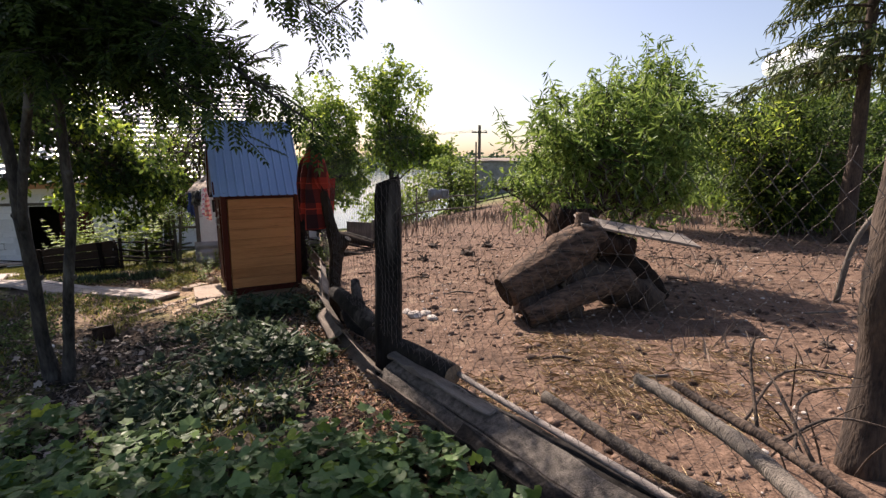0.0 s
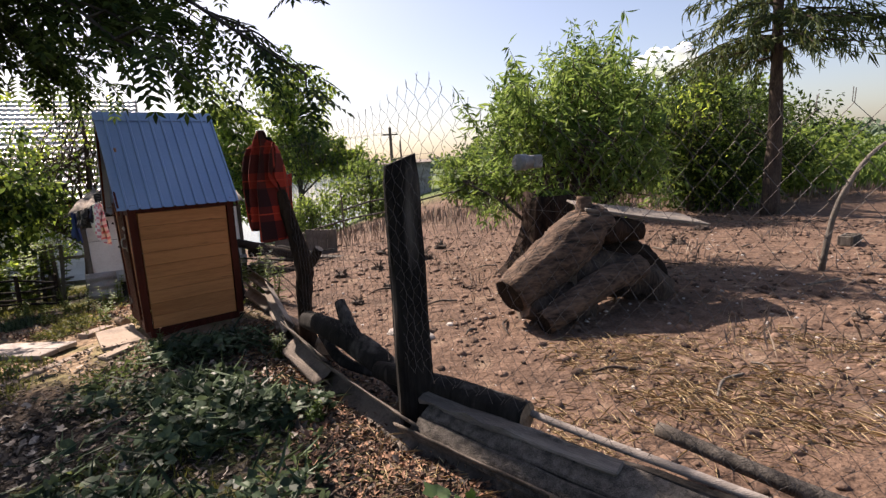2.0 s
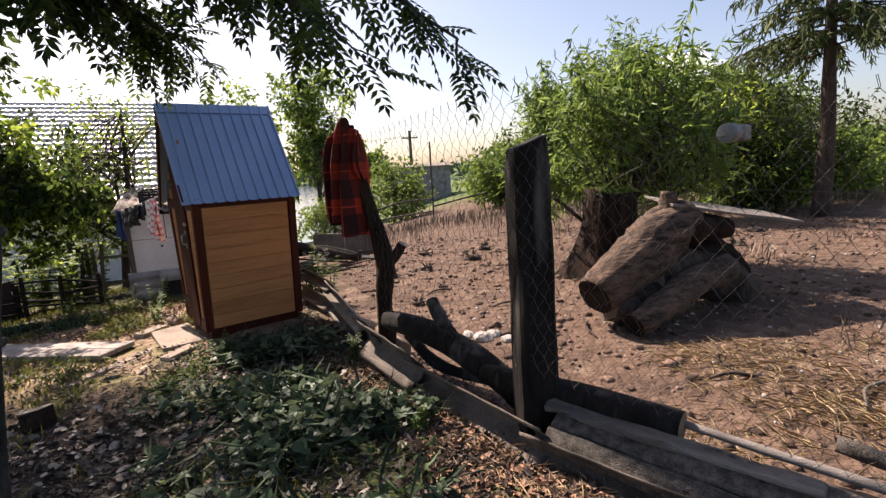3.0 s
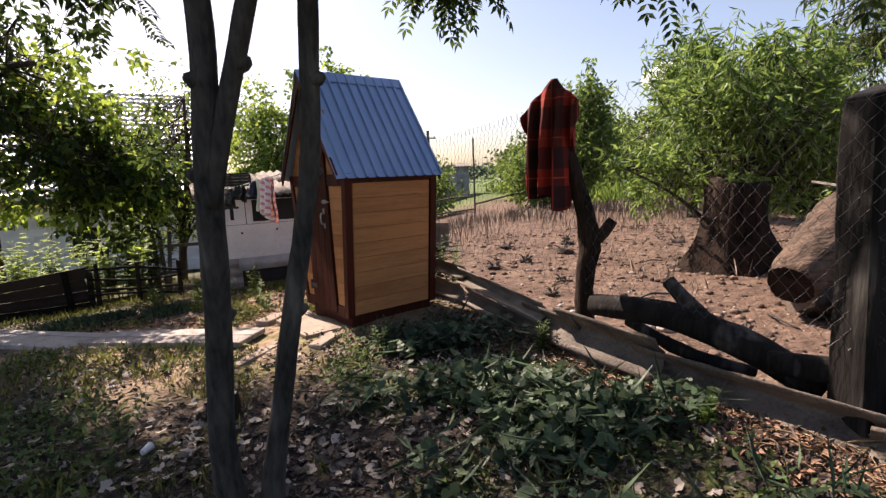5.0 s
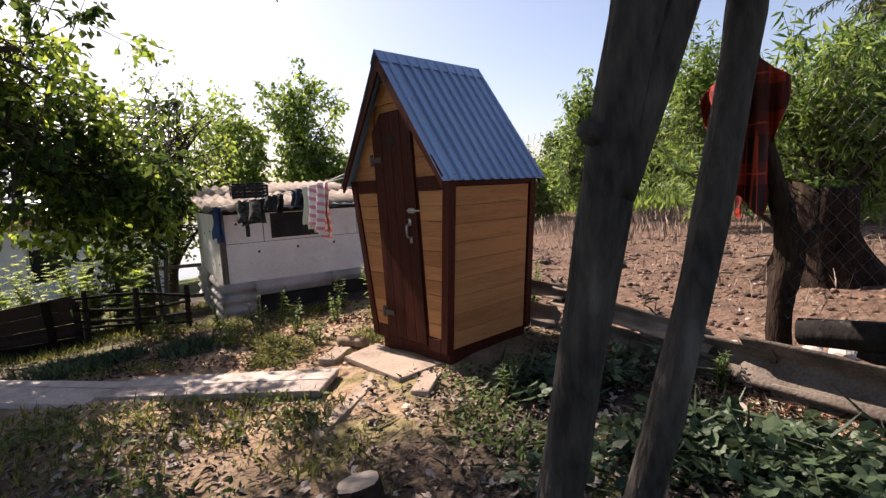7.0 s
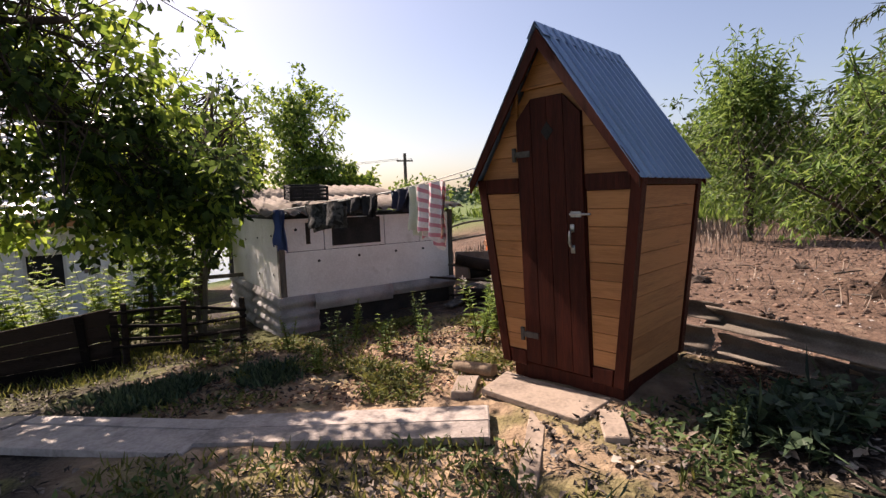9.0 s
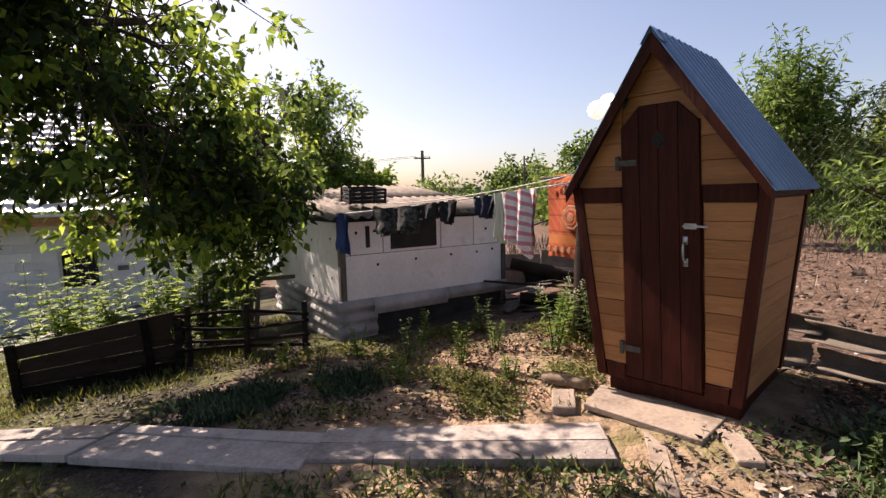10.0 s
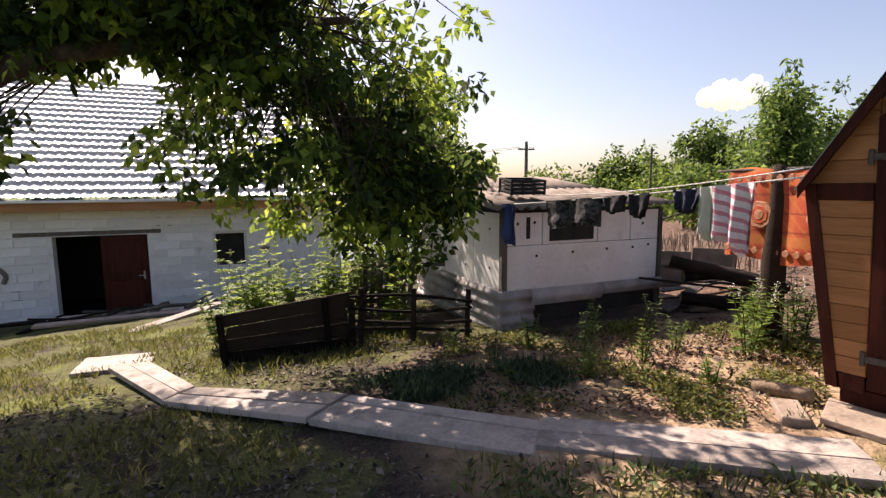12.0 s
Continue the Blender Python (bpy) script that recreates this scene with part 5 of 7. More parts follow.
def cloth(name, u0, u1, drop, mat, label, category, seed, taper=0.0, folds=3, depth=0.025, ragged=0.05):
    """A cloth folded over the line between u0 and u1, hanging by drop."""
    r = np.random.default_rng(seed)
    nu, nv = 18, 12
    a, b = on_line(u0), on_line(u1)
    side = Vector((-(b - a).y, (b - a).x, 0)).normalized()
    bm = bmesh.new()
    ph = r.random() * 6
    for layer in (0, 1):
        rows_ = []
        for j in range(nv + 1):
            v = j / nv
            row = []
            for i in range(nu + 1):
                u = i / nu
                uu = 0.5 + (u - 0.5) * (1 - taper * v)
                p = a.lerp(b, uu)
                f = math.sin(u * folds * 6.28 + ph) * depth * (0.3 + v) + noise.noise((u * 4 + seed, v * 3, layer)) * 0.02
                dz = drop * v * (1 - layer * 0.12) * (1 + ragged * math.sin(u * 5 + ph) + ragged * 0.6 * noise.noise((u * 6, seed, 0)))
                row.append(bm.verts.new(p + side * (f + (-0.012 if layer else 0.012) * (1 + v)) - Vector((0, 0, dz - 0.008))))
            rows_.append(row)
        for j in range(nv):
            for i in range(nu):
                bm.faces.new((rows_[j][i], rows_[j][i + 1], rows_[j + 1][i + 1], rows_[j + 1][i]))
    ob = part(name, bm, mat, None, "", True)
    return tagged(ob, label, category, "washing on the line")


cloth("trousers", 0.0, 0.06, 0.44, M["cloth_blue"], "blue trousers hanging from the clothes line", "trousers", 1, 0.1, 1)
cloth("dark_shirt", 0.22, 0.45, 0.26, M["cloth_black"], "black patterned shirt hanging from the clothes line", "shirt", 2, 0.1, 2)
cloth("black_vest", 0.46, 0.54, 0.15, M["cloth_plain"], "small black garment hanging from the clothes line", "underwear", 3, 0.3, 1)
cloth("black_vest", 0.55, 0.62, 0.2, M["cloth_plain"], "small black garment hanging from the clothes line", "underwear", 4, 0.4, 1)
cloth("dark_sock", 0.69, 0.77, 0.18, M["cloth_navy"], "navy socks pegged on the clothes line", "socks", 5, 0.4, 2)
cloth("green_cloth", 0.765, 0.80, 0.4, M["cloth_pale"], "pale green-white cloth on the clothes line", "cloth", 6, 0.1, 1)
cloth("striped_towel", 0.80, 0.90, 0.46, M["cloth_stripe"], "white and pink striped towel on the clothes line", "towel", 7, 0.15, 2, 0.03, 0.12)


def carpet():
    a, b = Vector((-2.55, 8.95, 1.44)), Vector((-2.28, 7.75, 1.48))
    th = thing("carpet", frame_of(a, b - a, a.z), "red and orange patterned carpet hung over a rail", "carpet")
    L = (b - a).length
    for layer, y in ((0, -0.03), (1, 0.035)):
        bm = bmesh.new()
        rows_ = []
        H = 0.86 if layer == 0 else 0.7
        for j in range(9):
            rows_.append([bm.verts.new((L * i / 16, y * (1 if j else 0.2) + 0.015 * math.sin(i * 0.9 + j * 0.3), 0.03 - H * j / 8 + 0.02 * math.sin(i * 0.6))) for i in range(17)])
        for j in range(8):
            for i in range(16):
                bm.faces.new((rows_[j][i], rows_[j][i + 1], rows_[j + 1][i + 1], rows_[j + 1][i]))
        part("woven_face", bm, M["carpet"], th, "", True)
        if layer == 0:
            for x, z, w, h in ((L * 0.32, -0.4, 0.27, 0.27), (L * 0.78, -0.4, 0.27, 0.27)):
                bm = bmesh.new()
                tube(bm, [(x, y - 0.03, z), (x, y - 0.036, z)], [w / 2, w / 2 - 0.01], 8)
                part("medallion", bm, M["carpet_pale"], th, "pale octagonal medallion")
                bm = bmesh.new()
                tube(bm, [(x, y - 0.036, z), (x, y - 0.041, z)], [0.09, 0.085], 8)
                part("medallion_core", bm, M["carpet"], th)
                bm = bmesh.new()
                tube(bm, [(x, y - 0.041, z), (x, y - 0.045, z)], [0.05, 0.045], 8)
                part("medallion_core", bm, M["carpet_pale"], th)
            for z in (-0.06, -0.74):
                for k in range(12):
                    x = L * (k + 0.5) / 12
                    bm = bmesh.new()
                    tube(bm, [(x, y - 0.02, z), (x, y - 0.03, z)], [0.035, 0.03], 8)
                    part("border_motif", bm, M["carpet_pale"], th)
    for x, zb in ((L * 0.42, 0), (L + 0.05, 0)):
        p = th.matrix_basis @ Vector((x, 0, 0))
        g = ground_z(p.x, p.y)
        log("line_post", [(p.x, p.y, g - 0.05), (p.x + 0.01, p.y, (g + p.z) / 2), (p.x, p.y, p.z + 0.06)], [0.12, 0.1, 0.05], M["wood_rot"], "old round post carrying the carpet rail", "post", 10, 0.1, 70)
    p0, p1 = th.matrix_basis @ Vector((-0.15, 0, 0.02)), th.matrix_basis @ Vector((L + 0.15, 0, 0.02))
    log("carpet_rail", [p0, p0.lerp(p1, 0.5), p1], [0.014, 0.014, 0.014], M["wood_old"], "thin rail under the carpet", "rail", 8, 0.05, 71)


carpet()
# heap of old boards and a rotten beam behind the shed's end
for i, (x, y, z, L, a, tilt) in enumerate(((-2.0, 10.1, -0.1, 1.5, 20, 4), (-1.9, 10.3, 0.02, 1.3, 8, -5), (-1.7, 9.9, -0.18, 1.4, -10, 3), (-1.6, 10.2, 0.1, 1.2, 25, 2), (-2.1, 9.9, -0.2, 1.1, 35, 0), (-1.4, 10.0, 0.05, 1.3, 0, 7), (-2.2, 9.7, 0.12, 1.6, -14, 6), (-2.3, 9.5, -0.15, 1.5, 12, -4), (-1.8, 9.45, -0.2, 1.7, -22, 2), (-2.05, 9.95, 0.24, 1.3, 2, 9), (-1.2, 9.6, -0.1, 1.4, 30, 5), (-2.4, 9.9, -0.05, 1.2, 40, -6))):
    o = part("old_board", boxed((L, 0.14, 0.025), None, 0.004, 0.004, 3), M["wood_old" if i % 2 else "wood_rot"])
    o.matrix_basis = pose(x, y, z, 10 * (i % 3 - 1), tilt, a)
    tagged(o, "grey rotten board in the heap behind the shed", "board", "heap of old boards")
for k, (za, zb, yy) in enumerate(((0.42, 0.1, 9.62), (0.02, -0.1, 9.35), (-0.2, -0.22, 9.3))):
    log("rotten_beam", [(-2.62, yy + 0.25, za), (-2.0, yy, (za + zb) / 2), (-1.35, yy - 0.1, zb)], [0.07, 0.085, 0.06], M["wood_rot"], "dark rotten beam lying across the board heap", "beam", 12, 0.2, 73 + k)
log("rotten_beam", [(-2.45, 9.85, 0.22), (-1.9, 9.75, 0.25), (-1.3, 9.6, 0.1)], [0.07, 0.075, 0.06], M["wood_burnt"], "dark rotten beam lying on the board heap", "beam", 10, 0.2, 72)
th = thing("slate_fence", frame_of((-2.2, 11.2), (1, -0.25), -0.35), "grey flat slate fence behind the board heap", "fence")
for i in range(2):
    part("slate", boxed((0.62, 0.02, 0.7 + random.uniform(-.08, .08)), Matrix.Translation((0.3 + i * 0.63, random.uniform(-.01, .01), 0.38)) @ pose(0, 0, 0, 0, random.uniform(-2, 2), 0), 0.003), M["asbestos"], th)


# plaid blanket draped over the crooked post
def blanket():
    bm = bmesh.new()
    nu, nv = 72, 30
    top = Vector((-1.335, 5.13, 1.87))
    ax = Vector((0.72, -0.69, 0)).normalized()
    sd = Vector((-ax.y, ax.x, 0))
    rows_ = []
    for j in range(nv + 1):
        v = j / nv
        row = []
        for i in range(nu + 1):
            u = i / nu
            ang = u * 2 * math.pi * 0.93 + 0.25
            right = math.cos(ang) > 0
            if right:
                wx = float(np.interp(v, [0, 0.08, 0.2, 0.32, 0.6, 1], [0.02, 0.055, 0.16, 0.17, 0.12, 0.085]))
            else:
                wx = float(np.interp(v, [0, 0.1, 0.25, 0.4, 1], [0.02, 0.09, 0.22, 0.23, 0.17]))
            wy = 0.03 + 0.05 * min(1, v * 2)
            deep = min(1, v * 2.5)
            x = math.cos(ang) * wx * (1 + 0.1 * math.sin(v * 9 + ang * 2))
            y = math.sin(ang) * wy + deep * (0.062 * math.sin(x * 62 + 1.0 + v * 1.5) + 0.016 * math.sin(x * 120 + 2.0))
            drop = 0.81 * v + (0.05 * math.sin(x * 17) + 0.02 * math.sin(x * 41)) * v
            lift = 0.02 * max(0, math.cos(ang)) * math.exp(-(v - 0.17) ** 2 * 60)
            row.append(bm.verts.new(top + ax * x + sd * y + Vector((0, 0, -drop + lift))))
        rows_.append(row)
    for j in range(nv):
        for i in range(nu):
            bm.faces.new((rows_[j][i], rows_[j][i + 1], rows_[j + 1][i + 1], rows_[j + 1][i]))
    bm.faces.new(list(reversed(rows_[0])))
    # a corner of it hangs back along the post
    fl = []
    for j in range(9):
        v = j / 8
        fl.append([bm.verts.new(Vector((-1.3, 5.17, 1.64)) + Vector((0.5, 0.8, 0)) * (0.26 * u_ * (1 - 0.15 * v)) + Vector((0.02 * math.sin(u_ * 9 + v), 0, -0.56 * v - 0.12 * u_ + 0.03 * math.sin(u_ * 7)))) for u_ in [i / 8 for i in range(9)]])
    for j in range(8):
        for i in range(8):
            bm.faces.new((fl[j][i], fl[j][i + 1], fl[j + 1][i + 1], fl[j + 1][i]))
    ob = part("plaid_blanket", bm, M["plaid"], None, "", True)
    tagged(ob, "red and black plaid blanket draped over the crooked post", "blanket")


blanket()


def chain_link():
    path = [Vector(p) for p in ((-1.83, 7.35, 1.62), (-1.2, 5.12, 1.72), (-0.53, 3.7, 1.82), (-0.35, 3.37, 1.93), (-0.1, 2.97, 1.64), (0.4, 2.3, 1.6), (1.12, 1.25, 1.72))]
    th = thing("chain_link_fence", pose(-0.45, 3.8, 0), "rusty grey chain-link netting along the pen fence", "chain-link fence")
    off = th.matrix_basis.translation
    seg = []
    for a, b in zip(path, path[1:]):
        seg.append(((b - a).xy.length, a, b))
    total = sum(s[0] for s in seg)

    def at(d):
        for L, a, b in seg:
            if d <= L:
                return a.lerp(b, d / L), Vector((-(b - a).y, (b - a).x, 0)).normalized()
            d -= L
        L, a, b = seg[-1]
        return b.copy(), Vector((-(b - a).y, (b - a).x, 0)).normalized()
    w, h = 0.038, 0.05
    bm = bmesh.new()
    n = int(total / w)
    for k in range(n):
        pts = []
        _, s0 = at(k * w)
        tp, _ = at(k * w)
        zt = tp.z
        m = int((zt - 0.36) / h)
        for j in range(m):
            d = k * w + (w * 1.06 if (j + k) % 2 else -0.06 * w)
            p, s = at(max(0, d))
            z = zt - j * h
            bulge = 0.06 * noise.noise((d * 1.2, z * 1.5, 3)) + (0.008 if j % 2 else -0.008)
            pts.append(Vector((p.x, p.y, z)) + s * bulge - off)
        # a loose spur at the top of each strand
        pts.insert(0, pts[0] + Vector((random.uniform(-.01, .01), random.uniform(-.01, .01), 0.035)))
        tube(bm, pts, [0.0012] * len(pts), 3, caps=False)
    me_ = part("netting", bm, M["wire"], th)
    me_["kind"] = "stuff"
    bm = bmesh.new()
    tube(bm, [at(total * i / 30)[0] - off + Vector((0, 0, -0.3)) for i in range(31)], [0.001] * 31, 4)
    part("tension_wire", bm, M["wire"], th)


chain_link()


def canister():
    """A grey plastic canister cut open and hung by a wire on the netting."""
    th = thing("plastic_canister", pose(-0.03, 2.83, 1.52, 0, 0, 20) @ Matrix.Scale(0.52, 4), "grey cut plastic canister hanging on the netting", "canister")
    bm = bmesh.new()
    tube(bm, [(-0.1, 0, 0), (-0.095, 0, 0), (-0.02, 0, 0), (-0.018, 0, 0), (0.03, 0, 0)], [0.055, 0.06, 0.06, 0.045, 0.045], 20)
    part("body", bm, M["plastic_grey"], th, "", True)
    part("box_end", boxed((0.09, 0.09, 0.1), Matrix.Translation((0.075, 0, 0)), 0.012), M["plastic_grey"], th)
    bm = bmesh.new()
    tube(bm, [(-0.06, 0, 0), (-0.058, 0, 0)], [0.061, 0.061], 20)
    part("band", bm, M["metal"], th)
    bm = bmesh.new()
    tube(bm, smooth_line([(-0.1, 0, -0.02), (-0.2, 0.12, -0.05), (-0.3, 0.4, -0.15), (-0.33, 0.75, -0.3)]), [0.0025] * 13, 5)
    part("wire", bm, M["wire"], th)


canister()

# breeze block lying in the pen
o = thing("breeze_block", pose(6.63, 7.03, ground_z(6.63, 7.03), 0, 0, 25), "grey hollow breeze block on the earth", "block")
bm = bmesh.new()
for s, c in (((0.4, 0.03, 0.14), (0, -0.08, 0.07)), ((0.4, 0.03, 0.14), (0, 0.08, 0.07)), ((0.03, 0.13, 0.14), (-0.185, 0, 0.07)), ((0.03, 0.13, 0.14), (0.185, 0, 0.07)), ((0.03, 0.13, 0.14), (0, 0, 0.07))):
    box(bm, s, Matrix.Translation(c), 0.004)
part("block", bm, M["wood_old"], o)
for i, (x, y, s) in enumerate(((-0.31, 5.31, 0.09), (-0.2, 5.4, 0.07), (-0.42, 5.45, 0.06), (-0.12, 5.22, 0.06), (0.15, 5.5, 0.04))):
    bm = bmesh.new()
    bmesh.ops.create_icosphere(bm, subdivisions=2, radius=s)
    for v in bm.verts:
        v.co *= 1 + 0.35 * noise.noise(v.co * 14 + Vector((i, 0, 0)))
        v.co.z *= 0.6
    ob = part("stone", bm, M["stone"])
    ob.location = (x, y, ground_z(x, y) + s * 0.2)
    tagged(ob, "pale rough stone on the earth of the pen", "stone", "stones by the fence")


def utility_pole(x, y, h):
    th = thing("utility_pole", pose(x, y, ground_z(x, y) - 0.3), "grey wooden utility pole with crossarm and wires", "utility pole")
    bm = bmesh.new()
    tube(bm, [(0, 0, 0), (0, 0, h)], [0.14, 0.1], 10)
    part("pole", bm, M["wood_old"], th)
    part("crossarm", boxed((1.1, 0.09, 0.09), Matrix.Translation((0, 0, h - 0.5)), 0.01), M["wood_old"], th)
    for k in (-0.48, 0.48):
        bm = bmesh.new()
        tube(bm, [(k, 0, h - 0.46), (k, 0, h - 0.4), (k, 0, h - 0.36)], [0.03, 0.045, 0.02], 8)
        part("insulator", bm, M["panel_white"], th)
        bm = bmesh.new()
        tube(bm, [(k - 60 * u, -8 * u, h - 0.36 - 1.3 * 4 * u * (1 - u) - 1.2 * u) for u in [i / 20 for i in range(21)]], [0.012] * 21, 4)
        part("wire", bm, M["wire"], th)


utility_pole(2.64, 36.5, 5.6)
# slender metal rod of the far fence
for x, y in ((1.15, 17.5), (3.4, 19.5), (-0.9, 16.8), (5.6, 20.5)):
    bm = bmesh.new()
    g = ground_z(x, y)
    tube(bm, [(x, y, g), (x, y, g + 2.6 if x < 2 and x > 0 else g + 1.3)], [0.03, 0.028], 8)
    tagged(part("fence_stake", bm, M["wood_old"]), "thin dark stake of the far field fence", "stake", "far fence stakes")
for i, (x0, y0, x1, y1, z) in enumerate(((-2.5, 16.2, 1.15, 17.5, 0.35), (1.15, 17.5, 5.6, 20.5, 0.5), (-0.9, 16.8, 1.15, 17.5, 0.75))):
    log("far_rail", [(x0, y0, ground_z(x0, y0) + z), ((x0 + x1) / 2, (y0 + y1) / 2, ground_z((x0 + x1) / 2, (y0 + y1) / 2) + z + 0.08), (x1, y1, ground_z(x1, y1) + z)], [0.03, 0.03, 0.025], M["wood_old"], "thin grey pole rail of the far fence", "rail", 7, 0.1, 80 + i)
# pale sheds beyond the field
for (x, y, w, d, h, a) in ((3.5, 36.0, 3.4, 2.4, 2.6, -8),):
    th = thing("far_shed", pose(x, y, ground_z(x, y) - 0.1, 0, 0, a), "pale grey panel shed beyond the field", "shed")
    part("wall", boxed((w, d, h), Matrix.Translation((0, 0, h / 2)), 0.01), M["skirt"], th)
    part("roof", boxed((w + 0.3, d + 0.3, 0.06), Matrix.Translation((0, 0, h + 0.05)) @ pose(0, 0, 0, 5, 0, 0), 0.01), M["asbestos"], th)


def fence_out(x, y):
    return x + 0.43 + (y - 3.7) * 0.39 > 0.25


def root_clump(x, y, s, seed):
    """A dark uprooted clump of earth and roots."""
    r = np.random.default_rng(seed)
    bm = bmesh.new()
    bmesh.ops.create_icosphere(bm, subdivisions=2, radius=s)
    for v in bm.verts:
        v.co *= 1 + 0.6 * noise.noise(v.co * (5 / s * 0.3) + Vector((seed, 0, 0)))
        v.co.z *= 0.55
    for k in range(7):
        a = r.random() * 6.28
        e = Vector((math.cos(a), math.sin(a), r.uniform(0.1, 1.1))) * s * r.uniform(0.9, 1.5)
        tube(bm, [Vector((0, 0, 0)), e * 0.6 + Vector((0, 0, s * 0.2)), e], [s * 0.16, s * 0.1, s * 0.04], 5, 0.2, k)
    ob = part("root_clump", bm, M["bark_brown"])
    ob.location = (x, y, ground_z(x, y) + s * 0.15)
    tagged(ob, "dark uprooted clump of roots on the field", "root clump", "root clumps on the field")


for i, (x, y, s) in enumerate(((0.45, 9.0, 0.13), (-0.35, 8.5, 0.1), (0.9, 9.9, 0.12), (-0.9, 8.2, 0.09), (-0.2, 9.9, 0.1), (2.6, 9.3, 0.1), (4.6, 8.2, 0.12), (6.0, 9.4, 0.14), (-0.7, 6.7, 0.07), (-0.3, 7.4, 0.06), (3.6, 4.4, 0.06), (1.1, 4.2, 0.045))):
    root_clump(x, y, s, 900 + i)
# loose sticks and chips about the pen
for i in range(26):
    r = np.random.default_rng(950 + i)
    x, y, a = r.uniform(-0.9, 5.5), r.uniform(3.2, 9.5), r.uniform(0, 6.28)
    if fence_out(x, y):
        L = r.uniform(0.15, 0.6)
        z = ground_z(x, y) + 0.015
        log("loose_stick", [(x, y, z), (x + L * 0.5 * math.cos(a), y + L * 0.5 * math.sin(a), z + 0.02), (x + L * math.cos(a + 0.2), y + L * math.sin(a + 0.2), z)], [0.012, 0.011, 0.007], M["wood_old" if i % 3 else "bark_brown"], "loose dry stick lying on the earth", "stick", 6, 0.15, 960 + i)
# ---- trees ----
def tree(name, base, trunk, radii, crowns, leaf, mat, bark, label, category="tree", seed=1, group="", twigs=70, per=60, spread=0.35, droop=0.3, flat=0.4, sides=9, lower=0.35, shoots=0, limb=0.45, ragged=0.5, mat2=None, share=0.3):
    """trunk: points above the base; crowns: (centre, radii) above the base; leaf: (length, width)."""
    rng = np.random.default_rng(seed)
    b = Vector((base[0], base[1], ground_z(base[0], base[1]) - 0.08))
    tr = thing(name, Matrix.Translation(b), label, category, group)
    bm = bmesh.new()
    line = smooth_line(trunk, 5)
    rr = np.interp(np.linspace(0, 1, len(line)), np.linspace(0, 1, len(radii)), radii)
    tube(bm, line, rr, sides, 0.12, seed)
    lb = bmesh.new()
    tips = []
    for (c, r) in crowns:
        c, r = np.array(c, float), np.array(r, float)
        n = max(6, int(twigs * min(1.0, (float(np.prod(r)) ** (1 / 3) / 0.8) ** 2)))
        d = unit(rng, n) * (rng.random((n, 1)) ** 0.4)
        # an uneven outline: stretch by low-frequency noise
        k = np.array([1 + ragged * noise.noise((float(q[0]) * 2 + seed, float(q[1]) * 2, float(q[2]) * 2)) for q in d])[:, None]
        pts = c + d * r * k
        nl = max(3, n // 9)
        for i in range(nl):
            j = int(len(line) * (lower + (1 - lower) * rng.random()))
            s = line[min(j, len(line) - 1)]
            e = Vector(pts[i])
            m1 = s.lerp(e, 0.45) + Vector((rng.normal() * 0.08, rng.normal() * 0.08, 0.12 * (e - s).length))
            br = float(rr[min(j, len(rr) - 1)]) * limb
            tube(lb, smooth_line([s, m1, e], 3), np.linspace(max(br, 0.008), 0.004 + 0.08 * br, 7), 5, caps=False)
            for q in range(i + nl, n, nl):
                e2 = Vector(pts[q])
                s2 = m1.lerp(e, rng.random())
                tube(lb, [s2, s2.lerp(e2, 0.5) + Vector((0, 0, 0.05)), e2], [max(br * 0.35, 0.005), 0.005 + br * 0.1, 0.003], 4, caps=False)
        tips.append(pts)
    extra = []
    for i in range(shoots):
        allp = np.concatenate(tips)
        q = allp[rng.integers(len(allp))]
        c = np.array(crowns[rng.integers(len(crowns))][0])
        d = (q - c) / max(np.linalg.norm(q - c), 0.01) * 0.7 + np.array([0, 0, 0.9]) + rng.normal(size=3) * 0.25
        e = q + d * rng.uniform(0.25, 0.8) * spread * 1.8
        tube(lb, [Vector(q), Vector(q * 0.5 + e * 0.5), Vector(e)], [0.006, 0.004, 0.002], 4, caps=False)
        extra += [q + (e - q) * u for u in np.linspace(0.1, 1, 6)]
    part("trunk", bm, bark, tr, "", True)
    part("branchwork", lb, bark, tr, "", True)["kind"] = "stuff"
    if extra:
        E = sprays(rng, np.array(extra), 4, spread * 0.12, leaf[0], leaf[1], droop, flat)
        link_mesh("shoot_foliage", blades_mesh("shoot_foliage", *E), mat, tr)["kind"] = "stuff"
    allt = np.concatenate(tips)
    # random twigs take mat2, so lit and shaded foliage differ by colour
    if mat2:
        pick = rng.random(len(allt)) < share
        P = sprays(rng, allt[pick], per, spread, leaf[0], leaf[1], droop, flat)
        link_mesh("crown", blades_mesh("crown", *P), mat2, tr, "foliage in a second leaf tone imitating sun and shade")
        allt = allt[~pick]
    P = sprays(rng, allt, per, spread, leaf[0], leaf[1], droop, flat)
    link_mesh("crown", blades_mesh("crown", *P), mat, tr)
    return tr


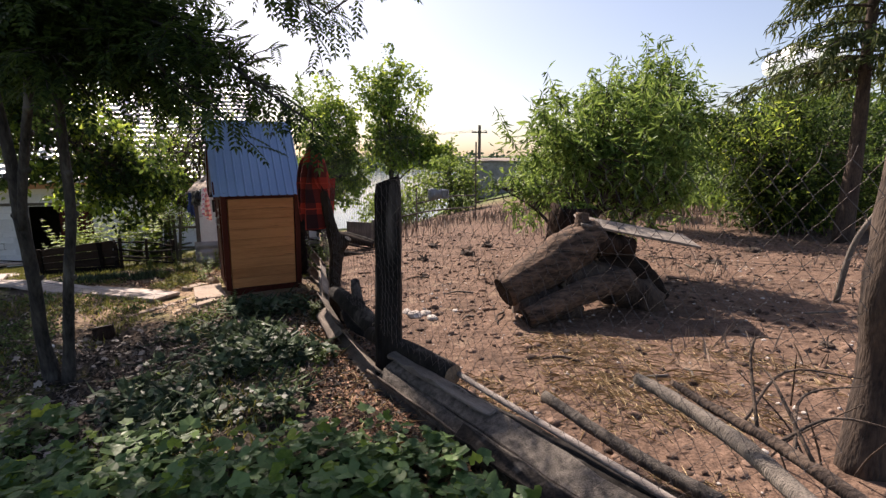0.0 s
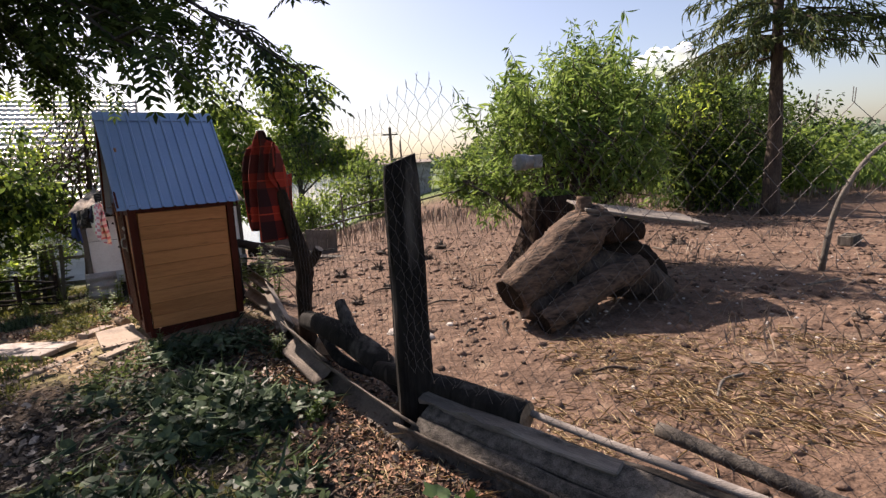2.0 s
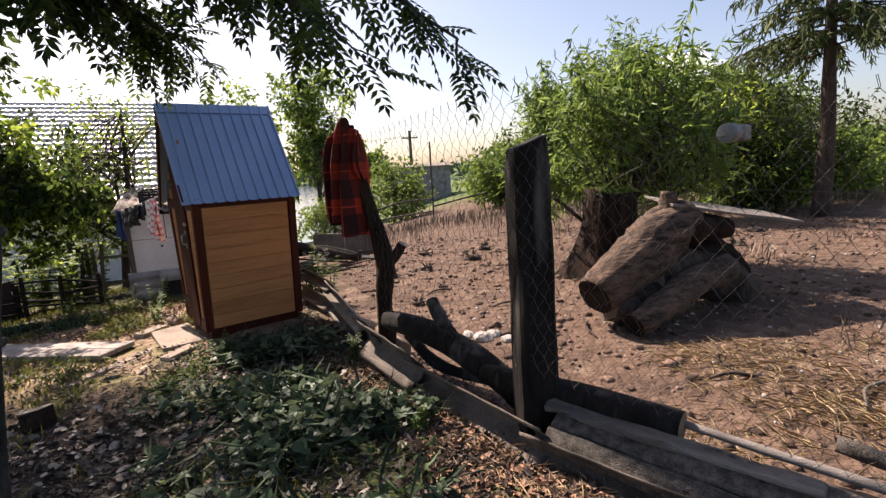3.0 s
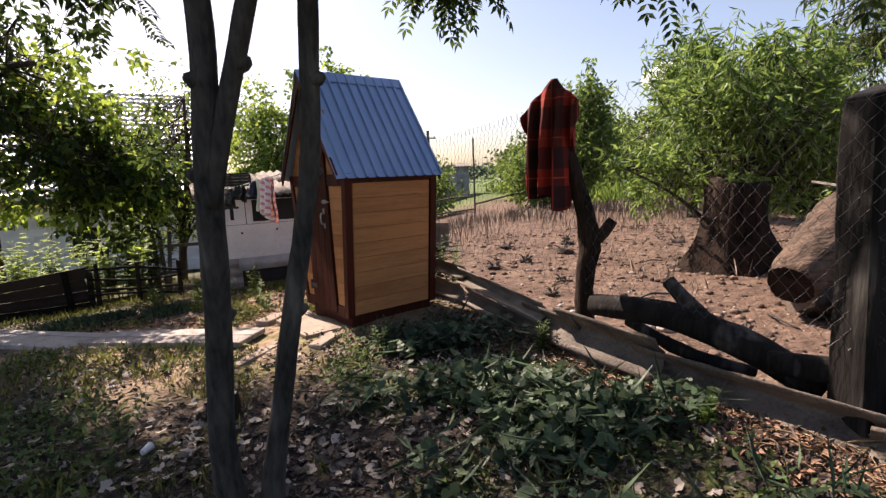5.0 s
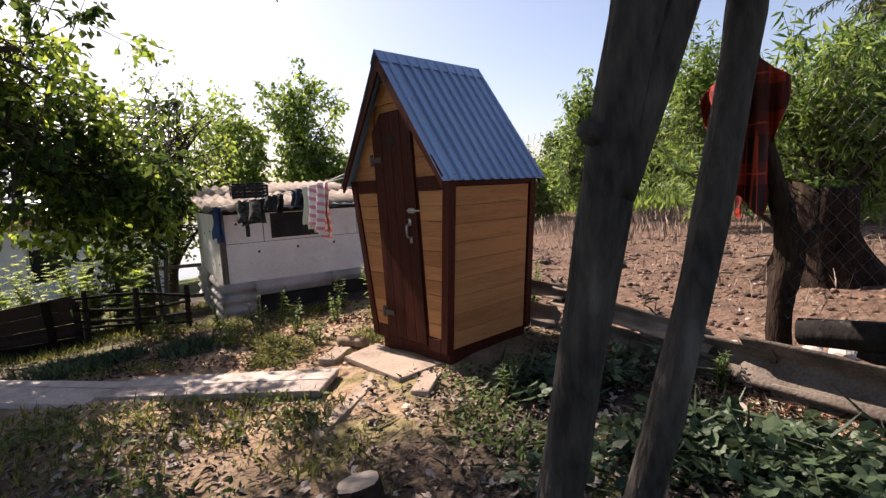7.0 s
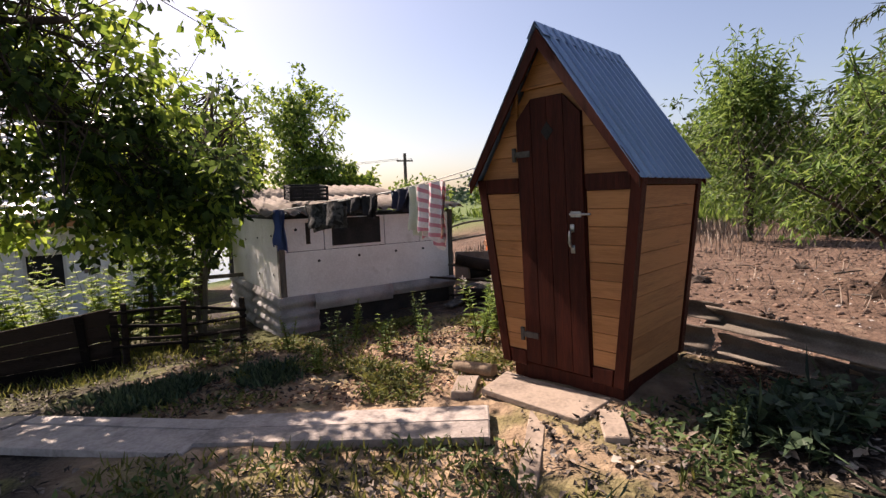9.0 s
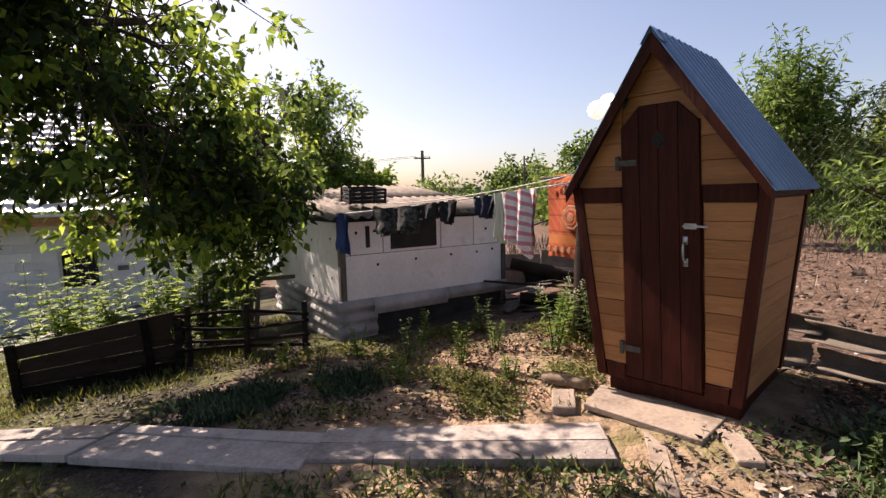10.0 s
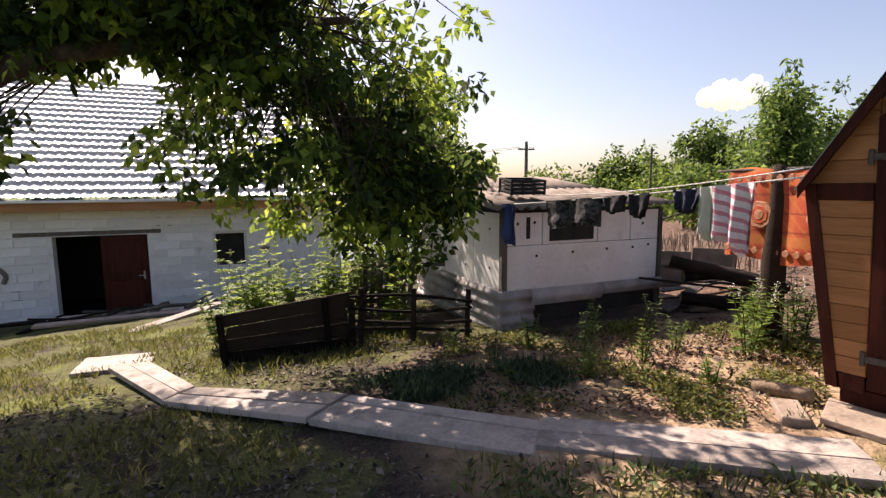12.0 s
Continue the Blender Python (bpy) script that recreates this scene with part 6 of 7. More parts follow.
def pinnate(rng, tips, dirs, n_pairs=7, length=0.17, leaf=(0.06, 0.02)):
    """Feathery compound leaves: pairs of leaflets along a drooping stalk."""
    P, D, N, L, W = [], [], [], [], []
    for t, d in zip(tips, dirs):
        d = d / np.linalg.norm(d)
        side = np.cross(d, [0, 0, 1.0]); side /= max(np.linalg.norm(side), 1e-6)
        up = np.cross(side, d)
        for i in range(n_pairs):
            u = (i + 1) / n_pairs
            p = t + d * length * u - np.array([0, 0, 1]) * 0.25 * length * u * u
            for s in (-1, 1):
                P.append(p); D.append(side * s + d * 0.55 - np.array([0, 0, 0.25])); N.append(up)
                L.append(leaf[0] * (1 - 0.35 * abs(u - 0.5))); W.append(leaf[1])
        P.append(t + d * length - np.array([0, 0, 1]) * 0.25 * length); D.append(d - np.array([0, 0, 0.4])); N.append(up); L.append(leaf[0]); W.append(leaf[1])
    return np.array(P), np.array(D), np.array(N), np.array(L), np.array(W)


# twin-stemmed ash sapling group in the yard, with feathery leaves overhead
def ash(name, base, stems, boughs, label, seed):
    rng = np.random.default_rng(seed)
    b = Vector((base[0], base[1], 0))
    tr = thing(name, Matrix.Translation(b), label, "tree")
    for pts, rad in stems:
        bm = bmesh.new()
        line = smooth_line([Vector(p) - b for p in pts], 6)
        rr = np.interp(np.linspace(0, 1, len(line)), np.linspace(0, 1, len(rad)), rad)
        tube(bm, line, rr, 12, 0.1, seed)
        for k in (0.35, 0.5, 0.62):
            i = int(k * len(line))
            a = rng.random() * 6.28
            e = line[i] + Vector((math.cos(a), math.sin(a), 0.2)) * (rr[i] + 0.02)
            tube(bm, [line[i], line[i].lerp(e, 0.7), e], [0.036, 0.026, 0.012], 7, 0.2, i)
        part("stem", bm, M["bark_grey"], tr, "", True)
    tips, dirs = [], []
    for s, e, n, w in boughs:
        bm = bmesh.new()
        s, e = Vector(s) - b, Vector(e) - b
        m1 = s.lerp(e, 0.5) + Vector((0, 0, 0.15 * (e - s).length))
        line = smooth_line([s, m1, e], 8)
        tube(bm, line, np.linspace(0.022, 0.006, len(line)), 6, caps=False)
        for i in range(n):
            p = line[int(len(line) * (0.2 + 0.79 * rng.random()))]
            d = unit(rng, 1)[0] * 0.8 + np.array((e - s).normalized()) * 0.6
            q = Vector(p) + Vector(d) * w * rng.random()
            tube(bm, [p, p.lerp(q, 0.5) + Vector((0, 0, 0.04)), q], [0.007, 0.005, 0.003], 4, caps=False)
            for k in range(5):
                dd = unit(rng, 1)[0] + d * 0.6
                dd[2] -= 0.25
                tips.append(np.array(Vector(p).lerp(q, 0.35 + 0.65 * k / 4))); dirs.append(dd)
        part("bough", bm, M["bark_grey"], tr, "", True)
    link_mesh("crown", blades_mesh("crown", *pinnate(rng, tips, dirs)), M["leaf_deep"], tr)
    return tr


ash("ash_tree", (-3.17, 3.82),
    [([(-3.22, 3.83, -0.12), (-3.24, 3.8, 0.3), (-3.19, 3.74, 0.8), (-3.15, 3.66, 1.3), (-3.11, 3.6, 1.75), (-3.12, 3.54, 2.4), (-3.15, 3.45, 4.2)], [0.065, 0.048, 0.045, 0.045, 0.038, 0.034, 0.028]),
     ([(-3.15, 3.66, 1.2), (-3.06, 3.61, 1.52), (-2.94, 3.56, 1.9), (-2.8, 3.5, 2.4), (-2.6, 3.45, 4.2)], [0.03, 0.031, 0.03, 0.028, 0.022]),
     ([(-3.11, 3.84, -0.12), (-3.04, 3.82, 0.3), (-2.94, 3.77, 0.8), (-2.84, 3.75, 1.3), (-2.8, 3.71, 1.8), (-2.75, 3.66, 2.6), (-2.7, 3.6, 4.2)], [0.052, 0.04, 0.037, 0.035, 0.034, 0.03, 0.025])],
    [((-3.0, 3.5, 2.9), (-1.9, 3.3, 2.3), 80, 0.42), ((-3.1, 3.6, 2.7), (-2.4, 3.2, 2.3), 80, 0.42), ((-3.1, 3.6, 2.8), (-2.5, 3.95, 2.4), 80, 0.45),
     ((-2.95, 3.5, 2.6), (-0.85, 3.3, 1.95), 26, 0.45), ((-2.9, 3.5, 2.8), (-1.5, 3.1, 2.05), 24, 0.45), ((-2.8, 3.6, 2.8), (-1.4, 4.0, 2.25), 50, 0.4), ((-2.8, 3.6, 2.5), (-2.2, 4.3, 2.2), 40, 0.4), ((-2.8, 3.6, 2.9), (-1.7, 3.6, 2.4), 40, 0.4),
     ((-3.2, 3.5, 2.7), (-4.5, 4.1, 2.3), 80, 0.75), ((-3.1, 3.6, 2.6), (-4.3, 3.6, 2.9), 85, 0.8), ((-3.1, 3.6, 2.9), (-5.0, 4.8, 3.0), 85, 0.8),
     ((-3.1, 3.6, 2.4), (-3.75, 4.15, 2.25), 80, 0.45), ((-3.1, 3.6, 2.9), (-3.7, 4.6, 2.6), 90, 0.6), ((-3.0, 3.4, 3.2), (-2.2, 2.4, 3.0), 26, 0.7), ((-2.7, 3.6, 3.2), (-2.4, 5.0, 3.5), 90, 0.9), ((-2.8, 3.5, 3.4), (-0.8, 3.6, 2.7), 40, 0.6),
     # high boughs out of view, added to shade the yard below
     ((-2.8, 3.5, 3.4), (-1.2, 4.6, 3.7), 110, 1.0), ((-3.0, 3.5, 3.6), (-4.2, 5.4, 4.2), 130, 1.1), ((-2.8, 3.5, 3.8), (-3.3, 5.8, 4.8), 140, 1.2), ((-3.0, 3.5, 3.5), (-4.6, 6.2, 4.6), 130, 1.1), ((-2.8, 3.5, 3.8), (-2.4, 6.2, 4.8), 110, 1.1)],
    "young ash tree with grey twin stems and feathery leaves", 11)

tree("willow_bush", (2.1, 7.45), [(0, 0, 0), (0.05, 0, 0.7), (0.1, 0.05, 1.3), (0.2, 0, 2.2)], [0.1, 0.08, 0.05, 0.02],
     [((0.35, 0.0, 1.85), (1.05, 0.95, 0.75)), ((0.65, 0.0, 2.15), (0.85, 0.9, 0.9)), ((-0.4, -0.1, 1.95), (0.55, 0.6, 0.7)), ((-0.3, 0.75, 1.35), (0.8, 0.45, 0.55)), ((0.85, 0.2, 1.35), (0.7, 0.6, 0.45))], (0.17, 0.036), M["leaf_willow"], M["bark_brown"],
     "dense green willow bush sprouting from the old stump", "bush", 21, twigs=72, per=19, spread=0.3, droop=0.4, flat=0.2, lower=0.1, shoots=220, ragged=1.0, mat2=M["leaf_mid"], share=0.45)
tree("willow_tree", (5.4, 12.7), [(0, 0, 0), (0, 0, 1.3), (0.1, 0, 2.6), (0.1, 0, 3.7)], [0.12, 0.1, 0.06, 0.03],
     [((0, 0, 2.1), (1.35, 1.2, 1.6)), ((-0.2, 0, 3.2), (0.75, 0.75, 0.95))], (0.2, 0.05), M["leaf_willow"], M["bark_brown"],
     "tall light-green willow behind the pen", "tree", 22, mat2=M["leaf_mid"], share=0.4, twigs=130, per=26, spread=0.42, flat=0.2, shoots=80)
tree("yellow_shrub", (7.9, 12.2), [(0, 0, 0), (0, 0, 1.2), (0.1, 0, 2.2)], [0.1, 0.08, 0.03],
     [((0, 0, 2.0), (1.3, 1.1, 1.4)), ((0.5, -0.3, 1.1), (1.3, 1.0, 0.8))], (0.17, 0.06), M["leaf_deep"], M["bark_brown"],
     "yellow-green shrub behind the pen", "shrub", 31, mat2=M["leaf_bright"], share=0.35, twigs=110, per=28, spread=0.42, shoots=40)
tree("dark_shrub", (10.2, 13.2), [(0, 0, 0), (0, 0, 1.2), (0.1, 0, 2.4)], [0.14, 0.1, 0.05],
     [((0, 0, 1.7), (2.3, 1.5, 1.8)), ((-1.6, -0.3, 1.2), (1.3, 1.2, 1.2))], (0.14, 0.06), M["leaf_deep"], M["bark_brown"],
     "broad dark green shrub at the edge of the pen", "shrub", 23, twigs=150, per=48, spread=0.45, shoots=40)
tree("elder_tree", (5.1, 17.7), [(0, 0, 0), (0, 0, 1.6), (0.1, 0, 3.6)], [0.12, 0.09, 0.03],
     [((0, 0, 1.9), (1.0, 1.0, 1.5)), ((0.1, 0, 3.2), (0.6, 0.6, 1.0))], (0.22, 0.075), M["leaf_willow"], M["bark_brown"], "light green tree beyond the pen", "tree", 24, twigs=110, per=26, spread=0.42, shoots=50, mat2=M["leaf_mid"], share=0.4)
tree("poplar", (-4.0, 37.6), [(0, 0, 0), (0.1, 0, 3.0), (0, 0, 6), (0.1, 0, 10)], [0.22, 0.18, 0.12, 0.04],
     [((0, 0, 9.2), (2.4, 2.0, 3.2)), ((0.6, 0, 6.0), (2.6, 2.0, 1.8)), ((3.4, 0, 5.2), (1.3, 1.0, 1.0))], (0.34, 0.2), M["leaf_mid"], M["bark_grey"], "tall poplar by the lake shore", "tree", 25, mat2=M["leaf_bright"], share=0.35, twigs=100, per=30, spread=0.7, shoots=60)
tree("poplar", (-8.6, 37.2), [(0, 0, 0), (0.1, 0, 3.0), (0, 0, 5.5), (0.1, 0, 8)], [0.22, 0.18, 0.12, 0.04],
     [((0, 0, 7.8), (3.0, 2.4, 2.9)), ((0.4, 0, 4.2), (2.9, 2.0, 2.2))], (0.34, 0.2), M["leaf_mid"], M["bark_grey"], "broad poplar by the lake shore", "tree", 26, mat2=M["leaf_bright"], share=0.35, twigs=120, per=30, spread=0.75, shoots=60)
tree("airy_tree", (-6.1, 12.2), [(0, 0, 0), (0.1, 0, 1.0), (0.3, 0, 2.0), (0.4, 0, 3.6)], [0.09, 0.07, 0.05, 0.02],
     [((0.3, 0, 2.9), (1.25, 1.1, 1.3)), ((-0.8, 0, 2.2), (0.9, 0.8, 0.9)), ((-0.2, -0.3, 1.4), (0.9, 0.6, 0.7))], (0.09, 0.05), M["leaf_bright"], M["bark_brown"], "thin open-crowned fruit tree by the shed", "tree", 27, mat2=M["leaf_mid"], share=0.35, twigs=120, per=12, spread=0.2, limb=0.6, lower=0.2)
tree("plum_tree", (-10.2, 7.7), [(0, 0, 0), (0.1, 0.0, 1.0), (0.5, 0.1, 1.9), (1.5, 0.35, 2.75), (2.6, 0.7, 3.1), (3.9, 1.1, 3.4)], [0.17, 0.15, 0.13, 0.1, 0.06, 0.03],
     [((3.6, 1.2, 2.75), (1.35, 0.95, 1.4)), ((4.35, 1.6, 1.95), (0.85, 0.6, 0.75)), ((2.2, 0.8, 3.7), (1.4, 1.0, 0.8)), ((2.8, 0.6, 3.3), (0.6, 0.5, 0.6)), ((1.5, 0.6, 3.15), (0.6, 0.5, 0.3)), ((1.0, 0.5, 2.3), (0.4, 0.35, 0.3))], (0.12, 0.07), M["leaf_deep"], M["bark_brown"],
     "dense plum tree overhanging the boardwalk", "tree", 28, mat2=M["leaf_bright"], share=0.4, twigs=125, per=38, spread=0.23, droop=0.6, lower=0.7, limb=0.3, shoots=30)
# unseen tree, its crowns placed only to cast shade on the yard
tree("walnut_tree", (-11.6, 9.6), [(0, 0, 0), (0.1, 0.0, 2.0), (0.8, -0.2, 4.0), (3.0, -0.8, 5.4), (5.4, -1.4, 6.0)], [0.2, 0.17, 0.14, 0.09, 0.04],
     [((5.4, -1.4, 6.1), (2.0, 1.3, 0.7)), ((3.0, -0.6, 6.3), (1.6, 1.3, 0.8)), ((1.7, 0.9, 6.2), (1.7, 1.1, 0.7)), ((0.3, 2.5, 6.3), (1.3, 0.7, 0.5))], (0.12, 0.06), M["leaf_deep"], M["bark_grey"],
     "unseen tall tree added high above the yard for shade", "tree", 30, twigs=150, per=40, spread=0.4, droop=0.5, lower=0.55, limb=0.35)
tree("near_trunk", (2.35, 2.52), [(0, 0, 0), (0.04, 0.03, 0.7), (-0.02, 0, 1.2), (0.08, 0.08, 2.2), (0.2, 0.1, 4.5)], [0.13, 0.1, 0.105, 0.09, 0.05],
     [((0.6, 0.4, 4.2), (1.2, 1.2, 0.8))], (0.1, 0.03), M["needles"], M["bark_brown"], "dark rough tree trunk beside the pen fence", "tree", 29, twigs=60, per=30, lower=0.8)
for i, (x, y, w, h) in enumerate(((0.3, 24.2, 1.9, 3.0), (4.0, 19.5, 1.3, 2.1), (6.6, 25.5, 2.4, 2.5), (-2.6, 26.5, 2.0, 2.2), (10.5, 24.5, 2.6, 3.4), (14.5, 20.5, 2.6, 3.0), (12.4, 14.0, 1.6, 1.7), (14.8, 15.6, 1.9, 2.1), (17.5, 17.5, 2.2, 2.4))):
    tree("shrub", (x, y), [(0, 0, 0), (0.1, 0, h * 0.5), (0, 0, h * 0.8)], [0.08, 0.06, 0.02], [((0, 0, h * 0.52), (w, w * 0.8, h * 0.5))], (0.24, 0.11),
         M["leaf_mid"], M["bark_brown"], "green shrub along the far edge of the field", "shrub", 40 + i, "shrubs along the field", twigs=85, per=30, spread=0.5)
for i, (x, y, w, h) in enumerate(((16.4, 37.6, 2.9, 6.0), (12.0, 41, 3.2, 4.2), (19.5, 33, 3.0, 5.4), (20, 26, 3.6, 5.6), (25, 34, 5, 7.5), (-14, 33, 3.0, 6.5))):
    tree("far_tree", (x, y), [(0, 0, 0), (0.1, 0, h * 0.5), (0, 0, h * 0.85)], [0.2, 0.14, 0.04], [((0, 0, h * 0.58), (w, w * 0.8, h * 0.44))], (0.4, 0.22),
         M["leaf_mid"], M["bark_brown"], "green tree beyond the field", "tree", 60 + i, "trees beyond the field", twigs=110, per=30, spread=0.8, mat2=M["leaf_deep"], share=0.35)


def spruce():
    rng = np.random.default_rng(5)
    b = (8.6, 10.5)
    tr = thing("spruce_tree", pose(b[0], b[1], ground_z(*b) - 0.1), "tall spruce with a straight trunk and drooping branches", "tree")
    bm = bmesh.new()
    tube(bm, smooth_line([(0, 0, 0), (0.03, 0, 2), (0, 0.05, 5), (0, 0, 10)], 6), np.linspace(0.2, 0.04, 19), 10, 0.1, 3)
    P, D, N, L, W = [], [], [], [], []
    for i in range(135):
        z = 3.5 + 6.1 * rng.random()
        a = rng.random() * 6.283
        R = (2.9 - 0.27 * (z - 2)) * rng.uniform(0.6, 1.1)
        dirh = np.array([math.cos(a), math.sin(a), 0])
        base = np.array([0, 0, z])
        pts = [base + dirh * R * u + np.array([0, 0, 0.25 * u - 0.75 * u * u]) * R * 0.45 for u in (0, 0.25, 0.5, 0.75, 1)]
        tube(bm, [Vector(p) for p in pts], [0.03, 0.024, 0.018, 0.012, 0.005], 4, caps=False)
        for u in np.linspace(0.22, 1, 34):
            k = u * 4
            j = min(int(k), 3)
            p = pts[j] + (pts[j + 1] - pts[j]) * (k - j)
            for q in range(3):
                P.append(p + rng.normal(size=3) * 0.05)
                D.append(dirh * 0.4 + rng.normal(size=3) * 0.45 + np.array([0, 0, -0.75]))
                N.append(rng.normal(size=3)); L.append(rng.uniform(0.14, 0.38)); W.append(0.035)
    part("trunk", bm, M["bark_brown"], tr, "", True)
    link_mesh("crown", blades_mesh("crown", P, D, N, np.array(L), np.array(W)), M["needles"], tr)


spruce()


def far_woods():
    """A belt of distant woods on the far shore, as clumps of foliage; the haze is in their colour."""
    rng = np.random.default_rng(9)
    P = []
    for i in range(420):
        a = radians(rng.uniform(-75, 75))
        d = rng.uniform(300, 420)
        h = rng.uniform(5, 11)
        c = np.array([math.sin(a) * d, math.cos(a) * d, lie(math.sin(a) * d, math.cos(a) * d) + h * 0.5])
        P.append(c + unit(rng, 26) * np.array([rng.uniform(4, 9), 4, h * 0.55]) * rng.random((26, 1)) ** 0.4)
    P = np.concatenate(P)
    n = len(P)
    D = unit(rng, n); N = unit(rng, n)
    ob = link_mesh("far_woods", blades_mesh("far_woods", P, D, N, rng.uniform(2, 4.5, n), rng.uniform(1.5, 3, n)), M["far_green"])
    tagged(ob, "hazy green woods on the far shore", "woods", kind="stuff")


far_woods()
# ---- ground cover: weeds, litter, clods, straw, stalks ----
def scatter(rng, n, x0, x1, y0, y1, keep):
    out = []
    while len(out) < n:
        x, y = rng.uniform(x0, x1), rng.uniform(y0, y1)
        if keep(x, y, rng):
            out.append((x, y, ground_z(x, y)))
    return np.array(out)


def fence_side(x, y):
    """Positive in the pen, negative in the yard."""
    if y > 3.7:
        return x + 0.43 + (y - 3.7) * 0.39
    return x + 0.43 - (3.7 - y) * 0.63


def patch(x, y, s=0.8, k=0.0):
    return noise.noise((x * s, y * s, 4.4 + k)) > 0.0


def on_walk(x, y):
    return (abs((y - 6.6) + 0.28 * (x + 4.3)) < 0.3 and -6.5 < x < -3.4) or (abs((y - 8.2) + 0.78 * (x + 7.5)) < 0.32 and -8.9 < x < -6.3)


def in_hut(x, y):
    return (x + 2.6) ** 2 + (y - 6.75) ** 2 < 0.36 or (x > -5 and x < -2.2 and y > 9.2)


def stuff(name, me, mat, label, category):
    ob = link_mesh(name, me, mat)
    return tagged(ob, label, category, kind="stuff")


rng = np.random.default_rng(77)
# dry fallen leaves in the yard
p = scatter(rng, 44000, -9, 1.0, 0.4, 9.5, lambda x, y, r: fence_side(x, y) < 0.1 and not on_walk(x, y) and not in_hut(x, y) and (patch(x, y, 0.9, 1) or r.random() < 0.45) and r.random() < (1.0 if y < 6.2 else 0.45))
n = len(p)
d = unit(rng, n); d[:, 2] = np.abs(d[:, 2]) * 0.35
nn = unit(rng, n) * 0.5 + np.array([0, 0, 1.0])
p[:, 2] += 0.008
stuff("leaf_litter", blades_mesh("leaf_litter", p, d, nn, 0.02 + 0.06 * rng.random(n) ** 2, 0.01 + 0.032 * rng.random(n) ** 2, 0.35), M["litter"], "dry brown fallen leaves and twigs on the yard", "leaf litter")

# larger pale dry leaves lying about in the shade
p = scatter(rng, 2400, -5.0, -0.6, 1.6, 5.9, lambda x, y, r: fence_side(x, y) < -0.2 and noise.noise((x * 0.8, y * 0.8, 41.0)) + 0.25 > r.random() * 0.6)
n = len(p)
p[:, 2] += rng.uniform(0.008, 0.03, n)
d = unit(rng, n); d[:, 2] *= 0.3
LITTER_LATER = (p, d, unit(rng, n) * 0.6 + np.array([0, 0, 1.0]), rng.uniform(0.025, 0.075, n))
# reddish dry leaves along the fence
p = scatter(rng, 4800, -2.0, 0.6, 2.2, 6.4, lambda x, y, r: -0.75 + 0.2 * noise.noise((x * 2, y * 2, 5.0)) < fence_side(x, y) < -0.05)
n = len(p)
p[:, 2] += 0.01
d = unit(rng, n); d[:, 2] = np.abs(d[:, 2]) * 0.35
stuff("fence_litter", blades_mesh("fence_litter", p, d, unit(rng, n) * 0.5 + np.array([0, 0, 1.0]), rng.uniform(0.015, 0.06, n), rng.uniform(0.008, 0.032, n), 0.35), M["litter_red"], "reddish dry leaves banked along the pen fence", "leaf litter")

# reddish litter on the sunny ground before the shed
p = scatter(rng, 3200, -5.6, -2.2, 6.9, 9.3, lambda x, y, r: not on_walk(x, y) and not in_hut(x, y) and fence_side(x, y) < -0.2 and patch(x, y, 1.3, 2))
n = len(p)
p[:, 2] += 0.01
d = unit(rng, n); d[:, 2] = np.abs(d[:, 2]) * 0.35
stuff("yard_litter", blades_mesh("yard_litter", p, d, unit(rng, n) * 0.5 + np.array([0, 0, 1.0]), rng.uniform(0.015, 0.06, n), rng.uniform(0.008, 0.03, n), 0.35), M["litter_red"], "reddish dry leaves on the sunny ground before the shed", "leaf litter")

# grass and small weeds in the yard
p = scatter(rng, 34000, -12, -0.4, 0.6, 13, lambda x, y, r: fence_side(x, y) < -0.35 and not on_walk(x, y) and not in_hut(x, y) and noise.noise((x * 0.9, y * 0.9, 9.0)) + 0.5 * noise.noise((x * 3, y * 3, 2.0)) + (0.2 if x < -3.4 else -0.2) + (0.1 if x < -6.8 else 0) - (0.25 if y > 6.9 and x > -6 else 0) > 0.14)
n = len(p)
d = unit(rng, n) * 0.55; d[:, 2] = np.abs(d[:, 2]) + 0.5
stuff("grass", blades_mesh("grass", p, d, unit(rng, n), rng.uniform(0.03, 0.12, n), rng.uniform(0.006, 0.016, n), 0.1), M["grass"], "patchy green grass and small weeds in the yard", "grass")

# low broad weeds between boardwalk and shed
p = scatter(rng, 5000, -5.6, -1.9, 6.6, 9.2, lambda x, y, r: not on_walk(x, y) and not in_hut(x, y) and fence_side(x, y) < -0.2 and noise.noise((x * 1.6, y * 1.6, 51.0)) - (0.1 if y < 7.2 else 0) > r.random() * 0.4)
n = len(p)
d = unit(rng, n); d[:, 2] = np.abs(d[:, 2]) * 0.6 + 0.1
p[:, 2] += rng.uniform(0, 0.05, n)
stuff("low_weeds", blades_mesh("low_weeds", p, d, unit(rng, n) * 0.5 + np.array([0, 0, 1.0]), rng.uniform(0.02, 0.07, n), rng.uniform(0.01, 0.028, n), 0.2), M["grass"], "low yellow-green weeds on the sunny ground", "weeds")

# small broad herbs in the shade
p = scatter(rng, 12000, -8.5, -1.0, 2.2, 6.4, lambda x, y, r: fence_side(x, y) < -0.4 and not on_walk(x, y) and not in_hut(x, y) and noise.noise((x * 1.0, y * 1.0, 71.0)) + 0.5 * noise.noise((x * 2.7, y * 2.7, 72.0)) + (0.15 if x < -3.3 else -0.1) > r.random() * 0.4)
n = len(p)
d = unit(rng, n); d[:, 2] = np.abs(d[:, 2]) * 0.7 + 0.1
p[:, 2] += rng.uniform(0, 0.05, n)
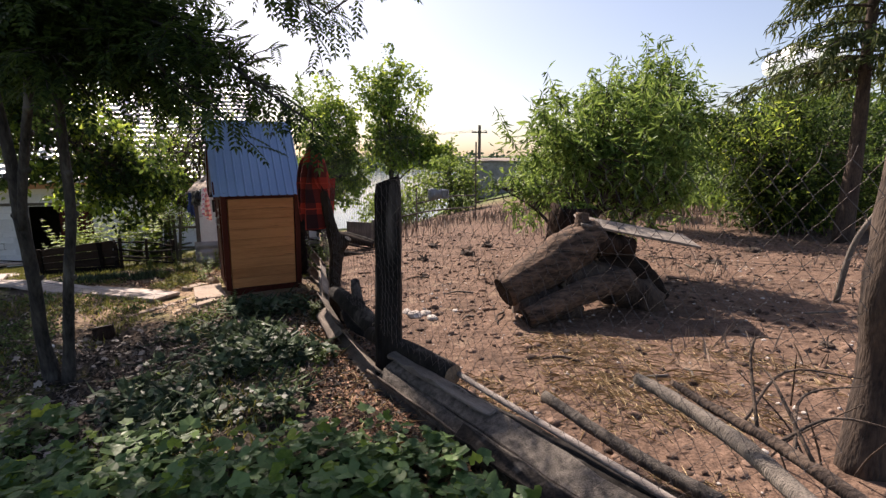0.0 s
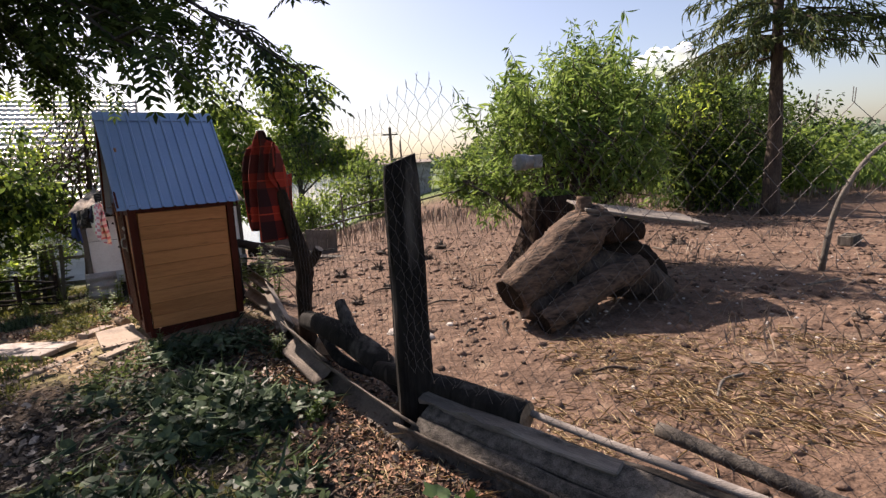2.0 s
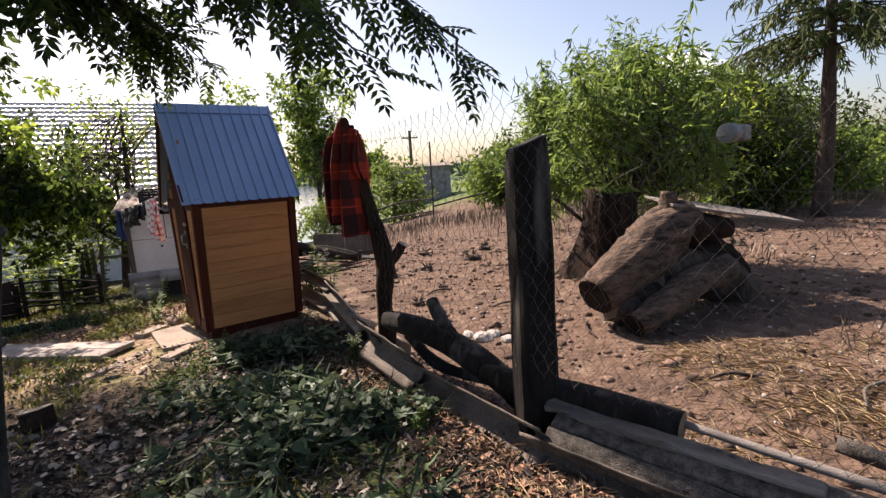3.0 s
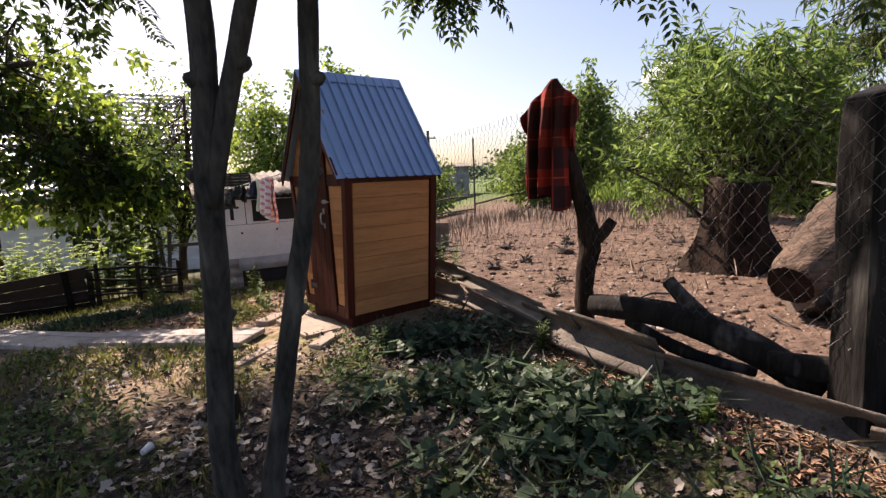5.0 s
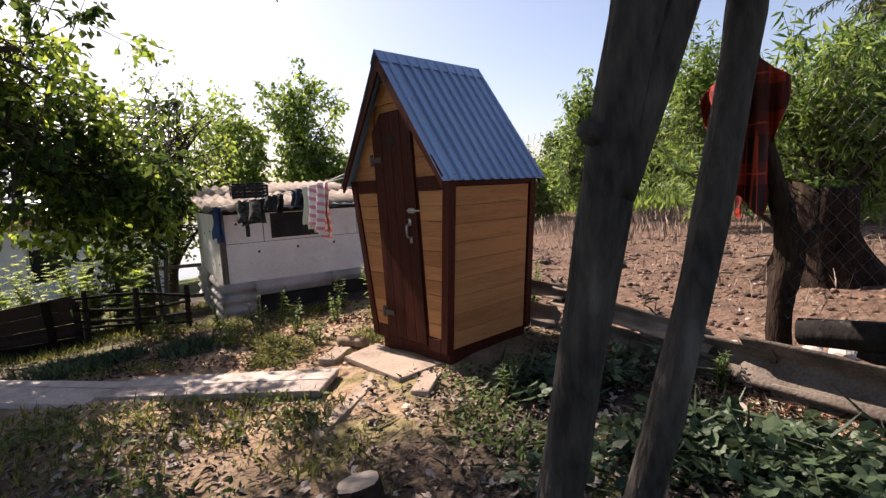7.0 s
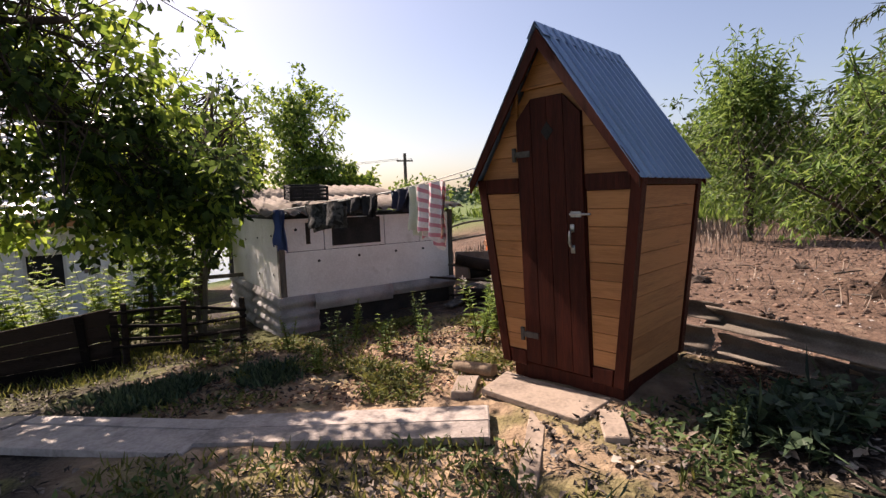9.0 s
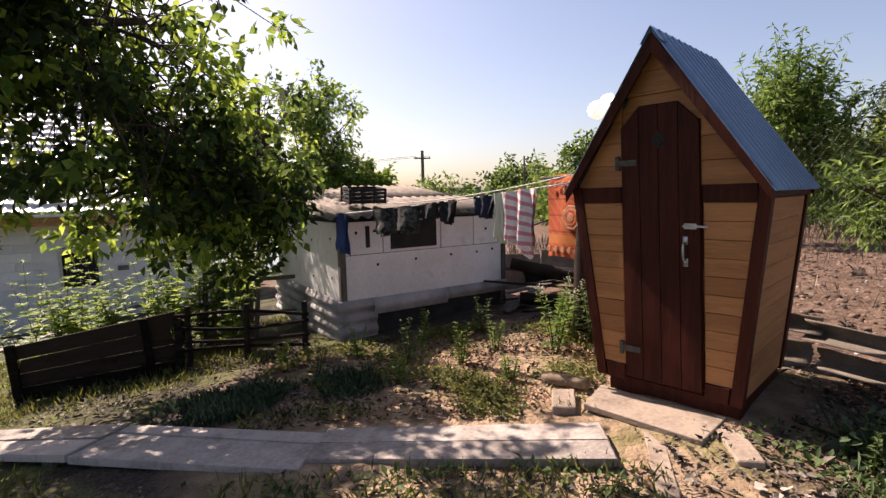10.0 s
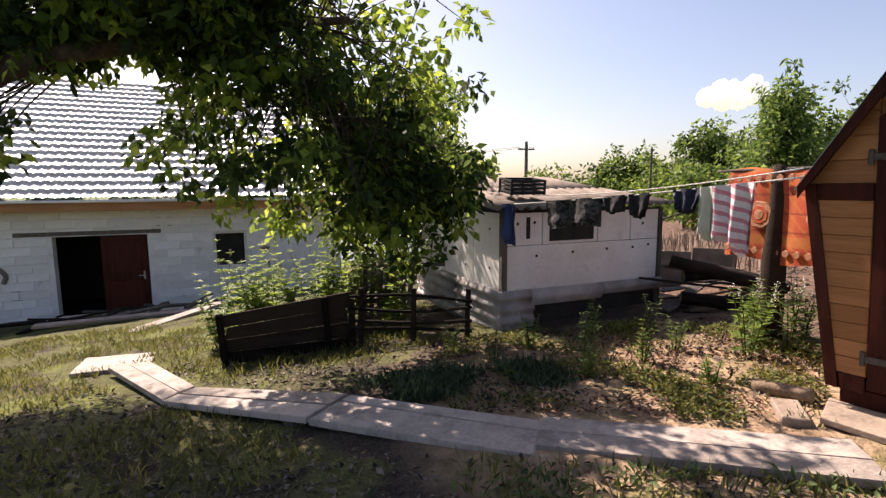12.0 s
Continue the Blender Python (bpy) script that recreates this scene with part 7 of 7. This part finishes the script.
stuff("herbs", blades_mesh("herbs", p, d, unit(rng, n) * 0.6 + np.array([0, 0, 0.8]), rng.uniform(0.025, 0.075, n), rng.uniform(0.012, 0.034, n), 0.25), M["leaf_herb"], "low dark green herbs growing in the shade", "herbs")

# far meadow and bank behind the pen
p = scatter(rng, 14000, 6, 34, 12, 34, lambda x, y, r: y + 0.5 * x > 21.5 and y - 0.25 * x > 8)
n = len(p)
d = unit(rng, n) * 0.5; d[:, 2] = np.abs(d[:, 2]) + 0.6
stuff("meadow", blades_mesh("meadow", p, d, unit(rng, n), rng.uniform(0.3, 0.85, n), rng.uniform(0.06, 0.16, n), 0.1), M["leaf_mid"], "green tall meadow weeds behind the pen", "meadow")


def lobed_mesh(name, P, D, N, S):
    """Broad five-lobed leaves as shallow fans."""
    verts, faces = [], []
    rim0 = np.array([0.6, 0.95, 0.82, 1.0, 0.84, 1.08, 0.84, 1.0, 0.82, 0.95, 0.6])
    rj = np.random.default_rng(len(P))
    for p_, d_, n_, s_ in zip(P, D, N, S):
        d_ = d_ / np.linalg.norm(d_)
        sd = np.cross(d_, n_); sd /= max(np.linalg.norm(sd), 1e-6)
        up = np.cross(sd, d_)
        i0 = len(verts)
        rim = rim0 * rj.uniform(0.8, 1.15, 11)
        curl, fold = rj.uniform(-0.1, 0.42), rj.uniform(-0.1, 0.35)
        verts.append(tuple(p_ + d_ * s_ * 0.35))
        for k, r in enumerate(rim):
            a = -2.6 + 5.2 * k / 10
            verts.append(tuple(p_ + d_ * s_ * (0.35 + 0.5 * r * math.cos(a)) + sd * s_ * 0.55 * r * math.sin(a) + up * s_ * (0.12 * (r - 0.75) + fold * abs(math.sin(a)) * 0.5 - curl * max(0, math.cos(a)) ** 2 * 0.5)))
        for k in range(10):
            faces.append((i0, i0 + 1 + k, i0 + 2 + k))
    me = bpy.data.meshes.new(name)
    me.from_pydata(verts, [], faces)
    return me


stuff("dry_leaves", lobed_mesh("dry_leaves", *LITTER_LATER), M["litter_pale"], "pale curled dry leaves scattered on the shaded yard", "leaf litter")

# broad-leaved creeping plants at the start of the walk
p = scatter(rng, 3600, -3.6, 0.35, 0.9, 3.1, lambda x, y, r: fence_side(x, y) < -0.25 and noise.noise((x * 1.1, y * 1.1, 6.0)) + 0.45 - max(0, y - 2.2) * 0.55 > r.random() * 0.45)
n = len(p)
p[:, 2] += rng.uniform(0.03, 0.2, n)
d = unit(rng, n); d[:, 2] *= 0.3
stuff("creeping_plant", lobed_mesh("creeping_plant", p, d, unit(rng, n) * 0.45 + np.array([0, 0, 1.0]), rng.uniform(0.05, 0.13, n)), M["leaf_ground"], "broad lobed green leaves of a creeping plant", "creeper")
k = rng.choice(n, 330, replace=False)
p2 = p[k] + rng.normal(size=(330, 3)) * np.array([0.05, 0.05, 0.0]) + np.array([0, 0, 0.05])
stuff("creeping_plant", lobed_mesh("creeping_plant", p2, unit(rng, 330) * np.array([1, 1, 0.3]), unit(rng, 330) * 0.45 + np.array([0, 0, 1.0]), rng.uniform(0.05, 0.11, 330)), M["leaf_bright"], "young yellow-green leaves of the creeping plant", "creeper")
# heap of pulled wilting weeds
p = scatter(rng, 2600, -3.3, -0.9, 2.6, 5.9, lambda x, y, r: fence_side(x, y) < -0.35 and noise.noise((x * 1.3, y * 1.3, 15.0)) + 0.25 - 0.5 * abs(x + 1.9) > r.random() * 0.3)
n = len(p)
p[:, 2] += rng.uniform(0.01, 0.16, n)
d = unit(rng, n); d[:, 2] *= 0.45
stuff("wilted_weeds", lobed_mesh("wilted_weeds", p, d, unit(rng, n) * 0.7 + np.array([0, 0, 0.8]), rng.uniform(0.04, 0.1, n)), M["leaf_wilt"], "heap of pulled wilting dark green weeds", "weeds")
q = scatter(rng, 1300, -3.3, -0.9, 2.6, 5.9, lambda x, y, r: fence_side(x, y) < -0.3 and noise.noise((x * 1.3, y * 1.3, 15.0)) + 0.3 - 0.5 * abs(x + 1.9) > r.random() * 0.3)
n = len(q)
q[:, 2] += rng.uniform(0.01, 0.14, n)
d = unit(rng, n); d[:, 2] *= 0.4
stuff("wilted_stems", blades_mesh("wilted_stems", q, d, unit(rng, n), rng.uniform(0.1, 0.34, n), rng.uniform(0.004, 0.009, n), 0.1), M["leaf_wilt"], "tangled stems of pulled weeds", "weeds")

# clods in the pen
def lumps(name, P, S, seed):
    r = np.random.default_rng(seed)
    t = 1.618
    ico = np.array([(-1, t, 0), (1, t, 0), (-1, -t, 0), (1, -t, 0), (0, -1, t), (0, 1, t), (0, -1, -t), (0, 1, -t), (t, 0, -1), (t, 0, 1), (-t, 0, -1), (-t, 0, 1)]) / 1.9
    fc = np.array([(0, 11, 5), (0, 5, 1), (0, 1, 7), (0, 7, 10), (0, 10, 11), (1, 5, 9), (5, 11, 4), (11, 10, 2), (10, 7, 6), (7, 1, 8), (3, 9, 4), (3, 4, 2), (3, 2, 6), (3, 6, 8), (3, 8, 9), (4, 9, 5), (2, 4, 11), (6, 2, 10), (8, 6, 7), (9, 8, 1)])
    k = len(P)
    v = ico[None] * r.uniform(0.6, 1.3, (k, 12, 1)) * (S[:, None, None] * r.uniform(0.6, 1.3, (k, 1, 3)) * np.array([1, 1, 0.7]))
    v = (v + P[:, None, :]).reshape(-1, 3)
    f = (fc[None] + (np.arange(k) * 12)[:, None, None]).reshape(-1, 3)
    me = bpy.data.meshes.new(name)
    me.vertices.add(len(v)); me.vertices.foreach_set("co", v.ravel())
    me.loops.add(f.size); me.loops.foreach_set("vertex_index", f.ravel())
    me.polygons.add(len(f)); me.polygons.foreach_set("loop_start", np.arange(0, f.size, 3))
    me.update(calc_edges=True)
    return me


p = scatter(rng, 14000, -1.6, 9, 1.0, 12, lambda x, y, r: fence_side(x, y) > 0.15 and (patch(x, y, 1.1, 3) or r.random() < 0.5))
s = 0.004 + 0.05 * rng.random(len(p)) ** 4.5
stuff("clods", lumps("clods", p, s, 3), M["clod"], "dry clods and dung on the trodden earth", "clods")
p = scatter(rng, 900, -1.6, 6, 1.5, 9, lambda x, y, r: fence_side(x, y) > 0.15)
stuff("pebbles", lumps("pebbles", p, 0.006 + 0.022 * rng.random(len(p)) ** 3, 4), M["stone"], "pale pebbles and chips on the earth", "pebbles")
# straw
p = scatter(rng, 9000, -1.6, 6, 0.8, 7, lambda x, y, r: (fence_side(x, y) > 0.2 and noise.noise((x * 0.8, y * 0.8, 22.0)) - 0.25 * max(0, y - 3.6) > r.random() * 0.25 - 0.02) or (-0.55 < fence_side(x, y) < -0.05 and 2.6 < y < 5.6))
n = len(p)
p[:, 2] += 0.012
d = unit(rng, n); d[:, 2] *= 0.12
stuff("straw", blades_mesh("straw", p, d, np.tile([0, 0, 1.0], (n, 1)) + unit(rng, n) * 0.3, rng.uniform(0.05, 0.2, n), rng.uniform(0.003, 0.006, n), 0.1), M["straw"], "scattered yellow straw on the earth", "straw")
p = scatter(rng, 850, 0.1, 3.2, 2.0, 4.8, lambda x, y, r: ((x - 1.5) / 0.95) ** 2 + ((y - 3.35) / 0.6) ** 2 + 0.8 * noise.noise((x * 2, y * 2, 8.0)) < r.random() * 1.1)
n = len(p)
p[:, 2] += rng.uniform(0.012, 0.05, n)
d = unit(rng, n) + np.array([0.5, -0.4, 0]); d[:, 2] *= 0.2
stuff("straw_bed", blades_mesh("straw_bed", p, d, np.tile([0, 0, 1.0], (n, 1)) + unit(rng, n) * 0.3, rng.uniform(0.06, 0.24, n), rng.uniform(0.003, 0.007, n), 0.1), M["straw"], "bed of pale yellow straw on the trodden earth", "straw")
# dry standing stalks across the back of the pen
p = scatter(rng, 5200, -2.2, 15, 8.3, 19, lambda x, y, r: noise.noise((x * 0.5, y * 0.5, 31.0)) + 0.22 * (y - 10.5) - 0.1 * abs(x - 4) * (y < 11) > r.random() * 1.2 and y < 16 + 0.2 * x)
n = len(p)
d = unit(rng, n) * 0.14; d[:, 2] = 1
stuff("dry_stalks", blades_mesh("dry_stalks", p, d, unit(rng, n), rng.uniform(0.1, 0.42, n), rng.uniform(0.005, 0.013, n), 0.3), M["stalk"], "dry brown weed stalks standing in the field", "dry weeds")
p = scatter(rng, 420, 0.5, 7, 3.5, 9, lambda x, y, r: patch(x, y, 0.7, 8))
n = len(p)
d = unit(rng, n) * 0.4; d[:, 2] = 1
stuff("dry_twigs", blades_mesh("dry_twigs", p, d, unit(rng, n), rng.uniform(0.05, 0.3, n), rng.uniform(0.003, 0.007, n), 0.3), M["stalk"], "sparse dry twigs standing in the pen", "dry weeds")


def weed(base, h, mat, label, seed, leaf=(0.06, 0.02), stems=3, flowers=False, n_leaf=26):
    """An upright weed: several leafy stems."""
    r = np.random.default_rng(seed)
    tr = thing("weed", pose(base[0], base[1], ground_z(*base) - 0.02), label, "weed", "weeds in the yard")
    P, D, N, L, W = [], [], [], [], []
    heads = []
    for k in range(stems):
        a = r.random() * 6.28
        e = Vector((math.cos(a) * h * 0.25, math.sin(a) * h * 0.25, h * r.uniform(0.7, 1.05)))
        s0 = Vector((math.cos(a) * 0.02, math.sin(a) * 0.02, 0))
        m1 = s0.lerp(e, 0.5) + Vector((0, 0, 0.08 * h))
        line = smooth_line([s0, m1, e], 4)
        sb = bmesh.new()
        tube(sb, line, np.linspace(0.006, 0.002, len(line)), 4, caps=False)
        part("stem", sb, M["grass"], tr)
        heads.append(e)
        for i in range(n_leaf):
            u = 0.15 + 0.85 * i / n_leaf
            p_ = np.array(line[min(int(u * len(line)), len(line) - 1)])
            aa = i * 2.4 + r.random()
            P.append(p_); D.append((math.cos(aa), math.sin(aa), 0.35 + r.normal() * 0.2)); N.append((0, 0, 1.0))
            L.append(leaf[0] * (1.3 - 0.8 * u) * r.uniform(0.7, 1.2)); W.append(leaf[1] * (1.3 - 0.8 * u))
    link_mesh("leaves", blades_mesh("leaves", P, D, N, np.array(L), np.array(W)), mat, tr)
    if flowers:
        pts = np.concatenate([np.array(e)[None] + r.normal(size=(14, 3)) * np.array([0.012, 0.012, 0.03]) for e in heads])
        link_mesh("flower_fluff", lumps("flower_fluff", pts, np.full(len(pts), 0.006), seed), M["flower"], tr, "pale grey-white flower heads")["kind"] = "stuff"
    return tr


WB = "green upright weed growing from the bare soil"
for i, (x, y, h) in enumerate(((-1.42, 5.25, 0.3), (-3.05, 7.9, 0.75), (-2.75, 8.1, 0.6), (-2.5, 7.7, 0.5), (-3.5, 8.2, 0.35), (-3.9, 8.0, 0.42), (-4.3, 8.25, 0.45), (-4.7, 8.6, 0.4), (-4.5, 7.7, 0.3), (-5.1, 8.3, 0.35), (-3.7, 7.4, 0.25), (-2.0, 7.5, 0.75), (-1.85, 7.3, 0.7), (-1.7, 7.2, 0.6), (-2.2, 8.3, 0.5), (-2.65, 7.95, 0.7), (-2.4, 8.15, 0.7), (-2.85, 8.3, 0.65), (-2.55, 8.4, 0.6), (-1.95, 7.65, 0.65), (-4.1, 8.7, 0.5), (-2.55, 5.7, 0.35), (-5.4, 8.9, 0.3), (-1.05, 3.95, 0.2), (-3.4, 8.8, 0.45), (0.55, 2.35, 0.28))):
    weed((x, y), h * 0.9, M["leaf_mid"] if i % 3 else M["leaf_herb"], WB, 100 + i, (0.1, 0.032) if h > 0.55 else (0.075, 0.026) if h > 0.4 else (0.06, 0.024), 5 if h > 0.55 else 4, h > 0.6)
WF = "tall flowering nettle-like weed behind the wooden panel"
for i in range(36):
    r = np.random.default_rng(300 + i)
    weed((-8.2 + 2.3 * r.random(), 9.75 + 1.3 * r.random()), r.uniform(0.75, 1.3), M["leaf_bright"] if i % 2 else M["leaf_mid"], WF, 320 + i, (0.11, 0.06), 4, True, 44)
p = scatter(rng, 3800, -6.3, -4.6, 7.3, 8.6, lambda x, y, r: (x + 5.4) ** 2 / 0.6 + (y - 7.85) ** 2 / 0.16 < 0.5 + r.random() and noise.noise((x * 2.2, y * 2.2, 61.0)) > r.random() * 0.5 - 0.3)
n = len(p)
d = unit(rng, n) * 0.7; d[:, 2] = np.abs(d[:, 2]) + 0.4
stuff("weed_patch", blades_mesh("weed_patch", p, d, unit(rng, n), rng.uniform(0.03, 0.12, n), rng.uniform(0.01, 0.026, n), 0.1), M["leaf_wilt"], "low dark green grass patch beside the boardwalk", "grass")
